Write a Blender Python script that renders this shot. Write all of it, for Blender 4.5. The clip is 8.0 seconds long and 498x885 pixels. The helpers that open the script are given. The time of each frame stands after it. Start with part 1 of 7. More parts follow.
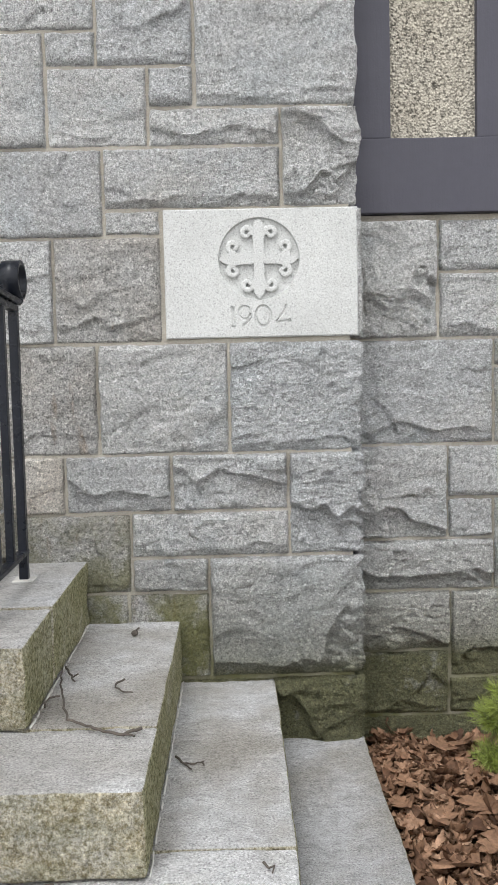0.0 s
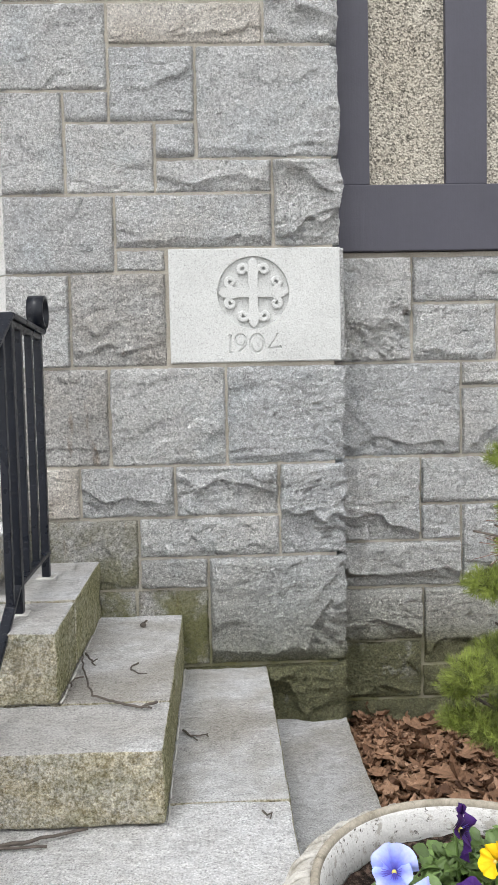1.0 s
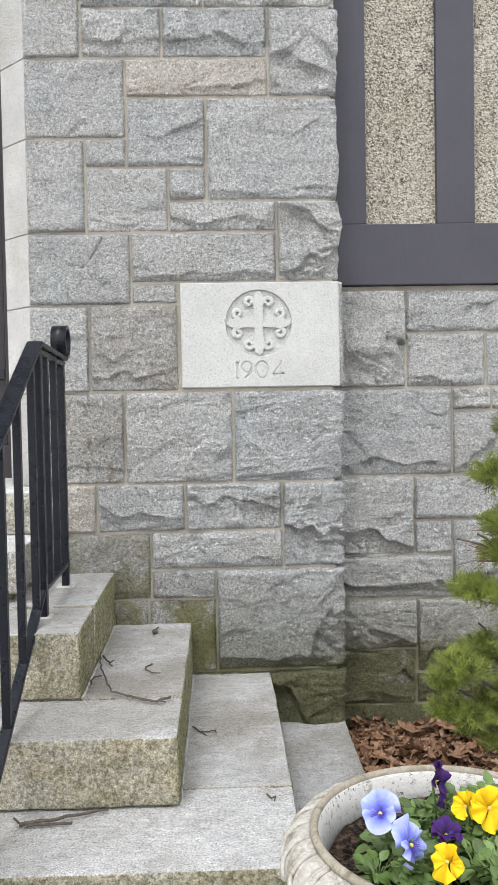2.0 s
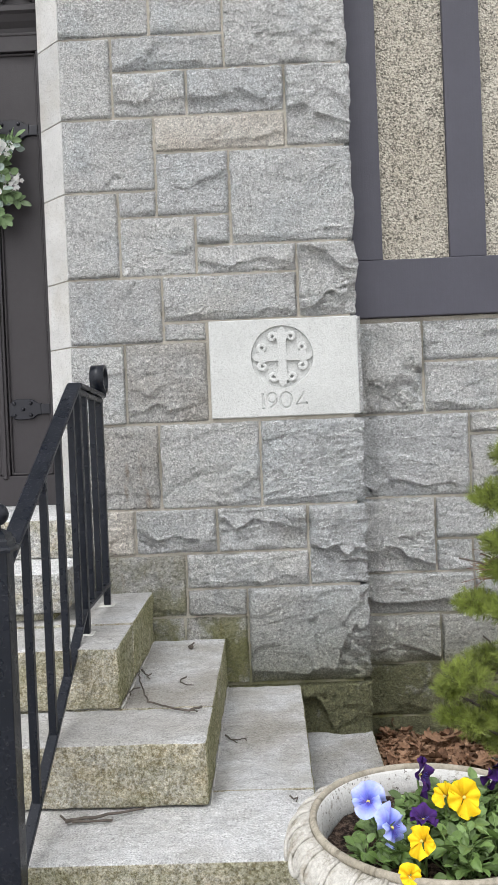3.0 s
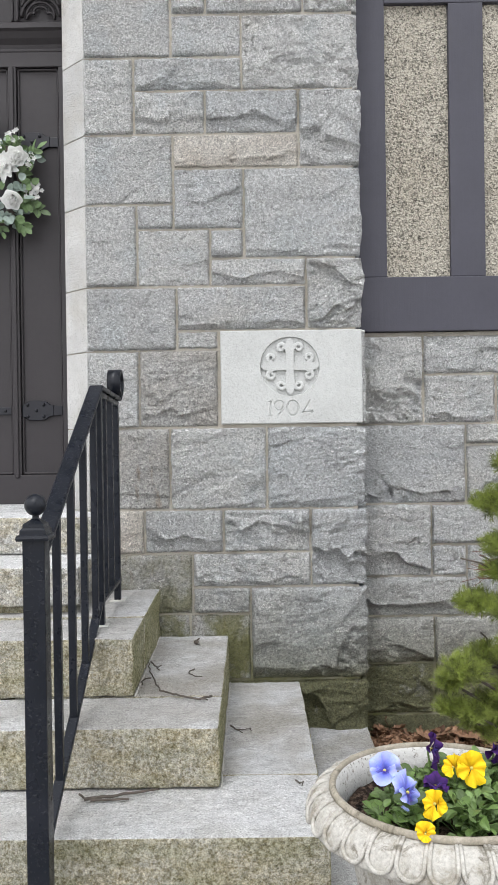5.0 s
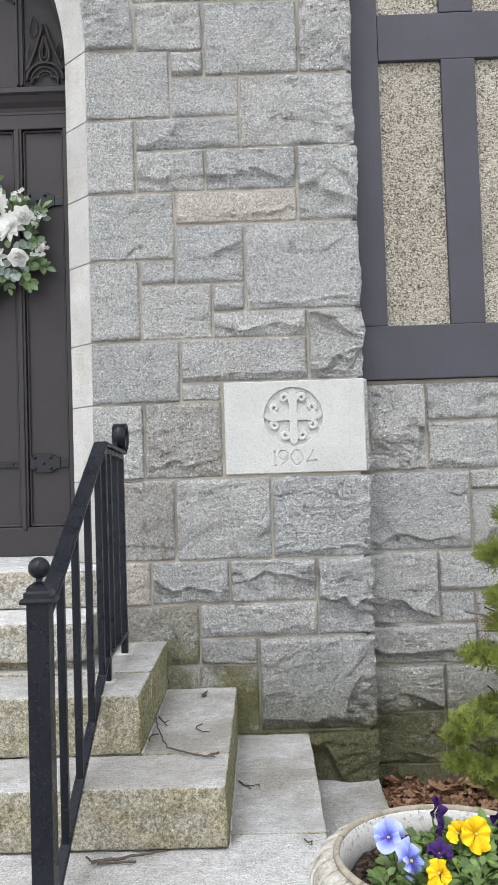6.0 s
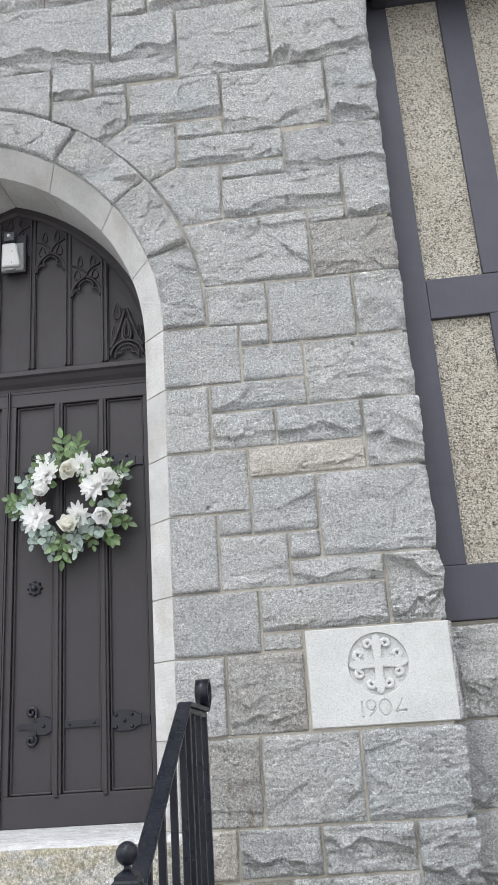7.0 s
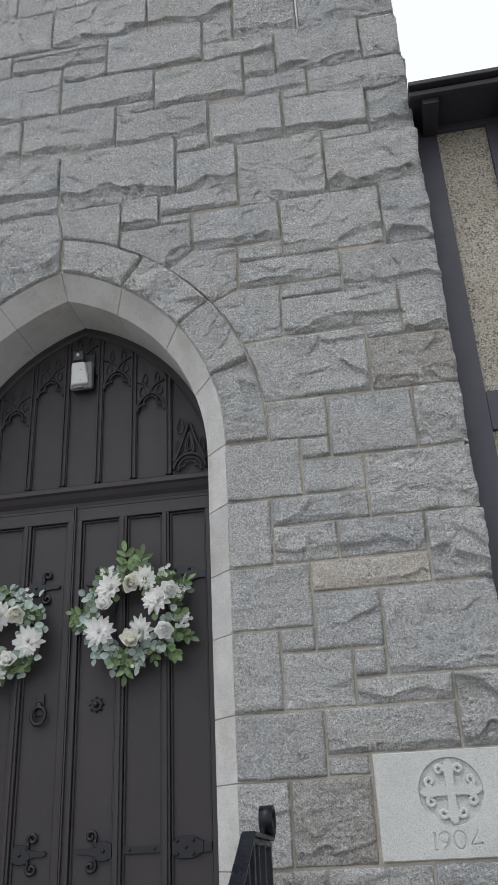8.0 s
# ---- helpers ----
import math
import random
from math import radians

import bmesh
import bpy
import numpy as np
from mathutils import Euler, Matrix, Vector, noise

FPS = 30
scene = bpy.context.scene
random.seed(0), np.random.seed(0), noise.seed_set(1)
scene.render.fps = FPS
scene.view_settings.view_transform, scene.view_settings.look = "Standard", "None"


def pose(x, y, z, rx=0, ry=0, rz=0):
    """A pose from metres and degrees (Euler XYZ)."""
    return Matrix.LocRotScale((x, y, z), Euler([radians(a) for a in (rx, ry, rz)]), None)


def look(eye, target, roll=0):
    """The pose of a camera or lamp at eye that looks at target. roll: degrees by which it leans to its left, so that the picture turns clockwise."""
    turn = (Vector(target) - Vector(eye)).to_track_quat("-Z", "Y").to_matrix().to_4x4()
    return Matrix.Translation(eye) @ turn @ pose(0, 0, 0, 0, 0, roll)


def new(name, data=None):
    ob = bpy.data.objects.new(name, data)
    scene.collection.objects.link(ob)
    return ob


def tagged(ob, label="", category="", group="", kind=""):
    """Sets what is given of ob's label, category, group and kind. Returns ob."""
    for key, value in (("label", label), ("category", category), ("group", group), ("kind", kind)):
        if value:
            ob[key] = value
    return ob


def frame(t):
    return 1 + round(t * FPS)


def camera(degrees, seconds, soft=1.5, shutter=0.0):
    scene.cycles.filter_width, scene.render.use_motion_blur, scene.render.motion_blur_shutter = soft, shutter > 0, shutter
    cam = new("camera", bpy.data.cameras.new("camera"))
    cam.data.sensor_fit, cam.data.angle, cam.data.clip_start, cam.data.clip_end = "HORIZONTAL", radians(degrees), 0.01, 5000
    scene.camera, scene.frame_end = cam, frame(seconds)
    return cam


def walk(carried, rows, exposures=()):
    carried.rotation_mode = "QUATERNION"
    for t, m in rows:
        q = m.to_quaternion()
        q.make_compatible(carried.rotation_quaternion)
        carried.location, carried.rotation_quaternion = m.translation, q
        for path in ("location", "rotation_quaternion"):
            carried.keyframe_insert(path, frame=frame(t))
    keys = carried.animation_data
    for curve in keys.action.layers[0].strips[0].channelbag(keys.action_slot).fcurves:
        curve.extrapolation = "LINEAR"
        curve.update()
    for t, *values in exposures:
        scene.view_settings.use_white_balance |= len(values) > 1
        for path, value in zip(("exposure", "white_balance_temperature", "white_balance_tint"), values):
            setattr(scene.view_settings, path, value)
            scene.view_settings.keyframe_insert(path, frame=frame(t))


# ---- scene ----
cam = camera(33.4, 8.0, soft=0.9)
PATH = [
    (0, (-0.395, -2.674, 1.252), (-0.367, -0.68, 1.104), -1.3),
    (0.5, (-0.369, -2.866, 1.306), (-0.299, -0.872, 1.173), -1.2),
    (1, (-0.446, -3.004, 1.306), (-0.375, -1.01, 1.169), -1.2),
    (1.2, (-0.493, -3.046, 1.296), (-0.424, -1.051, 1.16), -1.3),
    (2.3, (-0.431, -3.316, 1.302), (-0.371, -1.317, 1.243), -0.7),
    (2.5, (-0.382, -3.373, 1.346), (-0.376, -1.374, 1.29), -1.1),
    (3, (-0.385, -3.451, 1.346), (-0.431, -1.452, 1.312), -2.3),
    (3.5, (-0.518, -3.56, 1.333), (-0.556, -1.561, 1.309), -2.2),
    (4, (-0.566, -3.607, 1.331), (-0.572, -1.607, 1.32), -0.9),
    (4.5, (-0.521, -3.605, 1.329), (-0.528, -1.605, 1.317), -0.9),
    (4.7, (-0.508, -3.604, 1.326), (-0.513, -1.604, 1.315), -0.8),
    (5.8, (-0.436, -3.618, 1.338), (-0.457, -1.618, 1.379), -1.4),
    (6, (-0.455, -3.629, 1.386), (-0.485, -1.631, 1.465), -1.8),
    (6.5, (-0.472, -3.629, 1.376), (-0.54, -1.647, 1.634), -3.0),
    (7, (-0.476, -3.692, 1.473), (-0.642, -1.797, 2.091), -3.9),
    (7.5, (-0.467, -3.718, 1.503), (-0.659, -1.86, 2.219), -4.0),
    (8, (-0.476, -3.732, 1.51), (-0.759, -1.946, 2.366), -2.9),
]
EXPOSURES = [(0.0, 0.46, 6400, 10), (1.2, 0.50, 6400, 10), (2.5, 0.47, 6380, 10), (4.5, 0.36, 6320, 10), (6.5, 0.45, 6270, 10), (7.0, 0.46, 6200, 10), (7.5, 0.28, 6200, 10), (8.0, -0.31, 6200, 10)]
walk(cam, [(t, look(eye, target, roll)) for t, eye, target, roll in PATH], EXPOSURES)

# ---- world and light: bright overcast ----
world = bpy.data.worlds.new("sky")
scene.world = world
world.use_nodes = True
wn = world.node_tree.nodes
wl = world.node_tree.links
wn.clear()
sky = wn.new("ShaderNodeTexSky")
sky.sky_type = "NISHITA"
sky.sun_disc = False
sky.sun_elevation = radians(52)
sky.sun_rotation = radians(205)
sky.dust_density = 6.0
haze = wn.new("ShaderNodeHueSaturation")
haze.inputs["Saturation"].default_value = 0.30
wbg = wn.new("ShaderNodeBackground")
wbg.inputs["Strength"].default_value = 0.15
wout = wn.new("ShaderNodeOutputWorld")
wl.new(sky.outputs[0], haze.inputs["Color"])
veil = wn.new("ShaderNodeMix")
veil.data_type = "RGBA"
veil.inputs[0].default_value = 0.80
veil.inputs[7].default_value = (9.9, 9.85, 9.85, 1.0)
wl.new(haze.outputs[0], veil.inputs[6])
wl.new(veil.outputs[2], wbg.inputs["Color"])
wl.new(wbg.outputs[0], wout.inputs["Surface"])

sun_data = bpy.data.lights.new("sun", "SUN")
sun_data.energy = 1.0
sun_data.angle = radians(24)
sun_data.color = (1.0, 0.985, 0.96)
sun = new("sun", sun_data)
sun.matrix_world = look((-3.0, -5.0, 11.0), (0, 0, 0))


# ---- materials ----
class Nodes:
    """A small wrapper to lay out a node material."""

    def __init__(self, name, rough=0.8, metal=0.0, spec=0.5):
        self.mat = bpy.data.materials.new(name)
        self.mat.use_nodes = True
        self.t = self.mat.node_tree
        self.b = self.t.nodes["Principled BSDF"]
        self.b.inputs["Roughness"].default_value = rough
        self.b.inputs["Metallic"].default_value = metal
        self.b.inputs["Specular IOR Level"].default_value = spec
        self.co = self.t.nodes.new("ShaderNodeNewGeometry").outputs["Position"]
        self.heights = []

    def node(self, kind, **vals):
        n = self.t.nodes.new(kind)
        for k, v in vals.items():
            n.inputs[k.replace("_", " ")].default_value = v
        return n

    def link(self, a, b):
        self.t.links.new(a, b)

    def stretch(self, sx, sy, sz):
        m = self.node("ShaderNodeMapping")
        m.inputs["Scale"].default_value = (sx, sy, sz)
        self.link(self.co, m.inputs["Vector"])
        return m.outputs[0]

    def noise(self, scale, detail=4.0, rough=0.55, co=None, warp=0.0):
        n = self.node("ShaderNodeTexNoise", Scale=scale, Detail=detail, Roughness=rough, Distortion=warp)
        self.link(co or self.co, n.inputs["Vector"])
        return n.outputs["Fac"]

    def cells(self, scale, feature="F1", out="Distance"):
        n = self.node("ShaderNodeTexVoronoi", Scale=scale)
        n.feature = feature
        self.link(self.co, n.inputs["Vector"])
        return n.outputs[out]

    def ramp(self, fac, *stops):
        n = self.node("ShaderNodeValToRGB")
        e = n.color_ramp.elements
        while len(e) < len(stops):
            e.new(0.5)
        for el, (p, c) in zip(e, stops):
            el.position = p
            el.color = (c, c, c, 1) if isinstance(c, (int, float)) else (*c, 1)
        self.link(fac, n.inputs["Fac"])
        return n.outputs["Color"]

    def mix(self, fac, a, b, mode="MIX"):
        n = self.node("ShaderNodeMix")
        n.data_type, n.blend_type, n.clamp_factor = "RGBA", mode, True
        for sock, v in ((n.inputs[0], fac), (n.inputs[6], a), (n.inputs[7], b)):
            if isinstance(v, (int, float)):
                sock.default_value = v if sock == n.inputs[0] else (v, v, v, 1)
            elif isinstance(v, tuple):
                sock.default_value = (*v, 1)
            else:
                self.link(v, sock)
        return n.outputs[2]

    def math(self, op, a, b=0.0):
        n = self.node("ShaderNodeMath")
        n.operation = op
        for sock, v in ((n.inputs[0], a), (n.inputs[1], b)):
            if isinstance(v, (int, float)):
                sock.default_value = v
            else:
                self.link(v, sock)
        return n.outputs[0]

    def axis(self, which):
        n = self.node("ShaderNodeSeparateXYZ")
        self.link(self.co, n.inputs[0])
        return n.outputs[which]

    def random(self):
        return self.node("ShaderNodeObjectInfo").outputs["Random"]

    def island(self):
        return self.node("ShaderNodeNewGeometry").outputs["Random Per Island"]

    def bump(self, height, dist):
        n = self.node("ShaderNodeBump", Strength=1.0, Distance=dist)
        self.link(height, n.inputs["Height"])
        if self.heights:
            self.link(self.heights[-1], n.inputs["Normal"])
        self.heights.append(n.outputs[0])

    def done(self, colour, rough=None):
        if isinstance(colour, tuple):
            self.b.inputs["Base Color"].default_value = (*colour, 1)
        else:
            self.link(colour, self.b.inputs["Base Color"])
        if rough is not None:
            self.link(rough, self.b.inputs["Roughness"])
        if self.heights:
            self.link(self.heights[-1], self.b.inputs["Normal"])
        return self.mat


def granite_rock():
    n = Nodes("rock_faced_granite", rough=0.85, spec=0.25)
    tone = n.ramp(n.random(), (0.0, (0.665, 0.668, 0.668)), (0.3, (0.80, 0.80, 0.79)), (0.55, (0.685, 0.698, 0.71)),
                  (0.8, (0.82, 0.815, 0.795)), (1.0, (0.72, 0.728, 0.733)))
    warm = n.ramp(n.noise(2.3, 3), (0.56, 0.0), (0.76, 0.45))
    c = n.mix(warm, tone, (0.66, 0.615, 0.54))
    cool = n.ramp(n.noise(3.4, 4, 0.6), (0.52, 0.0), (0.70, 0.6))
    c = n.mix(cool, c, (0.62, 0.665, 0.69))
    low = n.ramp(n.axis(2), (0.0, 1.0), (0.28, 1.0), (0.36, 0.55), (0.50, 0.30), (0.75, 0.0))
    algae = n.math("MULTIPLY", low, n.ramp(n.noise(5, 7, 0.68), (0.20, 0.0), (0.40, 1.0)))
    green = n.mix(n.noise(45, 5, 0.75), (0.050, 0.055, 0.012), (0.235, 0.225, 0.080))
    c = n.mix(n.math("MULTIPLY", algae, 0.9), c, green)
    grain = n.ramp(n.noise(215, 3, 0.8), (0.33, 0.18), (0.44, 0.80), (0.54, 1.08), (0.66, 1.8))
    c = n.mix(0.75, c, grain, "MULTIPLY")
    crystal = n.ramp(n.noise(75, 4, 0.7), (0.34, 0.72), (0.5, 1.0), (0.64, 1.2))
    c = n.mix(0.7, c, crystal, "MULTIPLY")
    veins = n.ramp(n.noise(14, 6, 0.65, n.stretch(1.0, 1.0, 2.2), 0.6), (0.30, 0.80), (0.5, 1.0), (0.72, 1.12))
    c = n.mix(0.55, c, veins, "MULTIPLY")
    # one noise for relief and colour: pit shade painted in, crests lightened
    shaded_chips = n.noise(88, 7, 0.74, n.stretch(1.0, 1.0, 1.3))
    c = n.mix(0.9, c, n.ramp(shaded_chips, (0.35, 0.42), (0.46, 0.90), (0.54, 1.06), (0.66, 1.45)), "MULTIPLY")
    n.bump(n.noise(34, 6, 0.66, n.stretch(1.0, 1.0, 1.3)), 0.020)
    n.bump(shaded_chips, 0.030)
    n.bump(n.noise(200, 4, 0.74), 0.014)
    return n.done(c)


def granite_rock_warm():
    n = Nodes("rock_faced_granite_tan", rough=0.85, spec=0.25)
    c = n.mix(n.ramp(n.noise(7, 4), (0.35, 0.0), (0.7, 1.0)), (0.70, 0.67, 0.62), (0.62, 0.57, 0.51))
    grain = n.ramp(n.noise(190, 3, 0.75), (0.34, 0.25), (0.45, 0.85), (0.55, 1.08), (0.66, 1.6))
    c = n.mix(0.85, c, grain, "MULTIPLY")
    # colour follows the chip bump, painting shade into its hollows
    shaded_chips = n.noise(88, 7, 0.74)
    c = n.mix(0.8, c, n.ramp(shaded_chips, (0.36, 0.55), (0.46, 0.93), (0.54, 1.06), (0.66, 1.35)), "MULTIPLY")
    n.bump(n.noise(34, 6, 0.66), 0.018)
    n.bump(shaded_chips, 0.022)
    return n.done(c)


def granite_dim():
    n = Nodes("rock_faced_granite_stained", rough=0.87, spec=0.25)
    c = n.mix(n.ramp(n.noise(6, 5, 0.6), (0.38, 0.0), (0.62, 1.0)), (0.56, 0.555, 0.54), (0.48, 0.46, 0.43))
    rust = n.ramp(n.noise(10, 5, 0.6, n.stretch(1.4, 1.0, 0.35)), (0.60, 0.0), (0.70, 0.6))
    c = n.mix(rust, c, (0.40, 0.30, 0.21))
    grain = n.ramp(n.noise(190, 3, 0.75), (0.34, 0.25), (0.45, 0.84), (0.55, 1.06), (0.66, 1.6))
    c = n.mix(0.9, c, grain, "MULTIPLY")
    crystal = n.ramp(n.noise(75, 4, 0.7), (0.32, 0.62), (0.5, 1.0), (0.66, 1.25))
    c = n.mix(0.85, c, crystal, "MULTIPLY")
    low = n.ramp(n.axis(2), (0.45, 1.0), (0.80, 0.35), (1.0, 0.0))
    algae = n.math("MULTIPLY", low, n.ramp(n.noise(6, 6, 0.62), (0.36, 0.0), (0.52, 1.0)))
    c = n.mix(n.math("MULTIPLY", algae, 0.85), c, n.mix(n.noise(50, 5, 0.75), (0.075, 0.082, 0.018), (0.30, 0.295, 0.10)))
    # the chip relief also tints: occlusion in its pits is put into colour
    shaded_chips = n.noise(88, 7, 0.74)
    c = n.mix(0.8, c, n.ramp(shaded_chips, (0.36, 0.55), (0.46, 0.93), (0.54, 1.06), (0.66, 1.35)), "MULTIPLY")
    n.bump(n.noise(34, 6, 0.66), 0.018)
    n.bump(shaded_chips, 0.022)
    n.bump(n.noise(330, 2), 0.004)
    return n.done(c)


def granite_dressed():
    n = Nodes("dressed_granite", rough=0.75, spec=0.35)
    tone = n.ramp(n.random(), (0.0, (0.545, 0.555, 0.545)), (1.0, (0.57, 0.58, 0.57)))
    stain = n.ramp(n.noise(3.0, 5, 0.6), (0.35, 0.9), (0.6, 1.03))
    c = n.mix(1.0, tone, stain, "MULTIPLY")
    speck = n.ramp(n.noise(260, 2, 0.6), (0.30, 0.45), (0.41, 0.90), (0.58, 1.03), (0.70, 1.18))
    c = n.mix(0.9, c, speck, "MULTIPLY")
    pits = n.ramp(n.cells(75), (0.05, 0.55), (0.16, 1.0))
    c = n.mix(0.35, c, pits, "MULTIPLY")
    n.bump(n.noise(180, 3), 0.0022)
    n.bump(n.noise(420, 2), 0.001)
    return n.done(c)


def granite_jamb():
    n = Nodes("tooled_granite_jamb", rough=0.8, spec=0.3)
    tone = n.ramp(n.random(), (0.0, (0.58, 0.58, 0.57)), (1.0, (0.66, 0.655, 0.64)))
    stain = n.ramp(n.noise(4.0, 5, 0.6), (0.35, 0.86), (0.6, 1.03))
    c = n.mix(1.0, tone, stain, "MULTIPLY")
    rust = n.ramp(n.noise(2.6, 6, 0.68), (0.48, 0.0), (0.68, 0.6))
    c = n.mix(rust, c, (0.40, 0.37, 0.31))
    pock = n.ramp(n.noise(95, 4, 0.7), (0.33, 0.45), (0.42, 1.0))
    c = n.mix(0.6, c, pock, "MULTIPLY")
    speck = n.ramp(n.noise(240, 2, 0.6), (0.28, 0.4), (0.42, 0.92), (0.62, 1.04), (0.75, 1.15))
    c = n.mix(0.8, c, speck, "MULTIPLY")
    n.bump(n.noise(70, 5, 0.7), 0.006)
    n.bump(n.noise(160, 3, 0.7), 0.004)
    n.bump(n.noise(300, 2), 0.001)
    return n.done(c)


def granite_step(name, algae, pale=1.0, stain=0.25):
    n = Nodes(name, rough=0.88, spec=0.25)
    nz = n.node("ShaderNodeSeparateXYZ")
    n.link(n.node("ShaderNodeNewGeometry").outputs["Normal"], nz.inputs[0])
    face = n.ramp(nz.outputs[2], (0.55, 0.0), (0.85, 1.0))
    tone = n.ramp(n.random(), (0.0, (0.585 * pale, 0.59 * pale, 0.597 * pale)), (1.0, (0.675 * pale, 0.677 * pale, 0.68 * pale)))
    streak = n.ramp(n.noise(17, 8, 0.78, n.stretch(1.0, 1.5, 1.0)), (0.34, 0.68), (0.5, 1.0), (0.66, 1.2))
    top = n.mix(0.9, tone, streak, "MULTIPLY")
    damp = n.ramp(n.noise(3.2, 6, 0.65), (0.42, 0.0), (0.64, stain))
    top = n.mix(damp, top, (0.40, 0.38, 0.335))
    top = n.mix(n.ramp(n.noise(1.7, 5, 0.6), (0.45, 0.0), (0.60, stain)), top, (0.35, 0.325, 0.285))
    top = n.mix(0.6, top, n.ramp(n.noise(70, 5, 0.75, n.stretch(0.6, 1.1, 1.0)), (0.34, 0.62), (0.46, 1.0), (0.64, 1.12)), "MULTIPLY")
    lich = n.ramp(n.noise(92, 6, 0.8), (0.40, 0.0), (0.58, 1.0))
    bare, spot = ((0.28, 0.248, 0.16), (0.70, 0.68, 0.60)) if algae < 0.5 else ((0.34, 0.335, 0.315), (0.76, 0.757, 0.74))
    side = n.mix(lich, bare, spot)
    rust = n.ramp(n.noise(9, 6, 0.7, n.stretch(0.6, 1.0, 1.4)), (0.42, 0.0), (0.62, 0.75))
    side = n.mix(rust, side, n.mix(lich, (0.28, 0.23, 0.125), (0.66, 0.60, 0.44)))
    blot = n.ramp(n.noise(34, 6, 0.75, n.stretch(1.0, 1.0, 0.9)), (0.36, 0.60), (0.52, 1.0), (0.68, 1.22))
    side = n.mix(0.9, side, blot, "MULTIPLY")
    moss = n.mix(lich, (0.105, 0.105, 0.032), (0.42, 0.405, 0.24))
    side = n.mix(n.ramp(n.noise(7, 6, 0.66, n.stretch(0.5, 0.5, 1.5)), (algae, 0.0), (algae + 0.22, 0.6)), side, moss)
    if algae < 0.5:
        end = n.math("MULTIPLY", n.ramp(nz.outputs[0], (0.55, 0.0), (0.85, 0.92)), n.ramp(n.noise(6, 6, 0.7), (0.30, 0.45), (0.55, 1.0)))
        side = n.mix(end, side, moss)
    if algae < 0.4:
        side = n.mix(1.0, side, (0.70, 0.69, 0.64), "MULTIPLY")
    c = n.mix(face, side, top)
    grain = n.ramp(n.noise(200, 3, 0.7), (0.33, 0.35), (0.46, 0.9), (0.56, 1.06), (0.68, 1.5))
    c = n.mix(0.8, c, grain, "MULTIPLY")
    n.bump(n.noise(42, 5, 0.7), 0.011)
    n.bump(n.noise(90, 6, 0.75), 0.012)
    n.bump(n.noise(210, 3), 0.0022)
    return n.done(c)


def mortar():
    n = Nodes("lime_mortar", rough=0.95, spec=0.15)
    c = n.mix(n.ramp(n.noise(5, 5), (0.35, 0.0), (0.65, 1.0)), (0.34, 0.315, 0.265), (0.44, 0.415, 0.36))
    grain = n.ramp(n.noise(240, 2), (0.3, 0.7), (0.7, 1.15))
    c = n.mix(0.7, c, grain, "MULTIPLY")
    low = n.ramp(n.axis(2), (0.05, 1.0), (0.30, 0.9), (0.60, 0.0))
    c = n.mix(n.math("MULTIPLY", low, n.ramp(n.noise(8, 4), (0.3, 0.3), (0.6, 1.0))), c, (0.14, 0.14, 0.06))
    n.bump(n.noise(90, 4), 0.004)
    return n.done(c)


def paint(name, colour, rough, grain=0.0, wear=(0.9, 1.06), spec=0.5):
    n = Nodes(name, rough=rough, spec=spec)
    c = n.mix(1.0, colour, n.ramp(n.noise(3.0, 5), (0.3, wear[0]), (0.7, wear[1])), "MULTIPLY")
    c = n.mix(0.6, c, n.ramp(n.noise(40, 4), (0.3, 0.93), (0.7, 1.05)), "MULTIPLY")
    if grain:
        n.bump(n.noise(45, 5, 0.6, n.stretch(1.0, 1.0, 0.06)), grain)
    n.bump(n.noise(140, 3), 0.0006)
    r = n.ramp(n.noise(12, 4), (0.3, rough - 0.06), (0.7, rough + 0.1))
    return n.done(c, r)


def pebbledash():
    n = Nodes("pebbledash_render", rough=0.9, spec=0.3)
    base = n.mix(n.ramp(n.noise(2.5, 4), (0.35, 0.0), (0.65, 1.0)), (0.44, 0.405, 0.335), (0.51, 0.48, 0.41))
    d = n.cells(105)
    stone = n.ramp(n.noise(140, 2, 0.5), (0.35, 0.30), (0.45, 0.78), (0.52, 1.0), (0.66, 1.12))
    bare = n.ramp(n.noise(7, 4, 0.6), (0.40, 1.0), (0.64, 0.55))
    c = n.mix(bare, base, stone, "MULTIPLY")
    spots = n.ramp(n.noise(80, 3, 0.6), (0.39, 0.28), (0.47, 1.0))
    c = n.mix(n.ramp(n.noise(9, 4, 0.6), (0.38, 0.95), (0.62, 0.5)), c, spots, "MULTIPLY")
    n.bump(n.ramp(d, (0.0, 1.0), (0.7, 0.0)), 0.006)
    n.bump(n.noise(60, 4), 0.005)
    return n.done(c)


def iron():
    n = Nodes("black_iron_paint", rough=0.3, spec=0.32)
    c = n.mix(n.ramp(n.noise(9, 5), (0.4, 0.0), (0.7, 1.0)), (0.005, 0.007, 0.012), (0.010, 0.012, 0.019))
    n.bump(n.ramp(n.noise(120, 3, 0.5), (0.60, 0.0), (0.70, 1.0)), 0.0012)
    n.bump(n.noise(30, 3), 0.0006)
    r = n.ramp(n.noise(20, 4), (0.3, 0.22), (0.7, 0.42))
    return n.done(c, r)


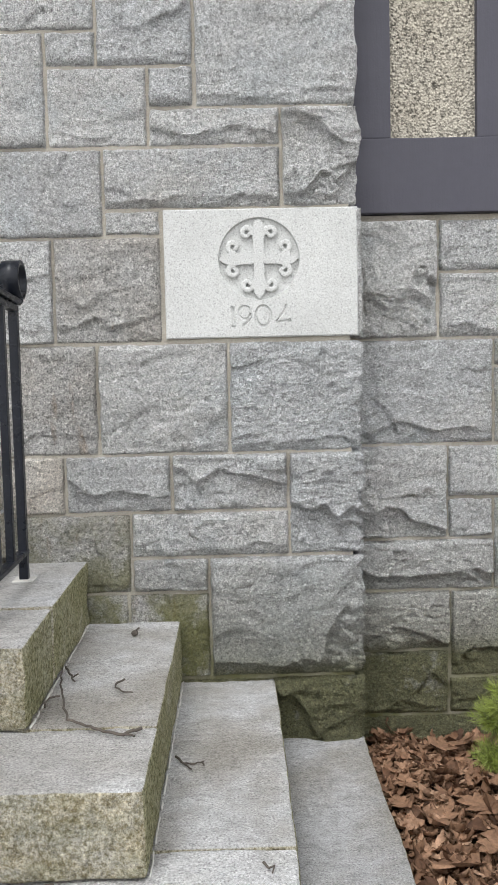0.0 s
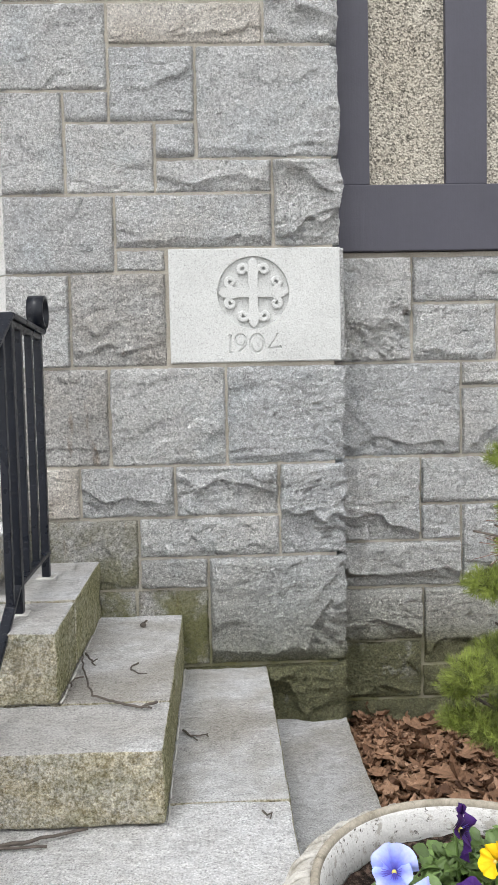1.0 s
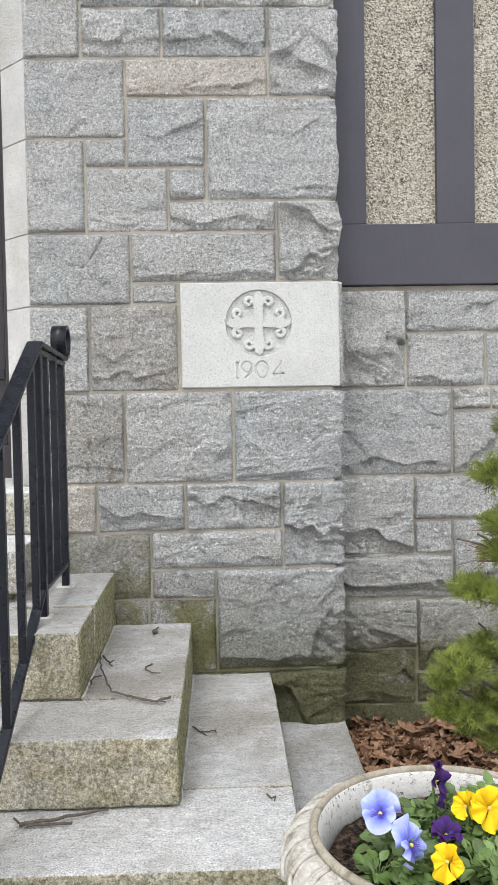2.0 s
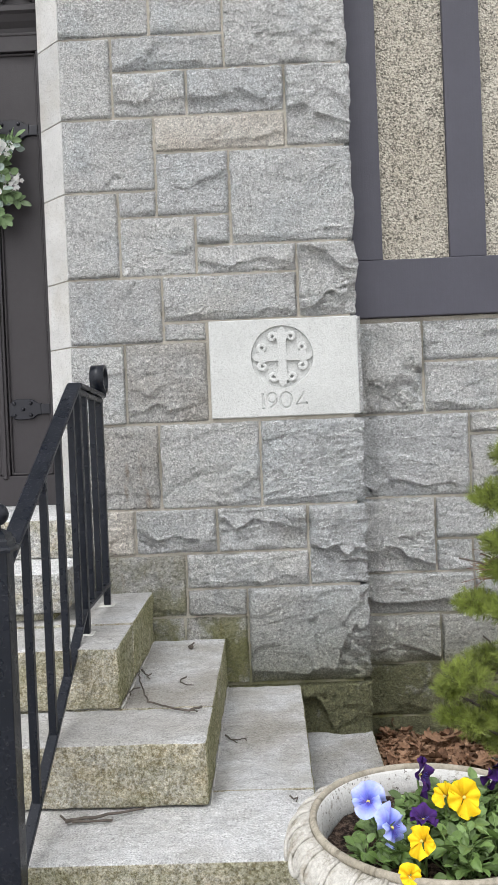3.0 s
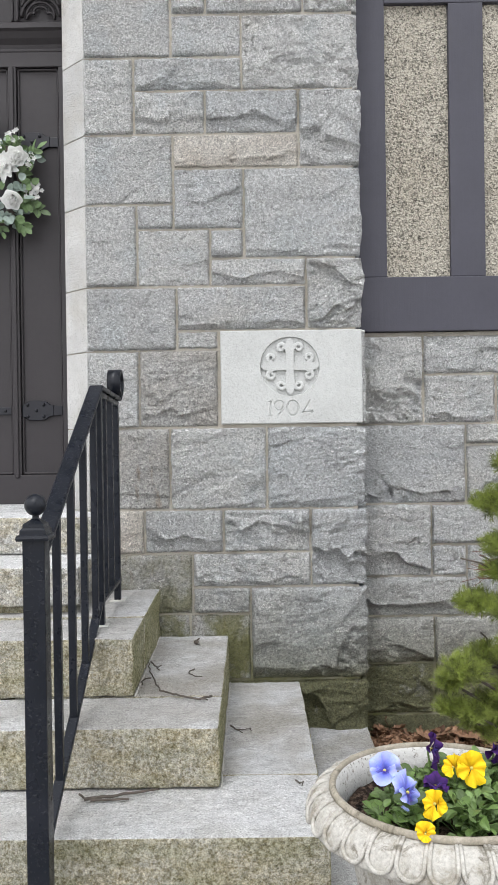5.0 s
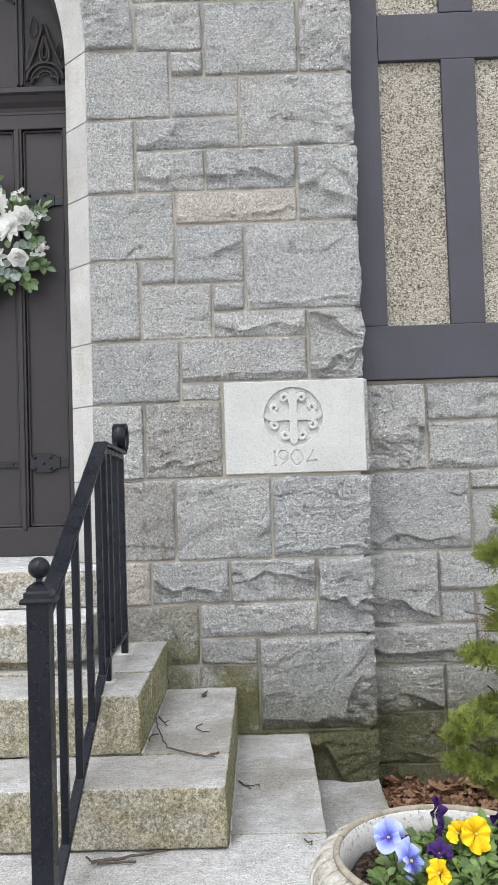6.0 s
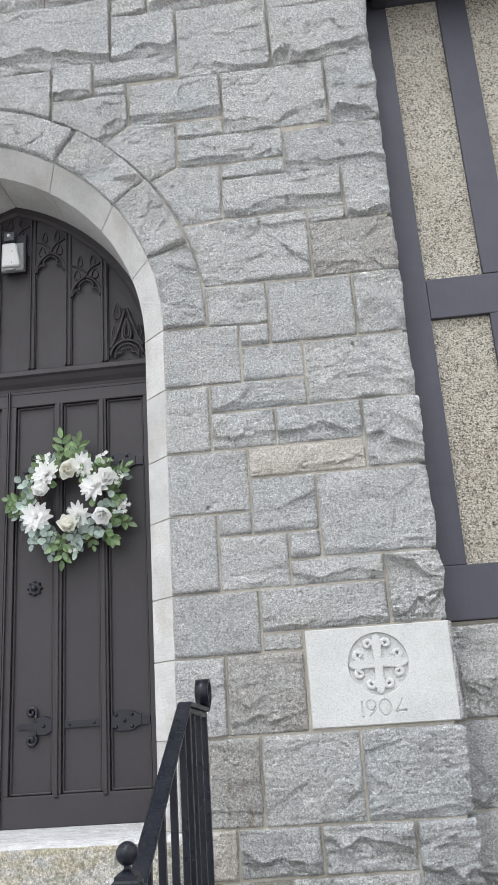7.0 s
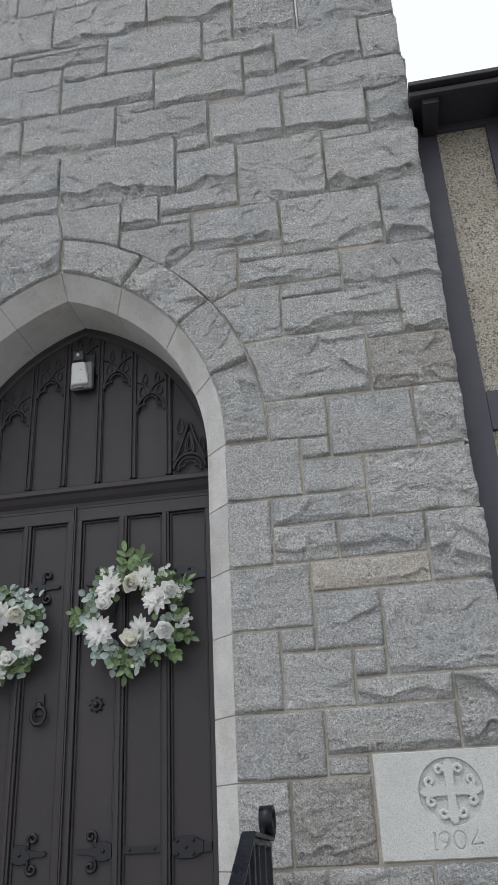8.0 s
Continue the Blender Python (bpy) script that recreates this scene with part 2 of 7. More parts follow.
def simple(name, colour, rough=0.7, vary=0.25, scale=40, per_object=0.0, spec=0.5, trans=0.0, island=0.0):
    n = Nodes(name, rough=rough, spec=spec)
    c = n.mix(1.0, colour, n.ramp(n.noise(scale, 4), (0.3, 1 - vary), (0.7, 1 + vary)), "MULTIPLY")
    if per_object:
        c = n.mix(1.0, c, n.ramp(n.random(), (0.0, 1 - per_object), (1.0, 1 + per_object)), "MULTIPLY")
    if island:
        c = n.mix(1.0, c, n.ramp(n.island(), (0.0, 1 - island), (1.0, 1 + island)), "MULTIPLY")
    if trans:
        n.b.inputs["Subsurface Weight"].default_value = trans
        n.b.inputs["Subsurface Scale"].default_value = 0.01
    n.bump(n.noise(scale * 4, 3), 0.0006)
    return n.done(c)


def silk(mat, share=0.52):
    """Lets some of the light through a thin cloth."""
    nodes, links = mat.node_tree.nodes, mat.node_tree.links
    body = next(q for q in nodes if q.type == "BSDF_PRINCIPLED")
    out = next(q for q in nodes if q.type == "OUTPUT_MATERIAL")
    through_cloth, mix = nodes.new("ShaderNodeBsdfTranslucent"), nodes.new("ShaderNodeMixShader")
    links.new(body.inputs["Base Color"].links[0].from_socket, through_cloth.inputs["Color"])
    mix.inputs[0].default_value = share
    links.new(body.outputs[0], mix.inputs[1])
    links.new(through_cloth.outputs[0], mix.inputs[2])
    links.new(mix.outputs[0], out.inputs["Surface"])
    return mat


def petal_mat(name, throat, middle, rim):
    """A soft petal whose colour runs from the throat to the rim."""
    n = Nodes(name, rough=0.7, spec=0.2)
    along = n.node("ShaderNodeAttribute")
    along.attribute_name = "along"
    t = n.math("ADD", along.outputs["Fac"], n.math("MULTIPLY", n.math("SUBTRACT", n.noise(85, 4, 0.65), 0.5), 0.5))
    c = n.ramp(t, (0.08, throat), (0.45, middle), (0.95, rim))
    c = n.mix(1.0, c, n.ramp(n.island(), (0.0, 0.82), (1.0, 1.12)), "MULTIPLY")
    n.b.inputs["Subsurface Weight"].default_value = 0.15
    n.b.inputs["Subsurface Scale"].default_value = 0.004
    n.bump(n.noise(160, 3), 0.0012)
    return n.done(c)


def leaf_litter_mat():
    n = Nodes("dry_oak_leaf", rough=0.75, spec=0.3)
    c = n.ramp(n.island(), (0.0, (0.085, 0.043, 0.025)), (0.35, (0.21, 0.118, 0.070)), (0.7, (0.30, 0.178, 0.110)), (1.0, (0.44, 0.285, 0.19)))
    c = n.mix(0.9, c, n.ramp(n.noise(70, 5, 0.7), (0.3, 0.55), (0.7, 1.3)), "MULTIPLY")
    c = n.mix(0.7, c, n.ramp(n.noise(22, 4, 0.6), (0.35, 0.65), (0.6, 1.15)), "MULTIPLY")
    n.bump(n.noise(90, 3), 0.002)
    return n.done(c)


def planter_mat(name, base, clean=0.42):
    n = Nodes(name, rough=0.75, spec=0.3)
    dirt = n.ramp(n.noise(18, 7, 0.72), (clean, 0.0), (clean + 0.2, 0.9))
    c = n.mix(dirt, base, (0.25, 0.225, 0.175))
    streak = n.ramp(n.noise(22, 5, 0.7, None, 0.8), (0.56, 0.0), (0.66, 0.75))
    c = n.mix(streak, c, (0.13, 0.115, 0.085))
    c = n.mix(0.6, c, n.ramp(n.noise(160, 4, 0.7), (0.32, 0.6), (0.6, 1.12)), "MULTIPLY")
    n.bump(n.noise(50, 5), 0.002)
    return n.done(c)


def liner_mat():
    n = Nodes("flaking_white_paint", rough=0.85, spec=0.25)
    flake = n.ramp(n.noise(45, 6, 0.7), (0.55, 0.0), (0.62, 1.0))
    c = n.mix(flake, (0.62, 0.615, 0.60), (0.40, 0.38, 0.35))
    c = n.mix(n.ramp(n.noise(130, 4, 0.7), (0.60, 0.0), (0.66, 0.9)), c, (0.05, 0.038, 0.03))
    n.bump(n.noise(60, 5, 0.7), 0.004)
    return n.done(c)


def soil_mat():
    n = Nodes("dark_potting_soil", rough=0.95, spec=0.2)
    c = n.ramp(n.noise(80, 5, 0.7), (0.38, (0.010, 0.007, 0.005)), (0.50, (0.055, 0.036, 0.028)), (0.62, (0.22, 0.15, 0.115)))
    n.bump(n.noise(110, 6, 0.75), 0.03)
    return n.done(c)


def ground_mat():
    n = Nodes("paved_forecourt", rough=0.9, spec=0.3)
    c = n.mix(n.ramp(n.noise(1.2, 5), (0.35, 0.0), (0.65, 1.0)), (0.29, 0.28, 0.265), (0.33, 0.32, 0.305))
    c = n.mix(0.7, c, n.ramp(n.noise(150, 3), (0.3, 0.6), (0.7, 1.2)), "MULTIPLY")
    n.bump(n.noise(120, 4), 0.003)
    return n.done(c)


M_ROCK, M_TAN, M_DRESSED, M_JAMB = granite_rock(), granite_rock_warm(), granite_dressed(), granite_jamb()
M_STEP, M_MORTAR, M_PEBBLE, M_IRON = granite_step("weathered_granite_step", 0.45, 1.12, 0.38), mortar(), pebbledash(), iron()
M_TIMBER = paint("grey_timber_paint", (0.0530, 0.0521, 0.0704), 0.55, 0.0014, (0.88, 1.08))
M_DOOR = paint("dark_brown_door_paint", (0.0365, 0.0325, 0.0355), 0.5, 0.0008, spec=0.38)
M_ROOF = paint("dark_roof_edge", (0.024, 0.022, 0.029), 0.6)
M_HINGE = paint("black_strap_iron", (0.007, 0.0075, 0.0135), 0.42)
M_DIM, M_STEP_PALE = granite_dim(), granite_step("pale_granite_step", 0.54, 1.3, 0.1)
M_STEP_DAMP, M_STEP_MID = granite_step("damp_granite_step", 0.45, 0.90, 0.66), granite_step("dull_granite_step", 0.45, 1.0, 0.66)
M_STEP_MOSSY = granite_step("mossy_granite_step", 0.34, 0.90, 0.42)
M_MULCH = simple("crumbled_leaf_mulch", (0.085, 0.05, 0.033), 0.95, 0.5, 90)
M_LITTER, M_PLANTER, M_SOIL, M_GROUND = leaf_litter_mat(), planter_mat("weathered_cast_stone", (0.475, 0.46, 0.425), 0.47), soil_mat(), ground_mat()
M_LINER, M_RIM = liner_mat(), planter_mat("dirty_cast_stone_rim", (0.38, 0.345, 0.285), 0.40)
M_BARK = simple("brown_twig_bark", (0.095, 0.080, 0.067), 0.9, 0.35, 60)
M_DEAD = simple("dead_reddish_needles", (0.20, 0.115, 0.085), 0.85, 0.35, 60)
M_NEEDLE = simple("yellow_green_needles", (0.215, 0.265, 0.048), 0.55, 0.25, 14, island=0.4)
# darker copy of the needle green: the tufts' inner shade put into colour
M_NEEDLE_IN = simple("shaded_inner_needles", (0.11, 0.13, 0.034), 0.65, 0.3, 12, island=0.45)
M_LEAF = simple("pansy_leaf_green", (0.098, 0.160, 0.042), 0.5, 0.25, 50, 0.38)
M_WLEAF = simple("wreath_leaf_green", (0.13, 0.20, 0.085), 0.55, 0.25, 50, 0.4)
M_SAGE = simple("sage_grey_leaf", (0.30, 0.37, 0.33), 0.7, 0.2, 60, 0.3)
M_WHITE = silk(simple("white_silk_petal", (0.93, 0.93, 0.92), 0.8, 0.03, 60, island=0.04))
M_CREAM = silk(simple("cream_silk_petal", (0.90, 0.89, 0.83), 0.75, 0.04, 60, island=0.04))
M_YELLOW = petal_mat("yellow_pansy_petal", (0.60, 0.30, 0.004), (0.74, 0.46, 0.006), (0.80, 0.55, 0.012))
M_BLUE = petal_mat("periwinkle_pansy_petal", (0.06, 0.045, 0.40), (0.17, 0.20, 0.64), (0.40, 0.46, 0.84))
M_VIOLET = petal_mat("dark_violet_pansy_petal", (0.006, 0.002, 0.014), (0.022, 0.006, 0.060), (0.050, 0.014, 0.120))
M_ORANGE = petal_mat("orange_pansy_petal", (0.60, 0.12, 0.01), (0.85, 0.24, 0.015), (0.90, 0.33, 0.03))
M_STREAK = simple("deep_violet_vein", (0.06, 0.04, 0.30), 0.6, 0.2, 60)
M_EYE = simple("pale_flower_eye", (0.55, 0.5, 0.12), 0.6, 0.1, 60)
M_GLASS = simple("frosted_lamp_diffuser", (0.60, 0.61, 0.60), 0.3, 0.04, 30)
M_GREY = simple("grey_plastic_housing", (0.22, 0.225, 0.23), 0.5, 0.1, 40)
M_SENSOR = simple("dark_sensor_plastic", (0.05, 0.055, 0.065), 0.4, 0.1, 40)
M_LEAD = simple("pale_cable_sheath", (0.62, 0.61, 0.58), 0.6, 0.1, 40)


# ---- mesh helpers ----
def mesh_of(name, verts, faces, smooth=True):
    me = bpy.data.meshes.new(name)
    me.from_pydata([tuple(map(float, v)) for v in verts], [], [tuple(map(int, f)) for f in faces])
    if smooth:
        me.polygons.foreach_set("use_smooth", [True] * len(me.polygons))
    me.update()
    return me


def from_bm(name, bm, smooth=False):
    me = bpy.data.meshes.new(name)
    bm.normal_update()
    bm.to_mesh(me)
    bm.free()
    if smooth:
        me.polygons.foreach_set("use_smooth", [True] * len(me.polygons))
    return me


def thing(name, base, label, category, group="", kind=""):
    ob = new(name)
    ob.empty_display_size = 0.05
    ob.location = base
    return tagged(ob, label, category, group, kind)


def part(name, data, mat, parent, label=""):
    """Link mesh data, given in world metres, as one part under a thing or a part."""
    if isinstance(data, bmesh.types.BMesh):
        data = from_bm(name, data)
    if mat is not None and not data.materials:
        data.materials.append(mat)
    ob = new(name, data)
    if parent is not None:
        ob.parent = parent
        if parent.type == "EMPTY":
            ob.matrix_parent_inverse = Matrix.Translation(-Vector(parent.location))
    if label:
        ob["label"] = label
    return ob


def box_bm(x0, y0, z0, x1, y1, z1, bevel=0.004, segs=2):
    bm = bmesh.new()
    bmesh.ops.create_cube(bm, size=1.0)
    for v in bm.verts:
        v.co = Vector(((x0 + x1) / 2 + v.co.x * (x1 - x0), (y0 + y1) / 2 + v.co.y * (y1 - y0), (z0 + z1) / 2 + v.co.z * (z1 - z0)))
    if bevel:
        bmesh.ops.bevel(bm, geom=bm.edges[:], offset=bevel, segments=segs, affect="EDGES", profile=0.6)
    return bm


def join_bms(bms):
    out = bmesh.new()
    for b in bms:
        tmp = bpy.data.meshes.new("tmp")
        b.to_mesh(tmp)
        b.free()
        out.from_mesh(tmp)
        bpy.data.meshes.remove(tmp)
    return out


def bar_between(a, b, w, h, bevel=0.003):
    """A rectangular bar from a to b; w across (world x where it can be), h upright."""
    a, b = Vector(a), Vector(b)
    d = (b - a)
    length = d.length
    d.normalize()
    side = Vector((1, 0, 0)) if abs(d.x) < 0.9 else Vector((0, 1, 0))
    up = d.cross(side).normalized()
    if up.z < 0:
        up = -up
    side = up.cross(d).normalized()
    bm = box_bm(-w / 2, 0, -h / 2, w / 2, length, h / 2, bevel, 1)
    m = Matrix((side, d, up)).transposed().to_4x4()
    m.translation = a
    bm.transform(m)
    if m.determinant() < 0:
        bmesh.ops.reverse_faces(bm, faces=bm.faces[:])
    return bm


def tube(points, radius, sides=8, closed=False, taper=None):
    """Verts and faces of a round tube along points."""
    pts = [Vector(p) for p in points]
    n = len(pts)
    verts, faces = [], []
    ref = None
    for i, p in enumerate(pts):
        if closed:
            d = pts[(i + 1) % n] - pts[i - 1]
        else:
            d = pts[min(i + 1, n - 1)] - pts[max(i - 1, 0)]
        d = d.normalized() if d.length > 1e-9 else Vector((0, 0, 1))
        if ref is None:
            ref = Vector((0, 0, 1)) if abs(d.z) < 0.9 else Vector((1, 0, 0))
        s = d.cross(ref).normalized()
        u = s.cross(d).normalized()
        ref = u
        r = radius * (taper(i / max(1, n - 1)) if taper else 1.0)
        for k in range(sides):
            a = 2 * math.pi * k / sides
            verts.append(p + r * (math.cos(a) * s + math.sin(a) * u))
    rings = n if closed else n - 1
    for i in range(rings):
        j = (i + 1) % n
        for k in range(sides):
            l = (k + 1) % sides
            faces.append((i * sides + k, i * sides + l, j * sides + l, j * sides + k))
    if not closed:
        faces.append(tuple(range(sides))[::-1])
        faces.append(tuple((n - 1) * sides + k for k in range(sides)))
    return verts, faces


def tube_mesh(name, points, radius, sides=8, closed=False, taper=None):
    return mesh_of(name, *tube(points, radius, sides, closed, taper))


def lathe(name, profile, centre, segs=48, closed=False):
    """A turned form round a vertical axis; profile: (radius, z)."""
    verts, faces = [], []
    n = len(profile)
    for s in range(segs):
        a = 2 * math.pi * s / segs
        for r, z in profile:
            verts.append((centre[0] + r * math.cos(a), centre[1] + r * math.sin(a), centre[2] + z))
    for s in range(segs):
        t = (s + 1) % segs
        for i in range(n - 1):
            faces.append((s * n + i, t * n + i, t * n + i + 1, s * n + i + 1))
    if profile[0][0] > 1e-6 and not closed:
        faces.append(tuple(s * n for s in range(segs))[::-1])
    if profile[-1][0] > 1e-6 and not closed:
        faces.append(tuple(s * n + n - 1 for s in range(segs)))
    return mesh_of(name, verts, faces)


def ball(name, c, r, seg=20, squash=1.0):
    prof = [(max(1e-5, r * math.sin(math.pi * i / 12)), -r * squash * math.cos(math.pi * i / 12)) for i in range(13)]
    return lathe(name, prof, c, seg)


def vnoise(x, y, seed):
    """Smooth value noise on arrays, -1 to 1."""
    xi, yi = np.floor(x).astype(np.int64), np.floor(y).astype(np.int64)
    fx, fy = x - xi, y - yi
    fx, fy = fx * fx * fx * (fx * (6 * fx - 15) + 10), fy * fy * fy * (fy * (6 * fy - 15) + 10)

    def h(a, b):
        k = (a * 374761393 + b * 668265263 + seed * 974711) & 0x7FFFFFFF
        k = ((k ^ (k >> 13)) * 1274126177) & 0x7FFFFFFF
        return ((k ^ (k >> 16)) & 0xFFFF) / 32767.5 - 1.0

    return (h(xi, yi) * (1 - fx) + h(xi + 1, yi) * fx) * (1 - fy) + (h(xi, yi + 1) * (1 - fx) + h(xi + 1, yi + 1) * fx) * fy


def fbm(x, y, seed, octaves=4):
    out, amp = 0.0, 1.0
    for o in range(octaves):
        out = out + amp * vnoise(x * 2 ** o, y * 2 ** o, seed + 17 * o)
        amp *= 0.5
    return out


def side_at(poly, t):
    """Points at the shares t along a polyline."""
    p = np.array(poly, float)
    seg = np.hypot(*(p[1:] - p[:-1]).T)
    s = np.concatenate([[0], np.cumsum(seg)]) / seg.sum()
    return np.stack([np.interp(t, s, p[:, 0]), np.interp(t, s, p[:, 1])], -1)


def patch(bottom, right, top, left, step=0.0052, inset=0.0046):
    """A grid over a four-sided outline; bottom and top run to the right, left and right run upwards."""
    length = lambda p: float(np.hypot(*(np.array(p)[1:] - np.array(p)[:-1]).T).sum())
    w = max(length(bottom), length(top))
    h = max(length(left), length(right))
    nx, ny = max(6, int(w / step)), max(6, int(h / step))
    u, v = np.linspace(0, 1, nx), np.linspace(0, 1, ny)
    B, T, L, R = side_at(bottom, u), side_at(top, u), side_at(left, v), side_at(right, v)
    U, V = np.meshgrid(u, v)
    U, V = U[..., None], V[..., None]
    g = (1 - V) * B[None] + V * T[None] + (1 - U) * L[:, None] + U * R[:, None]
    g -= (1 - U) * (1 - V) * B[0] + U * (1 - V) * B[-1] + (1 - U) * V * T[0] + U * V * T[-1]
    c = g.reshape(-1, 2).mean(0)
    g = c + (g - c) * np.array([1 - 2 * inset / w, 1 - 2 * inset / h])
    return g, w, h


def rock_mesh(grid, w, h, y0, seed, proud, margin=0.028, ledge=0.0, rough=1.0, face=-1, back=0.03, cut=None, corner=False):
    """A rock-faced stone in front of the plane y = y0: pitched margins, shallow facets and a broken-away foot.

    cut: (share across, share up) points of the line under which the face has broken back.
    corner: the stone turns the corner at its +x end, with a ragged bulging arris."""
    rng = np.random.RandomState(seed)
    ny, nx = grid.shape[:2]
    X, Z = grid[..., 0], grid[..., 1]
    U, V = np.meshgrid(np.linspace(0, w, nx), np.linspace(0, h, ny))
    d = np.minimum(np.minimum(U, 9.0 if corner else w - U), np.minimum(V, h - V))
    wob = fbm(X * 17, Z * 17, seed, 3)
    m = margin * (1 + 0.7 * wob)
    s = np.clip(d / np.maximum(m, 0.004), 0, 1)
    rise = s * (2 - s)
    count = 4 + int(6 * w * h / 0.12)
    px, pz = rng.uniform(0, w, count), rng.uniform(0, h, count)
    tx, tz, hh = rng.normal(0, 0.050, count), rng.normal(0.0, 0.055, count), rng.normal(0, 0.0026, count)
    jx, jz = U + 0.030 * fbm(X * 9, Z * 9, seed + 5, 3), V + 0.022 * fbm(X * 11, Z * 11, seed + 9, 3)
    dist = np.stack([(jx - a) ** 2 + 1.6 * (jz - b) ** 2 for a, b in zip(px, pz)])
    order = np.argsort(dist, 0)
    k0, k1 = order[0], order[1]
    plane = lambda k: np.clip(hh[k] + tx[k] * (U - px[k]) + tz[k] * (V - pz[k]), -0.009, 0.009)
    gap = np.sqrt(np.take_along_axis(dist, k1[None], 0)[0]) - np.sqrt(np.take_along_axis(dist, k0[None], 0)[0])
    mixw = np.clip(gap / 0.008, 0, 1) * 0.5 + 0.5
    facets = plane(k0) * mixw + plane(k1) * (1 - mixw)
    y = proud * rise + (facets + 0.0040 * fbm(X * 8, Z * 9, seed + 3, 3)) * rough * np.clip(d / 0.020, 0.0, 1)
    y -= 0.0046 * rough * (np.abs(fbm(X * 26 + Z * 9, Z * 36 - X * 7, seed + 6, 3)) - 0.3) * np.clip(d / 0.010, 0.1, 1)
    y += 0.0016 * rough * fbm(X * 80, Z * 92, seed + 4, 2) * np.clip(d / 0.008, 0.25, 1)
    if cut is None and ledge > 0:
        low = rng.uniform(0.02, 0.18)
        knots = np.concatenate([[0], np.sort(rng.uniform(0.06, 0.94, 5)), [1]])
        cut = [(a, max(0.0, low + rng.choice([-0.12, 0.0, 0.06, 0.12, 0.18]) * rng.uniform(0.5, 1.1))) for a in knots]
    if cut is not None:
        cu, cv = zip(*cut)
        share = np.clip(U / w + 0.03 * fbm(X * 12, Z * 10, seed + 19, 2), 0, 1)
        soft = sum(np.interp(np.clip(share + o, 0, 1), cu, cv) for o in (-0.045, 0.0, 0.045)) / 3
        line = np.maximum(0.012, soft * h + 0.007 * fbm(X * 30, Z * 6, seed + 21, 3) + 0.0025 * fbm(X * 110, Z * 20, seed + 23, 2))
        depth = ledge * 1.2
        gone = 1 - np.exp(-np.clip(line - V, 0, 1) / 0.034)
        step = np.clip((line - V) / 0.006, 0, 1)
        fade = np.clip(0.75 + 0.55 * fbm(X * 10 + seed, Z * 0 + 2.5, seed + 27, 2), 0.15, 1.15)
        y -= depth * fade * (0.34 * step + 0.66 * gone)
        y += 0.34 * depth * step * fbm(X * 26 + Z * 12, Z * 30, seed + 29, 3) * np.clip(d / 0.012, 0, 1)
        y += 0.16 * depth * np.exp(-((V - line) / 0.018) ** 2) * (V > line) * fade
    y = np.maximum(y, 0.0062 * np.clip(d / 0.004, 0, 1) + 0.0016 * fbm(X * 45, Z * 45, seed + 41, 2))
    if corner:
        t = np.clip(1 - (w - U) / 0.045, 0, 1)
        ends = np.clip(np.minimum(V, h - V) / 0.025, 0, 1) ** 0.5
        bulge = np.clip(0.010 + 0.012 * fbm(Z * 8 + seed, X * 0 + 0.3, seed + 51, 3) + 0.005 * fbm(Z * 55, X * 0 + 0.7, seed + 53, 2), 0, 0.04) * rng.uniform(0.4, 1.0)
        X = X + bulge * ends * t ** 1.4
        y = y - (0.016 + 0.010 * fbm(Z * 30, X * 0 + 1.1, seed + 57, 2)) * t ** 2.2
        back = 0.14
    ex = 0.0022 * fbm(X * 30, Z * 30, seed + 31, 2)
    ez = 0.0022 * fbm(X * 30, Z * 30, seed + 37, 2)
    edge = np.clip(1 - d / 0.02, 0, 1)
    P = np.stack([X + ex * edge, np.full_like(X, y0) + face * y, Z + ez * edge], -1).reshape(-1, 3)
    idx = np.arange(ny * nx).reshape(ny, nx)
    a, b, c, e = idx[:-1, :-1], idx[:-1, 1:], idx[1:, 1:], idx[1:, :-1]
    quads = np.stack([a, b, c, e], -1).reshape(-1, 4)
    loop = np.concatenate([idx[0, :], idx[1:, -1], idx[-1, -2::-1], idx[-2:0:-1, 0]])
    rim = P[loop].copy()
    rim[:, 1] = y0 + back
    n0 = len(P)
    k = len(loop)
    i = np.arange(k)
    j = (i + 1) % k
    skirt = np.stack([loop[j], loop[i], n0 + i, n0 + j], -1)
    P = np.concatenate([P, rim])
    Q = np.concatenate([quads, skirt])
    me = bpy.data.meshes.new("stone")
    me.vertices.add(len(P))
    me.vertices.foreach_set("co", P.ravel())
    me.loops.add(len(Q) * 4)
    me.loops.foreach_set("vertex_index", Q.ravel().astype(np.int32))
    me.polygons.add(len(Q))
    me.polygons.foreach_set("loop_start", np.arange(0, len(Q) * 4, 4, dtype=np.int32))
    me.polygons.foreach_set("use_smooth", np.ones(len(Q), dtype=bool))
    me.update(calc_edges=True)
    return me


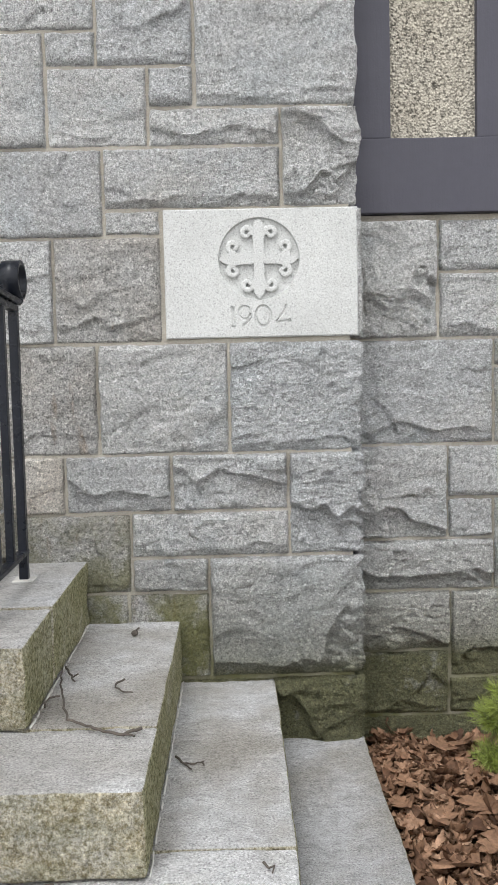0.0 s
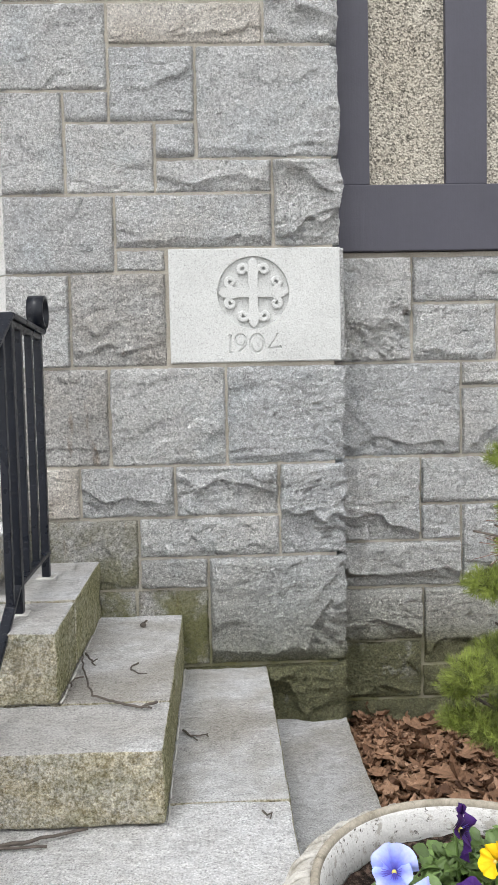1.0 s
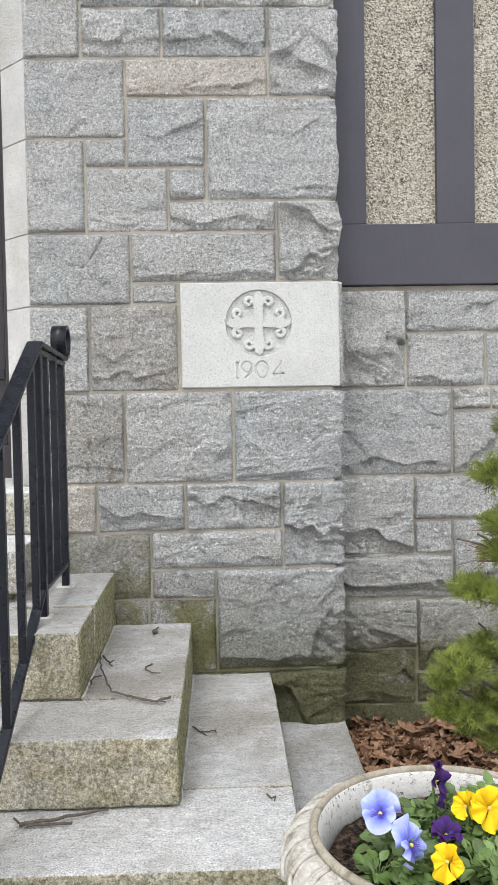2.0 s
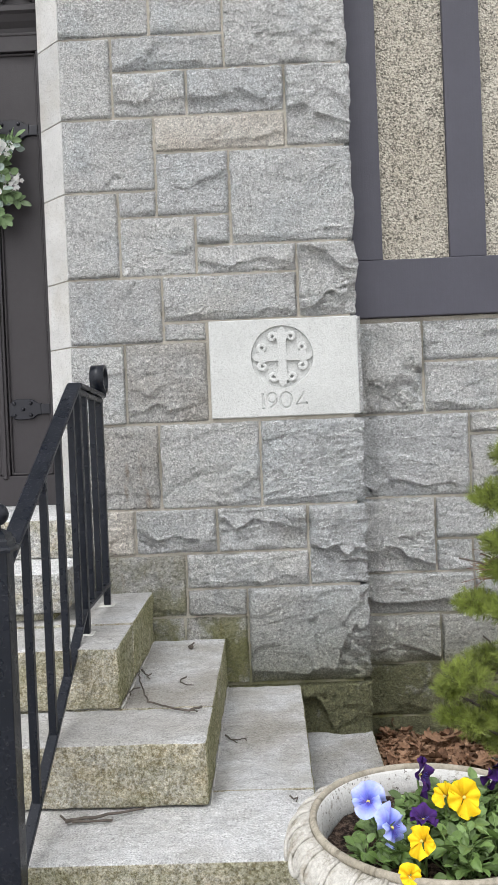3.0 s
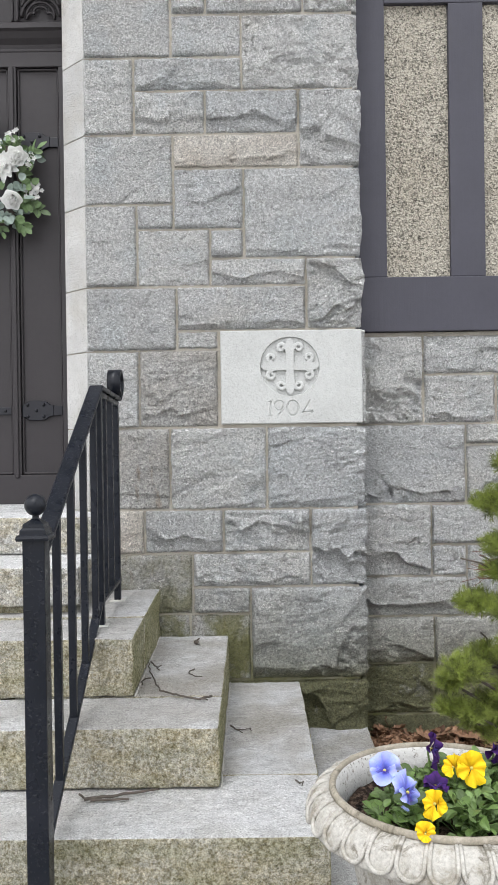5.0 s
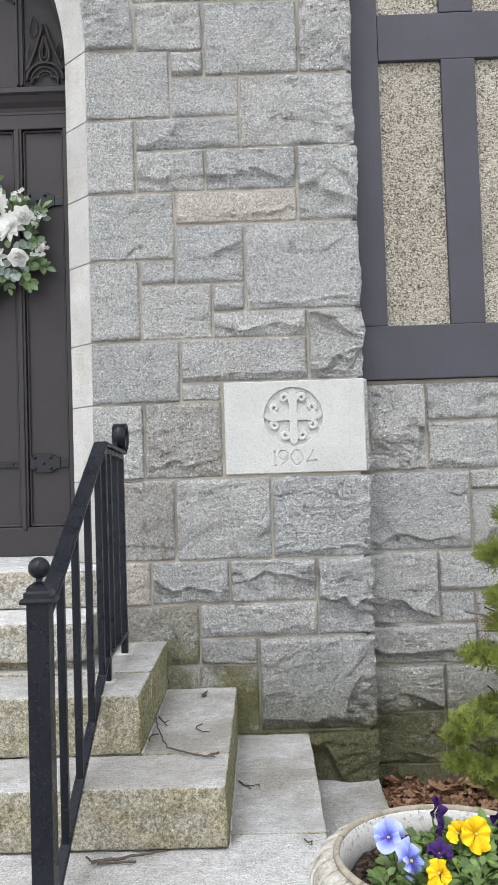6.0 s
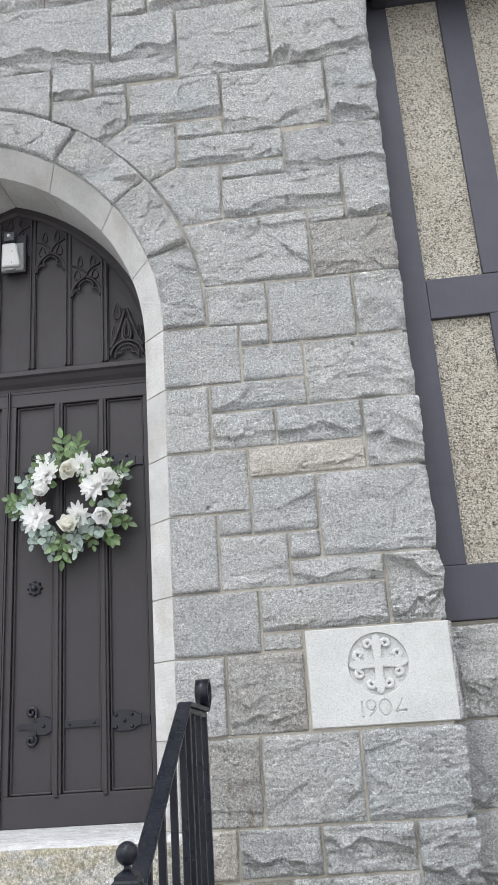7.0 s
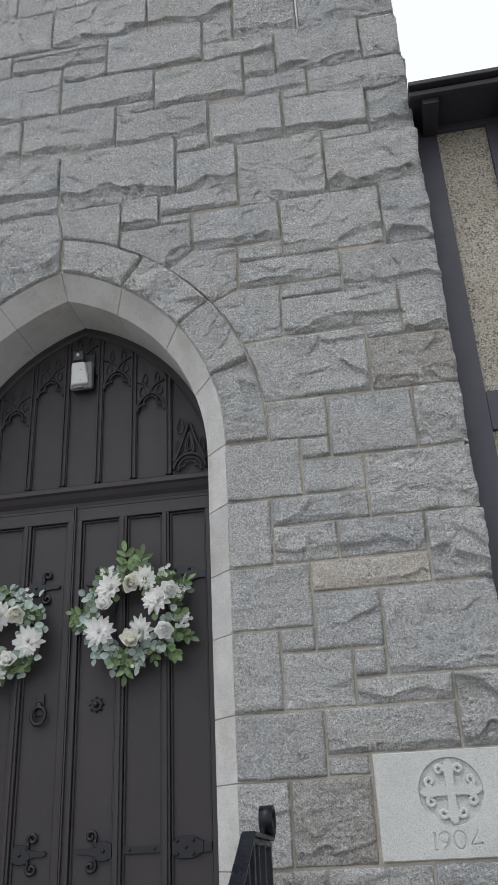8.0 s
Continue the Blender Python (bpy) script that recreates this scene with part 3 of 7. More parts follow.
def rounded_slab(name, x0, y0, z0, x1, y1, z1, r=0.010, step=0.03, rough=0.003, seed=1, tilt=0.0, top_only=False):
    """A stone slab with worn arrises and uneven faces. tilt: fall of the top per metre towards -y."""
    lo, hi = np.array([x0, y0, z0]), np.array([x1, y1, z1])

    def ticks(a, b):
        n = max(2, min(70, int((b - a) / step)))
        return np.unique(np.concatenate([[a, a + r * 0.35, a + r], np.linspace(a + r, b - r, n), [b - r, b - r * 0.35, b]]))

    T = [ticks(lo[i], hi[i]) for i in range(3)]
    verts, faces, base = [], [], 0
    for ax in range(3):
        p, q = (ax + 1) % 3, (ax + 2) % 3
        for end in (0, 1):
            A, B = np.meshgrid(T[p], T[q])
            G = np.zeros(A.shape + (3,))
            G[..., p], G[..., q] = A, B
            G[..., ax] = hi[ax] if end else lo[ax]
            ny, nx = A.shape
            idx = base + np.arange(ny * nx).reshape(ny, nx)
            f = np.stack([idx[:-1, :-1], idx[:-1, 1:], idx[1:, 1:], idx[1:, :-1]], -1).reshape(-1, 4)
            faces.append(f if end else f[:, ::-1])
            verts.append(G.reshape(-1, 3))
            base += ny * nx
    P = np.concatenate(verts)
    core = np.clip(P, lo + r, hi - r)
    d = P - core
    ln = np.maximum(np.linalg.norm(d, axis=1, keepdims=True), 1e-9)
    N = d / ln
    P = core + N * r
    n1 = fbm(P[:, 0] * 9 + P[:, 1] * 5, P[:, 2] * 11 + P[:, 1] * 7, seed, 4)
    n2 = fbm(P[:, 0] * 31 + P[:, 2] * 13, P[:, 1] * 31 - P[:, 2] * 17, seed + 8, 3)
    amp = rough * np.where(np.abs(N[:, 2]) > 0.85, 0.35, 1.0)
    P = P + N * (amp * (0.7 * n1 + 0.5 * n2))[:, None]
    P[:, 2] += tilt * (P[:, 1] - y1) * (P[:, 2] - z0) / (z1 - z0)
    bm = bmesh.new()
    vs = [bm.verts.new(p) for p in P]
    for f in np.concatenate(faces):
        bm.faces.new([vs[i] for i in f])
    bmesh.ops.remove_doubles(bm, verts=bm.verts[:], dist=1e-5)
    return from_bm(name, bm, smooth=True)


# ---- ground ----
def build_ground():
    g = 90
    xs = np.sign(np.linspace(-1, 1, g)) * np.abs(np.linspace(-1, 1, g)) ** 3 * 400
    verts, faces = [], []
    for y in xs:
        for x in xs:
            verts.append((x, y - 3, -0.135 + 0.004 * float(noise.noise(Vector((x * 0.7, y * 0.7, 0))))))
    for j in range(g - 1):
        for i in range(g - 1):
            faces.append((j * g + i, j * g + i + 1, (j + 1) * g + i + 1, (j + 1) * g + i))
    ob = part("ground", mesh_of("ground", verts, faces), M_GROUND, None)
    tagged(ob, "grey paved forecourt in front of the church steps", "ground", kind="structure")


build_ground()

# ---- doorway geometry ----
MID, SPRING = -2.125, 3.30          # door axis, springing height
ARRIS = 0.93                        # half width at the wall face
RISE = 1.224
SHIFT = (RISE * RISE - ARRIS * ARRIS) / (2 * ARRIS)
RADIUS = ARRIS + SHIFT              # front arris radius, centre SHIFT past the axis
CHAMFER = 0.11
RING = 0.233


def arch_point(r, a, side=1):
    """On the arc of radius r at a degrees above the springing; side 1: the arc over +x."""
    return (MID + side * (-SHIFT + r * math.cos(radians(a))), SPRING + r * math.sin(radians(a)))


def apex_angle(r):
    return math.degrees(math.acos(SHIFT / r))


# ---- tower wall: mortar core ----
def build_tower():
    rr = RADIUS + 0.03
    top = 7.4
    right = [arch_point(rr, apex_angle(rr) * i / 16) for i in range(17)]
    bm = bmesh.new()

    def slab(quad):
        f = [bm.verts.new((x, -0.001, z)) for x, z in quad]
        b = [bm.verts.new((x, 0.62, z)) for x, z in quad]
        n = len(quad)
        bm.faces.new(f)
        bm.faces.new(b[::-1])
        for i in range(n):
            j = (i + 1) % n
            bm.faces.new((f[j], f[i], b[i], b[j]))

    xr, xl = -0.026, -6.2
    slab([(MID + ARRIS + 0.03, -0.3), (xr, -0.3), (xr, SPRING), (MID + ARRIS + 0.03, SPRING)])
    slab([(xl, -0.3), (MID - ARRIS - 0.03, -0.3), (MID - ARRIS - 0.03, SPRING), (xl, SPRING)])
    slab([(MID + ARRIS + 0.03, SPRING), (xr, SPRING), (xr, top), (MID + ARRIS + 0.03, top)])
    slab([(xl, SPRING), (MID - ARRIS - 0.03, SPRING), (MID - ARRIS - 0.03, top), (xl, top)])
    for (xa, za), (xb, zb) in zip(right[:-1], right[1:]):
        slab([(xb, zb), (xa, za), (xa, top), (xb, top)])
        slab([(2 * MID - xa, za), (2 * MID - xb, zb), (2 * MID - xb, top), (2 * MID - xa, top)])
    slab([(MID - ARRIS - 0.05, -0.3), (MID + ARRIS + 0.03, -0.3), (MID + ARRIS + 0.03, 0.9), (MID - ARRIS - 0.05, 0.9)])
    side = box_bm(-0.3, 0.62, -0.3, -0.014, 6.0, 7.4, 0)
    whole = join_bms([bm, side])
    bmesh.ops.remove_doubles(whole, verts=whole.verts[:], dist=1e-4)
    ob = part("wall_tower", whole, M_MORTAR, None)
    return tagged(ob, "grey rock-faced granite church tower wall with lime mortar joints", "wall", kind="structure")


TOWER = build_tower()
stone_count = [0]


def place_stone(grid, w, h, y0, parent, tan=False, dim=False, proud=None, ledge=None, rough=1.0, cut=None):
    stone_count[0] += 1
    k = stone_count[0] * 7 + 3
    rng = random.Random(k)
    pr = (proud * 0.9 if proud is not None else rng.uniform(0.012, 0.022))
    lg = ledge if ledge is not None else (rng.uniform(0.010, 0.024) if rng.random() < 0.55 else 0.0)
    high = min(1.0, max(0.0, float(grid[..., 1].mean()) - 3.9)) if y0 == 0.0 else 0.0
    pr, lg = pr + 0.008 * high, lg * (1 + 0.15 * high) + 0.003 * high
    corner = y0 == 0.0 and float(grid[0, -1, 0]) > -0.02
    me = rock_mesh(grid, w, h, y0, k, max(pr, lg * 1.15), rng.uniform(0.006, 0.013), lg, rough * rng.uniform(0.75, 1.2), cut=cut, corner=corner)
    return part("stone", me, M_TAN if tan else (M_DIM if dim else M_ROCK), parent, "tan stained granite" if tan else ("darker weathered granite" if dim else ""))


def block(x0, z0, x1, z1, **kw):
    """One squared stone of the tower face, between joint centres."""
    g, w, h = patch([(x0, z0), (x1, z0)], [(x1, z0), (x1, z1)], [(x0, z1), (x1, z1)], [(x0, z0), (x0, z1)])
    place_stone(g, w, h, 0.0, TOWER, **kw)


def shaped(bottom, right, top, left, **kw):
    g, w, h = patch(bottom, right, top, left)
    place_stone(g, w, h, 0.0, TOWER, **kw)

# ---- tower stones, course by course from the ground ----
J = MID + ARRIS  # jamb arris
block(-0.70, 0.03, -0.30, 0.28)
block(-0.30, 0.03, 0.010, 0.282, ledge=0.028, proud=0.038, rough=1.5, cut=((0, 0.85), (0.25, 0.78), (0.38, 0.45), (0.52, 0.10), (1, 0.12)))
block(-0.905, 0.30, -0.76, 0.568, ledge=0.0, dim=True)
block(-0.76, 0.282, -0.496, 0.568, ledge=0.0, dim=True)
block(-0.496, 0.282, 0.008, 0.685, ledge=0.034, proud=0.045, cut=((0, 0.14), (0.40, 0.10), (0.60, 0.15), (0.72, 0.10), (0.78, 0.32), (0.84, 0.62), (0.92, 0.55), (1, 0.60)))
block(-1.19, 0.568, -0.746, 0.831, ledge=0.016, dim=True)
block(-0.746, 0.568, -0.496, 0.683, ledge=0.012)
block(-0.746, 0.683, -0.232, 0.834, ledge=0.016, cut=((0, 0.20), (0.5, 0.14), (0.66, 0.10), (0.80, 0.34), (1, 0.14)))
block(-0.232, 0.684, 0.006, 1.022, ledge=0.034, proud=0.042, rough=1.2, cut=((0, 0.52), (0.25, 0.44), (0.45, 0.52), (0.62, 0.34), (0.8, 0.46), (1, 0.42)))
block(-1.19, 0.831, -0.952, 1.024, tan=True, ledge=0.0, proud=0.014)
block(-0.952, 0.833, -0.610, 1.022, ledge=0.022, cut=((0, 0.60), (0.30, 0.30), (0.50, 0.42), (0.80, 0.25), (1, 0.30)))
block(-0.610, 0.834, -0.232, 1.022, ledge=0.026, cut=((0, 0.80), (0.10, 0.72), (0.18, 0.45), (0.40, 0.72), (0.85, 0.55), (1, 0.40)))
block(J, 1.022, -0.838, 1.379, ledge=0.012, dim=True)
block(-0.838, 1.021, -0.418, 1.379, ledge=0.012, cut=((0, 0.05), (0.06, 0.34), (0.12, 0.10), (0.6, 0.05), (1, 0.08)))
block(-0.418, 1.021, 0.004, 1.380, ledge=0.012, cut=((0, 0.05), (0.5, 0.09), (0.8, 0.12), (1, 0.06)))
block(J, 1.379, -0.966, 1.712, ledge=0.0)
block(-0.966, 1.379, -0.622, 1.716, ledge=0.016, dim=True)
block(J, 1.712, -0.800, 1.989, ledge=0.0)
block(-0.800, 1.717, -0.622, 1.796, ledge=0.0, proud=0.012)
block(-0.800, 1.796, -0.238, 1.990, ledge=0.016, cut=((0, 0.10), (0.3, 0.10), (0.45, 0.22), (0.6, 0.08), (0.8, 0.20), (1, 0.10)))
block(-0.238, 1.797, 0.002, 2.108, ledge=0.032, proud=0.038, rough=1.5, cut=((0, 0.10), (0.28, 0.12), (0.5, 0.32), (0.75, 0.26), (1, 0.40)))
block(J, 1.989, -0.968, 2.346, ledge=0.0)
block(-0.968, 1.990, -0.651, 2.237, ledge=0.010)
block(-0.651, 1.990, -0.238, 2.110, ledge=0.018, cut=((0, 0.50), (0.2, 0.22), (0.5, 0.32), (0.70, 0.50), (0.85, 0.28), (1, 0.2)))
block(-0.651, 2.110, -0.506, 2.237, ledge=0.010)
block(-0.968, 2.237, -0.808, 2.346, ledge=0.008)
block(-0.808, 2.237, -0.504, 2.500, ledge=0.008)
block(-0.504, 2.108, 0.0, 2.500, ledge=0.016, cut=((0, 0.07), (0.3, 0.08), (0.5, 0.04), (0.75, 0.13), (0.9, 0.10), (1, 0.12)))
block(J, 2.346, -0.808, 2.648, ledge=0.0)
block(-0.808, 2.500, -0.262, 2.648, tan=True, ledge=0.014, cut=((0, 0.15), (0.5, 0.20), (0.8, 0.25), (0.95, 0.55), (1, 0.2)))
block(-0.262, 2.500, 0.002, 2.836, ledge=0.028, proud=0.036, cut=((0, 0.45), (0.3, 0.52), (0.5, 0.36), (0.8, 0.30), (1, 0.22)))
block(J, 2.648, -0.974, 2.981, ledge=0.0)
block(-0.974, 2.648, -0.666, 2.836, ledge=0.020, cut=((0, 0.45), (0.25, 0.25), (0.6, 0.36), (1, 0.40)))
block(-0.666, 2.648, -0.262, 2.836, ledge=0.022, cut=((0, 0.30), (0.3, 0.34), (0.5, 0.52), (0.75, 0.22), (1, 0.30)))
block(-0.974, 2.836, -0.506, 2.981, ledge=0.016)
block(-0.506, 2.836, 0.0, 3.165, ledge=0.0, rough=1.5)
block(J, 2.981, -0.811, 3.295, ledge=0.0)
block(-0.811, 2.981, -0.506, 3.165, ledge=0.008)
block(-0.811, 3.165, -0.660, 3.280)
block(-0.660, 3.165, -0.238, 3.498, ledge=0.008)
block(-0.238, 3.165, 0.0, 3.498, ledge=0.02, rough=1.4)

# beside and over the arch
EXT = RADIUS + RING


def ext(a):
    return arch_point(EXT, a)


shaped([ext(-0.6), (-0.660, 3.280)], [(-0.660, 3.280), (-0.660, 3.505)], [ext(8.0), (-0.660, 3.505)], [ext(-0.6), ext(4), ext(8.0)], ledge=0.0)
shaped([ext(8.0), (-0.425, 3.505)], [(-0.425, 3.505), (-0.425, 3.888)], [ext(22.5), (-0.855, 3.885), (-0.425, 3.888)], [ext(8.0), ext(15), ext(22.5)], ledge=0.014)
block(-0.425, 3.498, 0.0, 3.808, ledge=0.016, dim=True)
block(-0.425, 3.808, -0.232, 3.892)
block(-0.232, 3.808, 0.0, 4.116, ledge=0.028, rough=1.5)
shaped([ext(22.5), (-0.855, 3.888)], [(-0.855, 3.888), (-0.852, 4.222)], [ext(35.0), (-1.085, 4.238), (-0.852, 4.222)], [ext(22.5), ext(29), ext(35.0)], ledge=0.012)
block(-0.855, 3.890, -0.232, 4.125, ledge=0.024)
block(-0.852, 4.125, -0.513, 4.220)
block(-0.513, 4.116, 0.0, 4.384, ledge=0.016)
block(-1.078, 4.225, -0.513, 4.405, ledge=0.016)
block(-1.078, 4.405, -0.822, 4.516, ledge=0.016)
shaped([ext(35.0), (-1.085, 4.240)], [(-1.085, 4.240), (-1.078, 4.516)], [ext(49.0), (-1.335, 4.548), (-1.078, 4.516)], [ext(35.0), ext(42), ext(49.0)], ledge=0.008)
block(-1.335, 4.530, -0.822, 4.800, ledge=0.022)
block(-0.822, 4.405, -0.257, 4.802, ledge=0.014)
block(-0.257, 4.385, 0.0, 4.805, ledge=0.028, rough=1.5)
shaped([ext(49.0), (-1.340, 4.550)], [(-1.340, 4.550), (-1.340, 4.745)], [ext(62.5), (-1.76, 4.750), (-1.340, 4.745)], [ext(49.0), ext(56), ext(62.5)], ledge=0.02)
shaped([ext(77), ext(70), ext(62.5), (-1.768, 4.760)], [(-1.768, 4.760), (-1.768, 4.98)], [(-2.165, 4.98), (-1.768, 4.98)], [ext(77), (-2.165, 4.98)], ledge=0.0)
block(-0.536, 4.805, 0.0, 5.182, ledge=0.03)
block(-1.055, 4.802, -0.536, 5.278, ledge=0.018)
block(-1.428, 4.980, -1.055, 5.285, ledge=0.022)
block(-1.530, 4.826, -1.055, 4.980, ledge=0.016)
block(-2.168, 4.980, -1.428, 5.415, ledge=0.026)
block(-1.768, 4.760, -1.530, 4.980)
block(-1.530, 4.747, -1.340, 4.826)
block(-1.817, 5.415, -1.217, 5.692, ledge=0.02)
block(-1.428, 5.285, -1.217, 5.415, ledge=0.02)
block(-1.217, 5.285, -0.757, 5.657, ledge=0.016)
block(-0.757, 5.278, -0.254, 5.572, ledge=0.026)
block(-0.536, 5.182, -0.254, 5.278)
block(-0.254, 5.182, 0.0, 5.535, ledge=0.02)
block(-2.45, 5.415, -1.817, 5.790, ledge=0.02)
block(-2.20, 5.790, -1.565, 6.065, ledge=0.02)
block(-1.817, 5.692, -1.565, 5.790)
block(-1.565, 5.692, -0.982, 6.028, ledge=0.022)
block(-0.982, 5.812, -0.772, 6.020, ledge=0.015)
block(-0.982, 5.657, -0.587, 5.812, ledge=0.016)
block(-0.757, 5.572, -0.587, 5.657)
block(-0.587, 5.535, 0.0, 5.795, ledge=0.02)
block(-2.20, 6.065, -1.89, 6.215, ledge=0.02)
block(-1.89, 6.065, -1.242, 6.42, ledge=0.02)
block(-1.242, 6.028, -0.772, 6.18, ledge=0.02)
block(-1.242, 6.18, -1.034, 6.42)
block(-1.034, 6.18, -0.612, 6.62, ledge=0.02)
block(-0.772, 5.795, -0.235, 6.18, ledge=0.022)
block(-0.235, 5.795, 0.0, 6.145, ledge=0.024)
block(-0.612, 6.18, 0.0, 6.62, ledge=0.01)
block(-2.29, 6.42, -1.62, 6.80, ledge=0.022)
block(-1.62, 6.42, -1.034, 6.78, ledge=0.02)
block(-2.57, 6.215, -1.89, 6.36, ledge=0.02)
block(-2.57, 6.36, -1.89, 6.42)
block(-2.92, 5.79, -2.20, 6.215, ledge=0.01)
block(-2.90, 5.415, -2.45, 5.79, ledge=0.02)
block(-2.64, 5.12, -2.168, 5.415, ledge=0.024)
block(-2.62, 4.98, -2.168, 5.12, ledge=0.016)
# over the far haunch of the arch, mirrored outline
mir = lambda p: (2 * MID - p[0], p[1])
shaped([mir(ext(55)), mir(ext(62.5)), mir(ext(70)), mir(ext(77))], [mir(ext(77)), (-2.165, 4.98)], [(-2.62, 4.98), (-2.165, 4.98)], [mir(ext(55)), (-2.62, 4.98)], ledge=0.0)
# plain coursed stones past the doorway and above
rc = random.Random(5)


def coursed(x0, x1, z0, z1):
    z = z0
    while z < z1 - 0.05:
        hh = min(rc.choice((0.16, 0.22, 0.30, 0.34)), z1 - z)
        if z1 - z - hh < 0.08:
            hh = z1 - z
        x = x0
        while x < x1 - 0.02:
            ww = rc.uniform(0.28, 0.62)
            if x1 - x - ww < 0.2:
                ww = x1 - x
            block(x, z, x + ww, z + hh)
            x += ww
        z += hh


coursed(-4.6, MID - ARRIS, 0.3, SPRING)
coursed(-4.6, MID - EXT + SHIFT, SPRING, 4.7)
coursed(-4.6, -2.92, 4.7, 6.8)
block(-2.92, 4.98, -2.64, 5.415)
block(-2.92, 4.62, -2.62, 4.98)
block(-2.92, 6.215, -2.57, 6.42)
block(-2.92, 6.42, -2.29, 6.80)
coursed(-4.6, -1.034, 6.80, 7.3)
coursed(-1.034, 0.0, 6.62, 7.3)
for k in range(3):
    shaped([(-3.63, ext(8 + 18 * k)[1]), mir(ext(8 + 18 * k))],
           [mir(ext(8 + 18 * k)), mir(ext(26 + 18 * k))],
           [(-3.63, ext(26 + 18 * k)[1]), mir(ext(26 + 18 * k))],
           [(-3.63, ext(8 + 18 * k)[1]), (-3.63, ext(26 + 18 * k)[1])])

# arch ring: rough outer faces and dressed inner chamfer
CUTS = (0.0, 18.5, 36.0, 56.0, 75.0)
for side in (1, -1):
    for a, b in zip(CUTS[:-1], CUTS[1:]):
        last = b > 74
        bi, bo = (apex_angle(RADIUS), apex_angle(EXT)) if last else (b, b)
        arc_in = [arch_point(RADIUS + 0.004, a + (bi - a) * i / 6, side) for i in range(7)]
        arc_out = [arch_point(EXT, a + (bo - a) * i / 6, side) for i in range(7)]
        if side == 1:
            shaped([arc_in[0], arc_out[0]], arc_out, [arc_in[-1], arc_out[-1]], arc_in, proud=0.032, ledge=0.0, rough=1.5)
        else:
            shaped([arc_out[0], arc_in[0]], arc_in, [arc_out[-1], arc_in[-1]], arc_out, proud=0.032, ledge=0.0, rough=1.5)


def chamfer_stone(sections, name="jamb_stone", mat=M_JAMB, label="pale tooled granite"):
    """A dressed reveal stone swept through sections of (inner offset line) points; each section is a list of 3D points."""
    verts, faces = [], []
    n = len(sections[0])
    for s in sections:
        verts += s
    for i in range(len(sections) - 1):
        for k in range(n):
            l = (k + 1) % n
            faces.append((i * n + k, i * n + l, (i + 1) * n + l, (i + 1) * n + k))
    faces.append(tuple(range(n))[::-1])
    faces.append(tuple((len(sections) - 1) * n + k for k in range(n)))
    me = mesh_of(name, verts, faces, smooth=False)
    bm = bmesh.new()
    bm.from_mesh(me)
    bmesh.ops.recalc_face_normals(bm, faces=bm.faces[:])
    bm.to_mesh(me)
    bm.free()
    part(name, me, mat, TOWER, label)


def joint_line(r):
    """The mortar bed just behind the reveal's faces, for half width or radius r."""
    return ((r + 0.008, 0.0), (r - CHAMFER + 0.003, CHAMFER + 0.003), (r - CHAMFER + 0.003, 0.517), (r + 0.055, 0.517), (r + 0.055, 0.008))


LEVELS = (0.86, 1.022, 1.379, 1.712, 1.989, 2.346, 2.648, 2.981, 3.298)
for side in (1, -1):
    bed = [[(MID + side * x, y, z) for x, y in joint_line(ARRIS)] for z in (0.87, SPRING)]
    chamfer_stone(bed, "joint_mortar", M_MORTAR, "lime mortar")
    bed = []
    for i in range(17):
        ring = []
        for r, y in joint_line(RADIUS):
            x, z = arch_point(r, apex_angle(r) * i / 16, side)
            ring.append((x, y, z))
        bed.append(ring)
    chamfer_stone(bed, "joint_mortar", M_MORTAR, "lime mortar")
    for a, b in zip(LEVELS[:-1], LEVELS[1:]):
        g = 0.0028
        sec = []
        for z in (a + g, b - g):
            sec.append([(MID + side * x, y, z) for x, y in ((ARRIS + 0.004, -0.004), (ARRIS - CHAMFER, CHAMFER), (ARRIS - CHAMFER, 0.52),
                                                             (ARRIS + 0.06, 0.52), (ARRIS + 0.06, 0.004))])
        chamfer_stone(sec)
    for a, b in zip(CUTS[:-1], CUTS[1:]):
        secs = []
        for i in range(9):
            s = []
            for r, y in ((RADIUS + 0.004, -0.004), (RADIUS - CHAMFER, CHAMFER), (RADIUS - CHAMFER, 0.52), (RADIUS + 0.06, 0.52), (RADIUS + 0.06, 0.004)):
                top = apex_angle(r) if b > 74 else b
                lo, hi = a + 0.11, top - 0.11
                x, z = arch_point(r, lo + (hi - lo) * i / 8, side)
                s.append((x, y, z))
            secs.append(s)
        chamfer_stone(secs)

# ---- timbered bay beside the tower ----
BAY = part("wall_bay", box_bm(-0.02, 0.181, -0.3, 3.2, 0.6, 1.80, 0), M_MORTAR, None)
tagged(BAY, "low rock-faced granite wall under timber framing", "wall", kind="structure")


def bay_block(x0, z0, x1, z1, **kw):
    g, w, h = patch([(x0, z0), (x1, z0)], [(x1, z0), (x1, z1)], [(x0, z1), (x1, z1)], [(x0, z0), (x0, z1)])
    place_stone(g, w, h, 0.182, BAY, **kw)


bay_block(-0.01, 1.383, 0.301, 1.786, ledge=0.034, proud=0.04, rough=1.2, cut=((0, 0.50), (0.2, 0.34), (0.45, 0.24), (0.62, 0.40), (0.75, 0.62), (1, 0.45)))
bay_block(0.301, 1.607, 0.86, 1.786, ledge=0.010)
bay_block(0.301, 1.383, 0.632, 1.607, ledge=0.016)
bay_block(0.632, 1.383, 0.95, 1.607)
bay_block(-0.01, 1.020, 0.491, 1.383, ledge=0.022, rough=0.8, cut=((0, 0.10), (0.2, 0.10), (0.35, 0.24), (0.6, 0.12), (0.85, 0.18), (1, 0.10)))
bay_block(0.491, 1.286, 0.655, 1.383)
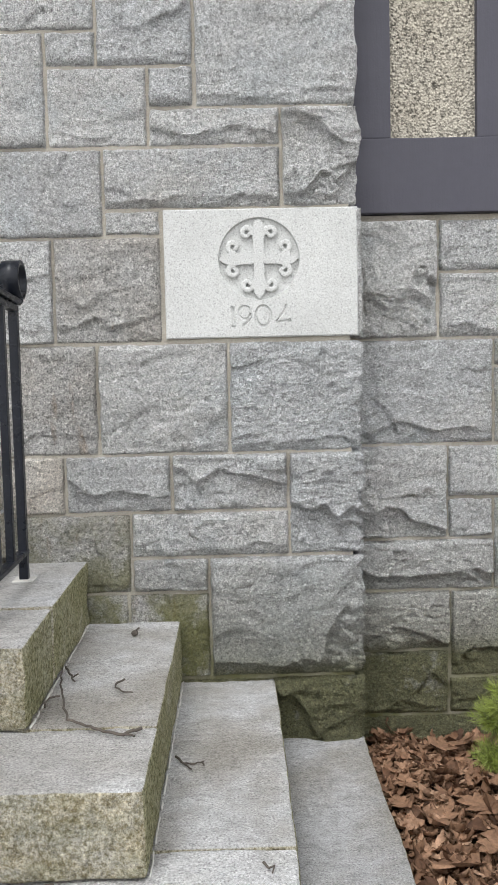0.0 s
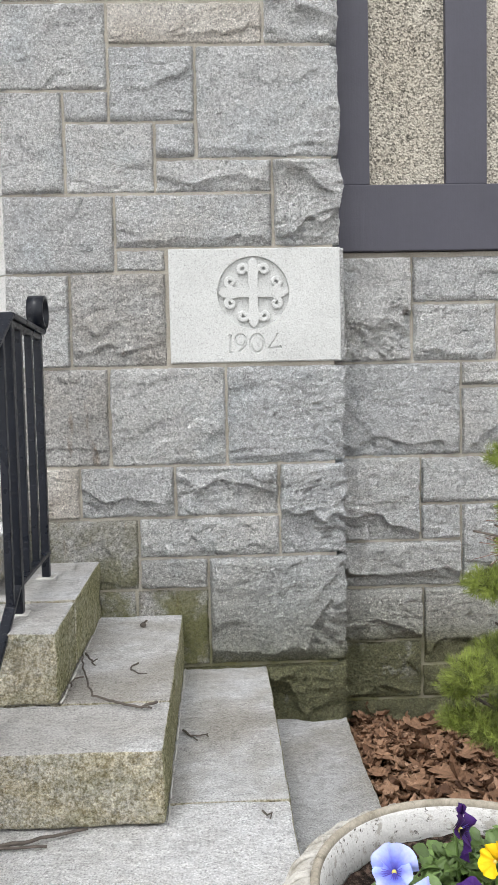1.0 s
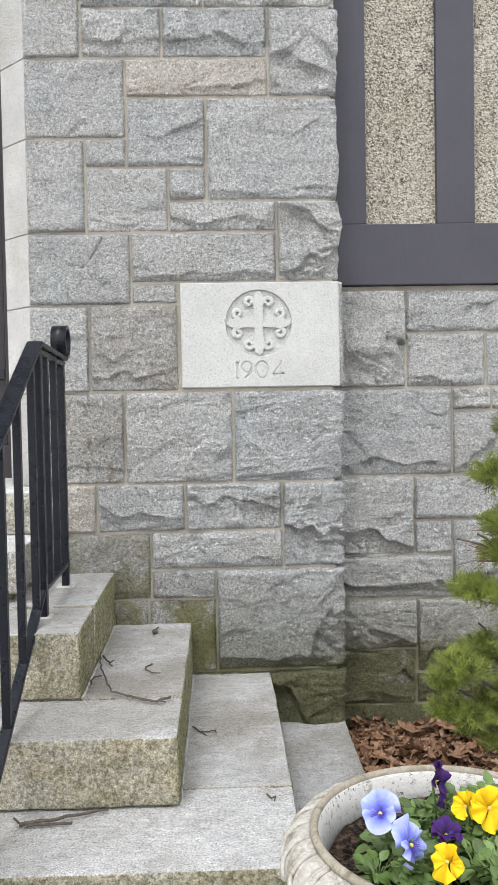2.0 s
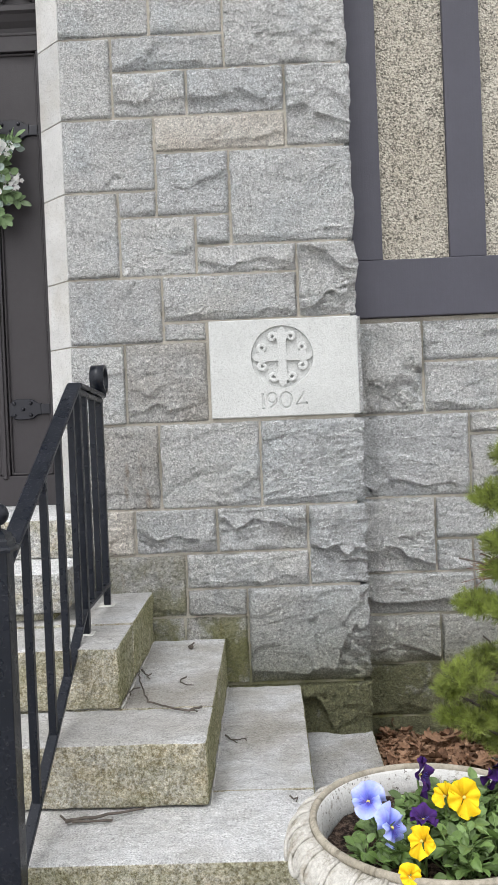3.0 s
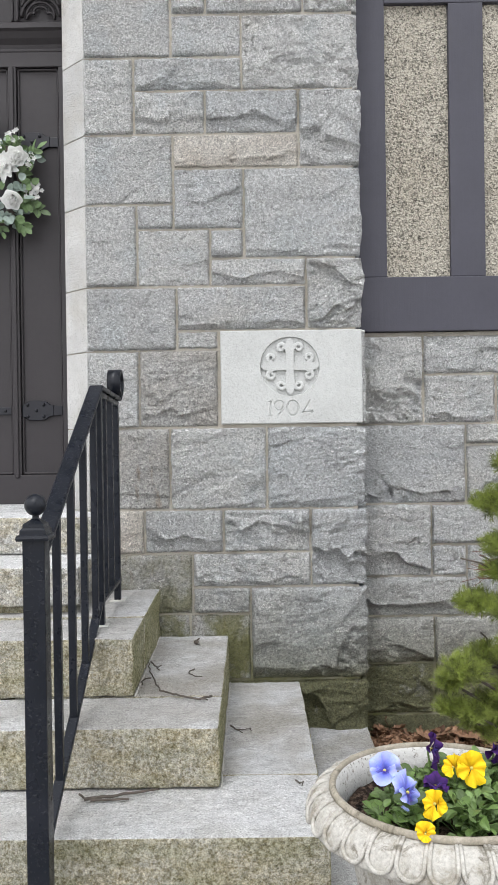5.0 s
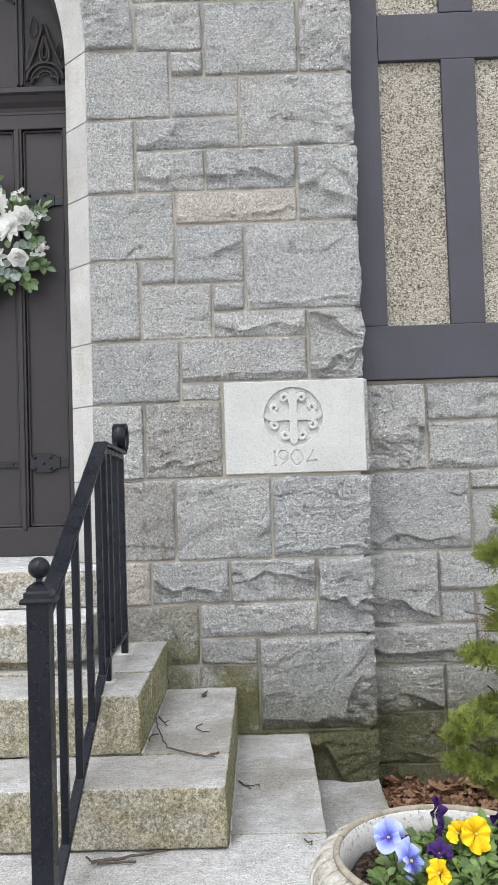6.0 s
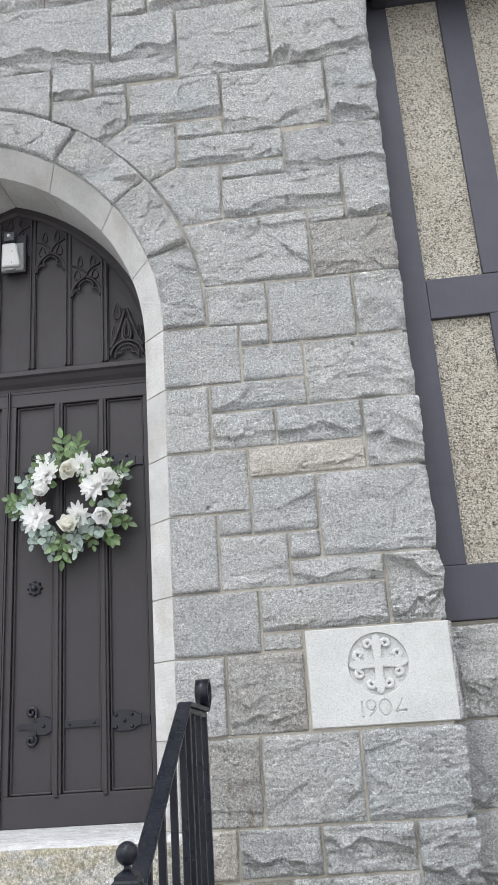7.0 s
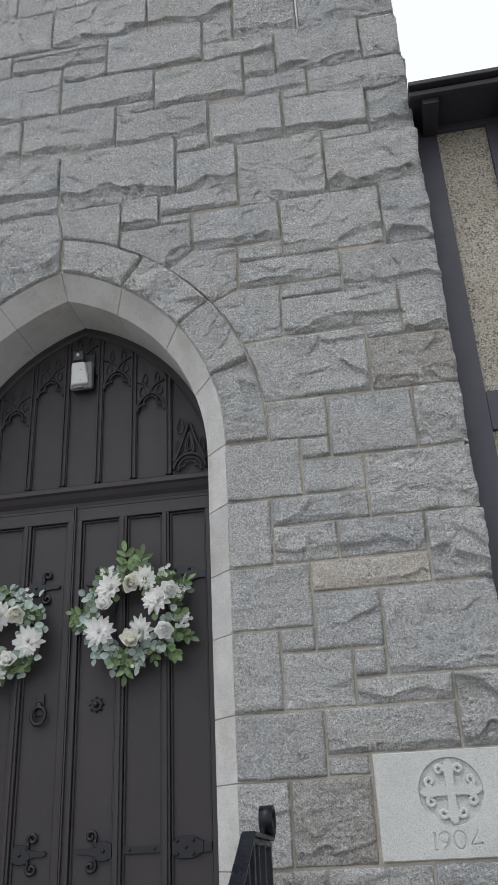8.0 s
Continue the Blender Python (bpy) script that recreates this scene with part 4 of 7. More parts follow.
bay_block(0.655, 1.286, 1.02, 1.383)
bay_block(0.491, 1.020, 0.93, 1.286, ledge=0.01)
bay_block(-0.01, 0.690, 0.330, 1.020, ledge=0.036, proud=0.042, cut=((0, 0.34), (0.22, 0.26), (0.42, 0.38), (0.65, 0.18), (0.85, 0.16), (1, 0.08)))
bay_block(0.330, 0.832, 0.80, 1.018, ledge=0.014)
bay_block(0.330, 0.690, 0.490, 0.832, ledge=0.010)
bay_block(0.490, 0.508, 0.82, 0.832, ledge=0.02)
bay_block(-0.01, 0.508, 0.490, 0.690, ledge=0.034, proud=0.04, cut=((0, 0.55), (0.12, 0.30), (0.32, 0.30), (0.6, 0.34), (0.85, 0.42), (1, 0.30)))
bay_block(-0.01, 0.294, 0.338, 0.508, ledge=0.032, cut=((0, 0.30), (0.25, 0.26), (0.42, 0.44), (0.7, 0.30), (1, 0.12)))
bay_block(0.338, 0.195, 0.80, 0.508, ledge=0.022, cut=((0, 0.10), (0.12, 0.36), (0.3, 0.34), (0.6, 0.28), (1, 0.24)))
bay_block(-0.01, 0.062, 0.333, 0.294, ledge=0.020, cut=((0, 0.08), (0.35, 0.10), (0.5, 0.24), (0.75, 0.12), (1, 0.08)))
bay_block(0.333, 0.062, 0.80, 0.195, ledge=0.018)
bay_block(-0.01, -0.12, 0.80, 0.062, ledge=0.0, proud=0.012)
for zz0, zz1, xs0 in ((-0.12, 0.195, 0.80), (0.195, 0.508, 0.80), (0.508, 0.832, 0.82), (0.832, 1.02, 0.80), (1.02, 1.286, 0.93), (1.286, 1.383, 1.02), (1.383, 1.607, 0.95), (1.607, 1.786, 0.86)):
    x = xs0
    while x < 1.9:
        bay_block(x, zz0, x + 0.45, zz1)
        x += 0.45

FRAME = thing("timber_frame", (1.0, 0.2, 1.8), "grey painted timber framing with cream pebbledash panels", "wall", kind="structure")


def beam(name, x0, z0, x1, z1, y0, y1):
    bm = box_bm(x0, y0, z0, x1, y1, z1, 0.004, 2)
    part(name, bm, M_TIMBER, FRAME)


beam("sill_beam", 0.0, 1.802, 3.2, 2.048, 0.150, 0.40)
beam("corner_post", 0.0, 2.051, 0.143, 5.39, 0.165, 0.40)
for sx in (0.434, 0.878, 1.32, 1.76):
    beam("stud", sx, 2.051, sx + 0.157, 3.290, 0.168, 0.40)
    beam("stud", sx, 3.513, sx + 0.157, 5.299, 0.168, 0.40)
beam("middle_rail", 0.145, 3.292, 3.2, 3.511, 0.170, 0.40)
beam("top_plate", 0.145, 5.300, 3.2, 5.39, 0.160, 0.40)
for px0, px1 in ((0.143, 0.434), (0.591, 0.878), (1.035, 1.32), (1.477, 1.76)):
    for pz0, pz1 in ((2.048, 3.292), (3.511, 5.30)):
        part("panel", box_bm(px0, 0.196, pz0, px1, 0.38, pz1, 0), M_PEBBLE, FRAME, "cream pebbledash panel")

ROOF = thing("roof", (1.5, 0.2, 5.5), "dark eaves with fascia board and rafter feet", "roof", kind="structure")
part("fascia", box_bm(-0.012, -0.135, 5.300, 3.3, -0.105, 5.335, 0.005), M_ROOF, ROOF)
part("soffit", box_bm(-0.012, -0.105, 5.332, 3.3, 0.16, 5.352, 0.0), M_ROOF, ROOF)
part("roof_covering", box_bm(-0.012, -0.165, 5.354, 3.3, 4.2, 5.384, 0.006), M_ROOF, ROOF)
for rx in (0.06, 0.52, 0.98, 1.44):
    part("rafter_foot", box_bm(rx, -0.10, 5.262, rx + 0.09, 0.158, 5.330, 0.006), M_ROOF, ROOF)

# ---- steps ----
STEPS = thing("entrance_steps", (-1.8, -0.7, -0.13), "weathered grey granite steps with lichen on the risers", "steps", kind="structure")


def slab(name, x0, y0, z0, x1, y1, z1, tilt=0.0, rough=0.003, r=0.010, mat=M_STEP):
    stone_count[0] += 1
    part(name, rounded_slab(name, x0, y0, z0, x1, y1, z1, r, 0.028, rough, stone_count[0], tilt), mat, STEPS)


slab("slab", -3.7, -2.25, -0.14, 0.004, -1.003, 0.062, 0.01, mat=M_STEP_MOSSY)
slab("slab", -1.3, -1.000, -0.14, 0.004, 0.004, 0.068, 0.004, mat=M_STEP_DAMP)
slab("slab", -3.6, -1.385, 0.058, -0.287, -0.982, 0.264, 0.012, 0.004)
slab("slab", -1.3, -0.979, 0.058, -0.287, 0.004, 0.271, 0.007, mat=M_STEP_MID)
slab("slab", -3.5, -1.092, 0.268, -0.594, -0.802, 0.458, 0.02, 0.005)
slab("slab", -1.3, -0.799, 0.272, -0.594, 0.000, 0.475, 0.018, mat=M_STEP_MID)
slab("slab", -3.4, -0.815, 0.463, -0.893, -0.527, 0.668, 0.03, 0.004)
slab("slab", -3.4, -0.524, 0.474, -0.890, -0.012, 0.681, 0.012, 0.004)
slab("slab", -3.12, -0.492, 0.708, -1.142, 0.003, 0.856, 0.008, 0.004, mat=M_STEP_PALE)
slab("bedding", -3.05, -0.452, 0.650, -1.19, 0.0, 0.702, 0.0, 0.001)
slab("sill", -3.10, -0.157, 0.858, -1.152, 0.0, 1.022, 0.06, 0.005, mat=M_STEP_PALE)
slab("sill", -3.05, 0.002, 0.858, -1.202, 0.56, 1.032, 0.03, 0.001, mat=M_STEP_PALE)
BEDDING_JOINTS = ((-0.594, -1.08, 0.268, -0.594, -0.02, 0.276), (-0.893, -0.80, 0.462, -0.893, -0.02, 0.478))
for xa, ya, za, xb, yb, zb in BEDDING_JOINTS:
    rng = random.Random(int(za * 1000))
    t = 0.0
    while t < 0.97:
        e = min(1.0, t + rng.uniform(0.02, 0.10))
        pts = [(xa + 0.002 + 0.003 * rng.random(), ya + (yb - ya) * (t + (e - t) * i / 6), za + (zb - za) * t - 0.001 + 0.002 * rng.random()) for i in range(7)]
        part("mortar_bead", tube_mesh("mortar_bead", pts, rng.uniform(0.0018, 0.0036), 5), M_LEAD, STEPS, "broken pale mortar line")
        t = e + rng.uniform(0.004, 0.035)

# ---- cornerstone with carved roundel ----
def build_cornerstone():
    x0, x1, z0, z1, yf = -0.613, 0.000, 1.390, 1.794, -0.014
    cx, cz, R, deep = -0.313, 1.637, 0.129, 0.012
    stone = thing("cornerstone", (-0.31, 0.0, z0), "pale smooth granite cornerstone with carved cross roundel and date", "cornerstone")
    n = 72
    corner = [math.atan2(dz, dx) for dx, dz in ((x1 - cx, z1 - cz), (x0 - cx, z1 - cz), (x0 - cx, z0 - cz), (x1 - cx, z0 - cz))]
    angles = []
    for k in range(4):
        lo, hi = corner[k], corner[(k + 1) % 4]
        if hi < lo:
            hi += 2 * math.pi
        angles += [lo + (hi - lo) * i / 18 for i in range(18)]
    verts, faces = [], []

    def ring(fn):
        start = len(verts)
        verts.extend(fn(i) for i in range(n))
        return start

    def rect_pt(i, inset, y):
        a = angles[i]
        dx, dz = math.cos(a), math.sin(a)
        xa, xb, za, zb = x0 + inset - cx, x1 - inset - cx, z0 + inset - cz, z1 - inset - cz
        s = min((xb if dx > 0 else xa) / dx if abs(dx) > 1e-6 else 9, (zb if dz > 0 else za) / dz if abs(dz) > 1e-6 else 9)
        return (cx + dx * s, y, cz + dz * s)

    def circ(i, r, y):
        a = angles[i]
        return (cx + r * math.cos(a), y, cz + r * math.sin(a))

    rings = [ring(lambda i: rect_pt(i, 0, 0.06)), ring(lambda i: rect_pt(i, 0, yf + 0.004)), ring(lambda i: rect_pt(i, 0.004, yf)),
             ring(lambda i: circ(i, R, yf)), ring(lambda i: circ(i, R - 0.003, yf + deep)), ring(lambda i: circ(i, 0.002, yf + deep))]
    for a, b in zip(rings[:-1], rings[1:]):
        for i in range(n):
            j = (i + 1) % n
            faces.append((a + i, a + j, b + j, b + i))
    faces.append(tuple(rings[-1] + i for i in range(n)))
    me = mesh_of("face_block", verts, faces, smooth=False)
    bm = bmesh.new()
    bm.from_mesh(me)
    bmesh.ops.recalc_face_normals(bm, faces=bm.faces[:])
    bm.to_mesh(me)
    bm.free()
    face = part("face_block", me, M_DRESSED, stone)
    # date, cut into the face as round grooves
    zb, hgt = 1.426, 0.062
    arc = lambda ox, oz, rx, rz, a0, a1, m=22: [(ox + rx * math.cos(radians(a0 + (a1 - a0) * i / m)), oz + rz * math.sin(radians(a0 + (a1 - a0) * i / m))) for i in range(m + 1)]
    strokes = [
        ([(-0.398, zb), (-0.398, zb + hgt)], 0.0042), ([(-0.407, zb + hgt - 0.004), (-0.397, zb + hgt)], 0.0028), ([(-0.405, zb), (-0.391, zb)], 0.0025),
        (arc(-0.362, zb + 0.042, 0.019, 0.020, 0, 360), 0.0036), (arc(-0.385, zb + 0.044, 0.042, 0.046, -4, -66, 14), 0.0040),
        (arc(-0.303, zb + 0.030, 0.0235, 0.032, 0, 360), 0.0044),
        ([(-0.229, zb + hgt + 0.004), (-0.236, zb + 0.045), (-0.262, zb + 0.012)], 0.0034), ([(-0.262, zb + 0.012), (-0.216, zb + 0.015)], 0.0036), ([(-0.222, zb + 0.022), (-0.216, zb + 0.012)], 0.0034),
    ]
    cut_v, cut_f = [], []
    for path, rad in strokes:
        loop = path[0] == path[-1] or (abs(path[0][0] - path[-1][0]) < 1e-6 and abs(path[0][1] - path[-1][1]) < 1e-6)
        rad *= 1.35
        tv, tf = tube([(x, yf - 0.0002, z) for x, z in (path[:-1] if loop else path)], rad, 8, closed=loop)
        off = len(cut_v)
        cut_v += tv
        cut_f += [tuple(off + i for i in f) for f in tf]
    cut_me = mesh_of("date_cut", cut_v, cut_f, False)
    cbm = bmesh.new()
    cbm.from_mesh(cut_me)
    bmesh.ops.recalc_face_normals(cbm, faces=cbm.faces[:])
    cbm.to_mesh(cut_me)
    cbm.free()
    cutter = new("date_cut", cut_me)
    mod = face.modifiers.new("date", "BOOLEAN")
    mod.operation, mod.object, mod.solver, mod.use_self = "DIFFERENCE", cutter, "EXACT", True
    bpy.context.view_layer.update()
    dg = bpy.context.evaluated_depsgraph_get()
    carved = bpy.data.meshes.new_from_object(face.evaluated_get(dg))
    face.modifiers.clear()
    if len(carved.polygons) > 100:
        face.data = carved
        if not carved.materials:
            carved.materials.append(M_DRESSED)
    bpy.data.objects.remove(cutter)

    # cross and scrolls rise from the sunk ground
    def raised(name, outline, y_top, y_bot):
        b = bmesh.new()
        f = [b.verts.new((x, y_top, z)) for x, z in outline]
        g = [b.verts.new((cx + (x - cx) * 1.0, y_bot, z)) for x, z in outline]
        b.faces.new(f)
        for i in range(len(f)):
            j = (i + 1) % len(f)
            b.faces.new((f[j], f[i], g[i], g[j]))
        bmesh.ops.recalc_face_normals(b, faces=b.faces[:])
        bmesh.ops.bevel(b, geom=[e for e in b.edges if abs(e.verts[0].co.y - y_top) < 1e-6 and abs(e.verts[1].co.y - y_top) < 1e-6], offset=0.0018, segments=2, affect="EDGES")
        return part(name, b, M_DRESSED, stone)

    def arm(k):
        c, s = math.cos(k * math.pi / 2), math.sin(k * math.pi / 2)
        half = [(0.0, 0.017), (0.055, 0.0175), (0.075, 0.021), (0.092, 0.023), (0.100, 0.017), (0.106, 0.0165), (0.114, 0.013), (0.120, 0.006), (0.127, 0.0)]
        pts = half + [(u, -v) for u, v in half[-2::-1]]
        return [(cx + u * c - v * s, cz + u * s + v * c) for u, v in pts]

    for k in range(4):
        raised("cross_arm", arm(k), yf - 0.0005 - 0.0004 * k, yf + deep)
    for k in range(4):
        for flip in (1, -1):
            pts = []
            for i in range(30):
                t = i / 29
                ang = radians(-115 + 400 * t)
                r = 0.0170 if t < 0.40 else 0.0170 - 0.0135 * (t - 0.40) / 0.60
                u, v = 0.0800 + r * math.cos(ang), 0.0365 + r * math.sin(ang)
                v *= flip
                c, sn = math.cos(k * math.pi / 2), math.sin(k * math.pi / 2)
                pts.append((cx + u * c - v * sn, yf + 0.0040, cz + u * sn + v * c))
            me = tube_mesh("scroll", pts, 0.0080, 10, taper=lambda t: 1.2 - 0.45 * t if t < 0.8 else 0.84 + 0.5 * (t - 0.8))
            for vert in me.vertices:
                vert.co.y = max(vert.co.y, yf - 0.0002 - 0.0002 * k)
            part("scroll", me, M_DRESSED, face)

    # broken arris at the corner of the tower
    g, w, h = patch([(-0.010, z0), (0.020, z0)], [(0.020, z0), (0.016, z1)], [(-0.010, z1), (0.016, z1)], [(-0.010, z0), (-0.010, z1)], 0.004, 0.001)
    part("broken_arris", rock_mesh(g, w, h, 0.008, 77, 0.016, 0.010, 0.0, 1.2), M_ROCK, stone, "rough broken granite edge")


build_cornerstone()


# ---- church door ----
DOOR_Y, SILL, HEAD = 0.285, 1.040, 3.160
LEAFS = {}


def frame_strip(x0, z0, x1, z1, y, w=0.010):
    """A moulding bead round a panel."""
    loop = [(x0, y, z0), (x1, y, z0), (x1, y, z1), (x0, y, z1)]
    bms = []
    for a, b in zip(loop, loop[1:] + loop[:1]):
        bms.append(bar_between(a, b, w, w, 0.003) if a[0] == b[0] else box_bm(min(a[0], b[0]), y - w / 2, a[2] - w / 2, max(a[0], b[0]), y + w / 2, a[2] + w / 2, 0.003, 1))
    return join_bms(bms)


def scalloped_plate(cx, cz, r, lobes):
    """A thin scalloped plate against the door."""
    n = lobes * 6
    edge = [(r * (0.86 + 0.14 * math.cos(lobes * 2 * math.pi * i / n)), 2 * math.pi * i / n) for i in range(n)]
    verts = [(cx + q * k * math.cos(a), DOOR_Y + dy, cz + q * k * math.sin(a)) for k, dy in ((0.94, -0.007), (1.0, -0.004), (1.0, 0.003)) for q, a in edge]
    faces = [tuple(range(n))] + [(h * n + i, h * n + (i + 1) % n, (h + 1) * n + (i + 1) % n, (h + 1) * n + i) for h in (0, 1) for i in range(n)]
    return mesh_of("rosette", verts, faces, smooth=False)


def build_leaf(side):
    """One leaf; u runs from the meeting edge outwards."""
    X = lambda u: MID + side * u
    D = thing("church_door", (X(0.42), 0.30, SILL), "dark brown painted timber church door, closed, with black strap hinges", "door", "door leaves", "")
    LEAFS[side] = D

    def bx(name, u0, z0, u1, z1, y0, y1, bev=0.004, mat=M_DOOR, parent=D, label=""):
        a, b = sorted((X(u0), X(u1)))
        return part(name, box_bm(a, y0, z0, b, y1, z1, bev, 2), mat, parent, label)

    bx("board", 0.006, SILL, 0.845, HEAD, DOOR_Y + 0.004, DOOR_Y + 0.04, 0)
    bx("bottom_rail", 0.006, SILL, 0.845, 1.176, DOOR_Y - 0.022, DOOR_Y + 0.004)
    bx("top_rail", 0.006, 3.076, 0.845, HEAD, DOOR_Y - 0.022, DOOR_Y + 0.004)
    for u0, u1, nm in ((0.004, 0.088, "stile"), (0.296, 0.338, "muntin"), (0.530, 0.568, "muntin"), (0.765, 0.845, "stile")):
        bar_part = bx(nm, u0, 1.176, u1, 3.076, DOOR_Y - 0.022, DOOR_Y + 0.004)
        if nm == "muntin":
            m = (u0 + u1) / 2
            bx("muntin_bead", m - 0.008, 1.165, m + 0.008, 3.076, DOOR_Y - 0.032, DOOR_Y - 0.021, 0.005, M_DOOR, bar_part)
            part("muntin_foot", lathe("muntin_foot", [(0.001, -0.008), (0.010, -0.004), (0.013, 0.004), (0.009, 0.014), (0.003, 0.02)], (X(m), DOOR_Y - 0.022, 1.166), 14), M_DOOR, bar_part)
    for u0, u1 in ((0.088, 0.296), (0.338, 0.530), (0.568, 0.765)):
        a, b = sorted((X(u0), X(u1)))
        part("panel_bead", frame_strip(a + 0.007, 1.183, b - 0.007, 3.069, DOOR_Y - 0.003, 0.010), M_DOOR, D)
    bx("meeting_bead", 0.0025, SILL, 0.020, HEAD, DOOR_Y - 0.036, DOOR_Y - 0.022, 0.004)

    # ironwork
    def spiral(cu, cz, r, turn, start):
        return [(X(cu + r * (1 - 0.78 * i / 24) * math.cos(start + turn * i / 24 * 7.6)), DOOR_Y - 0.006, cz + r * (1 - 0.78 * i / 24) * math.sin(start + turn * i / 24 * 7.6)) for i in range(25)]

    def wrought(name, half, z, parent, label, front=0.011):
        """A forged plate, the same above and below its middle, with a chamfered edge."""
        outline = [(u, -w) for u, w in half] + [(u, w) for u, w in reversed(half)]
        n = len(outline)
        mu = sum(u for u, w in outline) / n
        verts = [(X(mu + (u - mu) * k), DOOR_Y + dy, z + w * k) for k, dy in ((0.95, -front), (1.0, 0.004 - front), (1.0, 0.003)) for u, w in outline]
        faces = [tuple(range(n))] + [(r * n + i, r * n + (i + 1) % n, (r + 1) * n + (i + 1) % n, (r + 1) * n + i) for r in (0, 1) for i in range(n)]
        return part(name, mesh_of(name, verts, faces, smooth=False), M_HINGE, parent, label)

    def iron_parts(z, parent):
        plate = wrought("hinge_plate", ((0.570, 0.028), (0.582, 0.031), (0.593, 0.041), (0.606, 0.046), (0.640, 0.047), (0.670, 0.045), (0.684, 0.041), (0.694, 0.032), (0.706, 0.026), (0.720, 0.025)), z, parent, "black iron hinge plate")
        bx("hinge_strap", 0.715, z - 0.024, 0.800, z + 0.022, DOOR_Y - 0.008, DOOR_Y + 0.003, 0.003, M_HINGE, parent, "black iron strap")
        for du, dz in ((0.597, -0.027), (0.597, 0.027), (0.637, 0.0), (0.672, -0.027), (0.672, 0.027)):
            part("rivet", ball("rivet", (X(du), DOOR_Y - 0.012, z + dz), 0.0085, 10), M_HINGE, plate, "black iron rivet")

    def strap_mid(z, parent):
        strap = bx("hinge_strap", 0.348, z - 0.018, 0.520, z + 0.018, DOOR_Y - 0.008, DOOR_Y + 0.003, 0.003, M_HINGE, parent, "black iron strap")
        for du in (0.375, 0.492):
            part("rivet", ball("rivet", (X(du), DOOR_Y - 0.009, z), 0.007, 10), M_HINGE, strap, "black iron rivet")

    def fleur(z, parent):
        wrought("hinge_tip", ((0.196, 0.016), (0.206, 0.024), (0.214, 0.036), (0.230, 0.041), (0.262, 0.042), (0.276, 0.034), (0.288, 0.030), (0.292, 0.028)), z, parent, "black iron hinge tip")
        wrought("hinge_tip", ((0.120, 0.003), (0.126, 0.009), (0.138, 0.013), (0.160, 0.011), (0.184, 0.014), (0.206, 0.021)), z, parent, "black iron hinge tip", 0.009)
        part("rivet", ball("rivet", (X(0.25), DOOR_Y - 0.011, z), 0.009, 10), M_HINGE, parent, "black iron rivet")
        for s in (1, -1):
            stem = [(X(0.214 - 0.004 * i / 5), DOOR_Y - 0.006, z + s * (0.016 + 0.026 * i / 5)) for i in range(6)]
            part("hinge_scroll", tube_mesh("hinge_scroll", stem + spiral(0.190, z + s * 0.062, 0.027, s, -s * 0.75), 0.0085, 8), M_HINGE, parent, "black iron scroll")

    for z in (1.476, 2.730):
        iron_parts(z, D)
        strap_mid(z, D)
        fleur(z, D)
    if side == 1:
        rosette = part("rosette", scalloped_plate(X(0.195), 2.120, 0.040, 8), M_HINGE, D, "black iron rosette plate")
        part("rosette_boss", ball("rosette_boss", (X(0.195), DOOR_Y - 0.016, 2.120), 0.015, 14), M_HINGE, rosette, "black iron boss")
        for k in range(8):
            a = k * math.pi / 4
            part("rivet", ball("rivet", (X(0.195) + 0.031 * math.cos(a), DOOR_Y - 0.008, 2.120 + 0.031 * math.sin(a)), 0.005, 8), M_HINGE, rosette, "black iron rivet")
    else:
        plate = part("handle_plate", box_bm(X(0.216), DOOR_Y - 0.010, 2.085, X(0.170), DOOR_Y + 0.003, 2.19, 0.006), M_HINGE, D, "black iron handle plate")
        ringp = [(X(0.193) + 0.036 * math.cos(2 * math.pi * i / 24), DOOR_Y - 0.022, 2.085 + 0.042 * math.sin(2 * math.pi * i / 24)) for i in range(24)]
        part("ring_handle", tube_mesh("ring_handle", ringp, 0.010, 8, closed=True), M_HINGE, plate, "black iron ring handle")
        part("handle_boss", ball("handle_boss", (X(0.193), DOOR_Y - 0.015, 2.135), 0.017, 12), M_HINGE, plate, "black iron boss")


build_leaf(1)
build_leaf(-1)


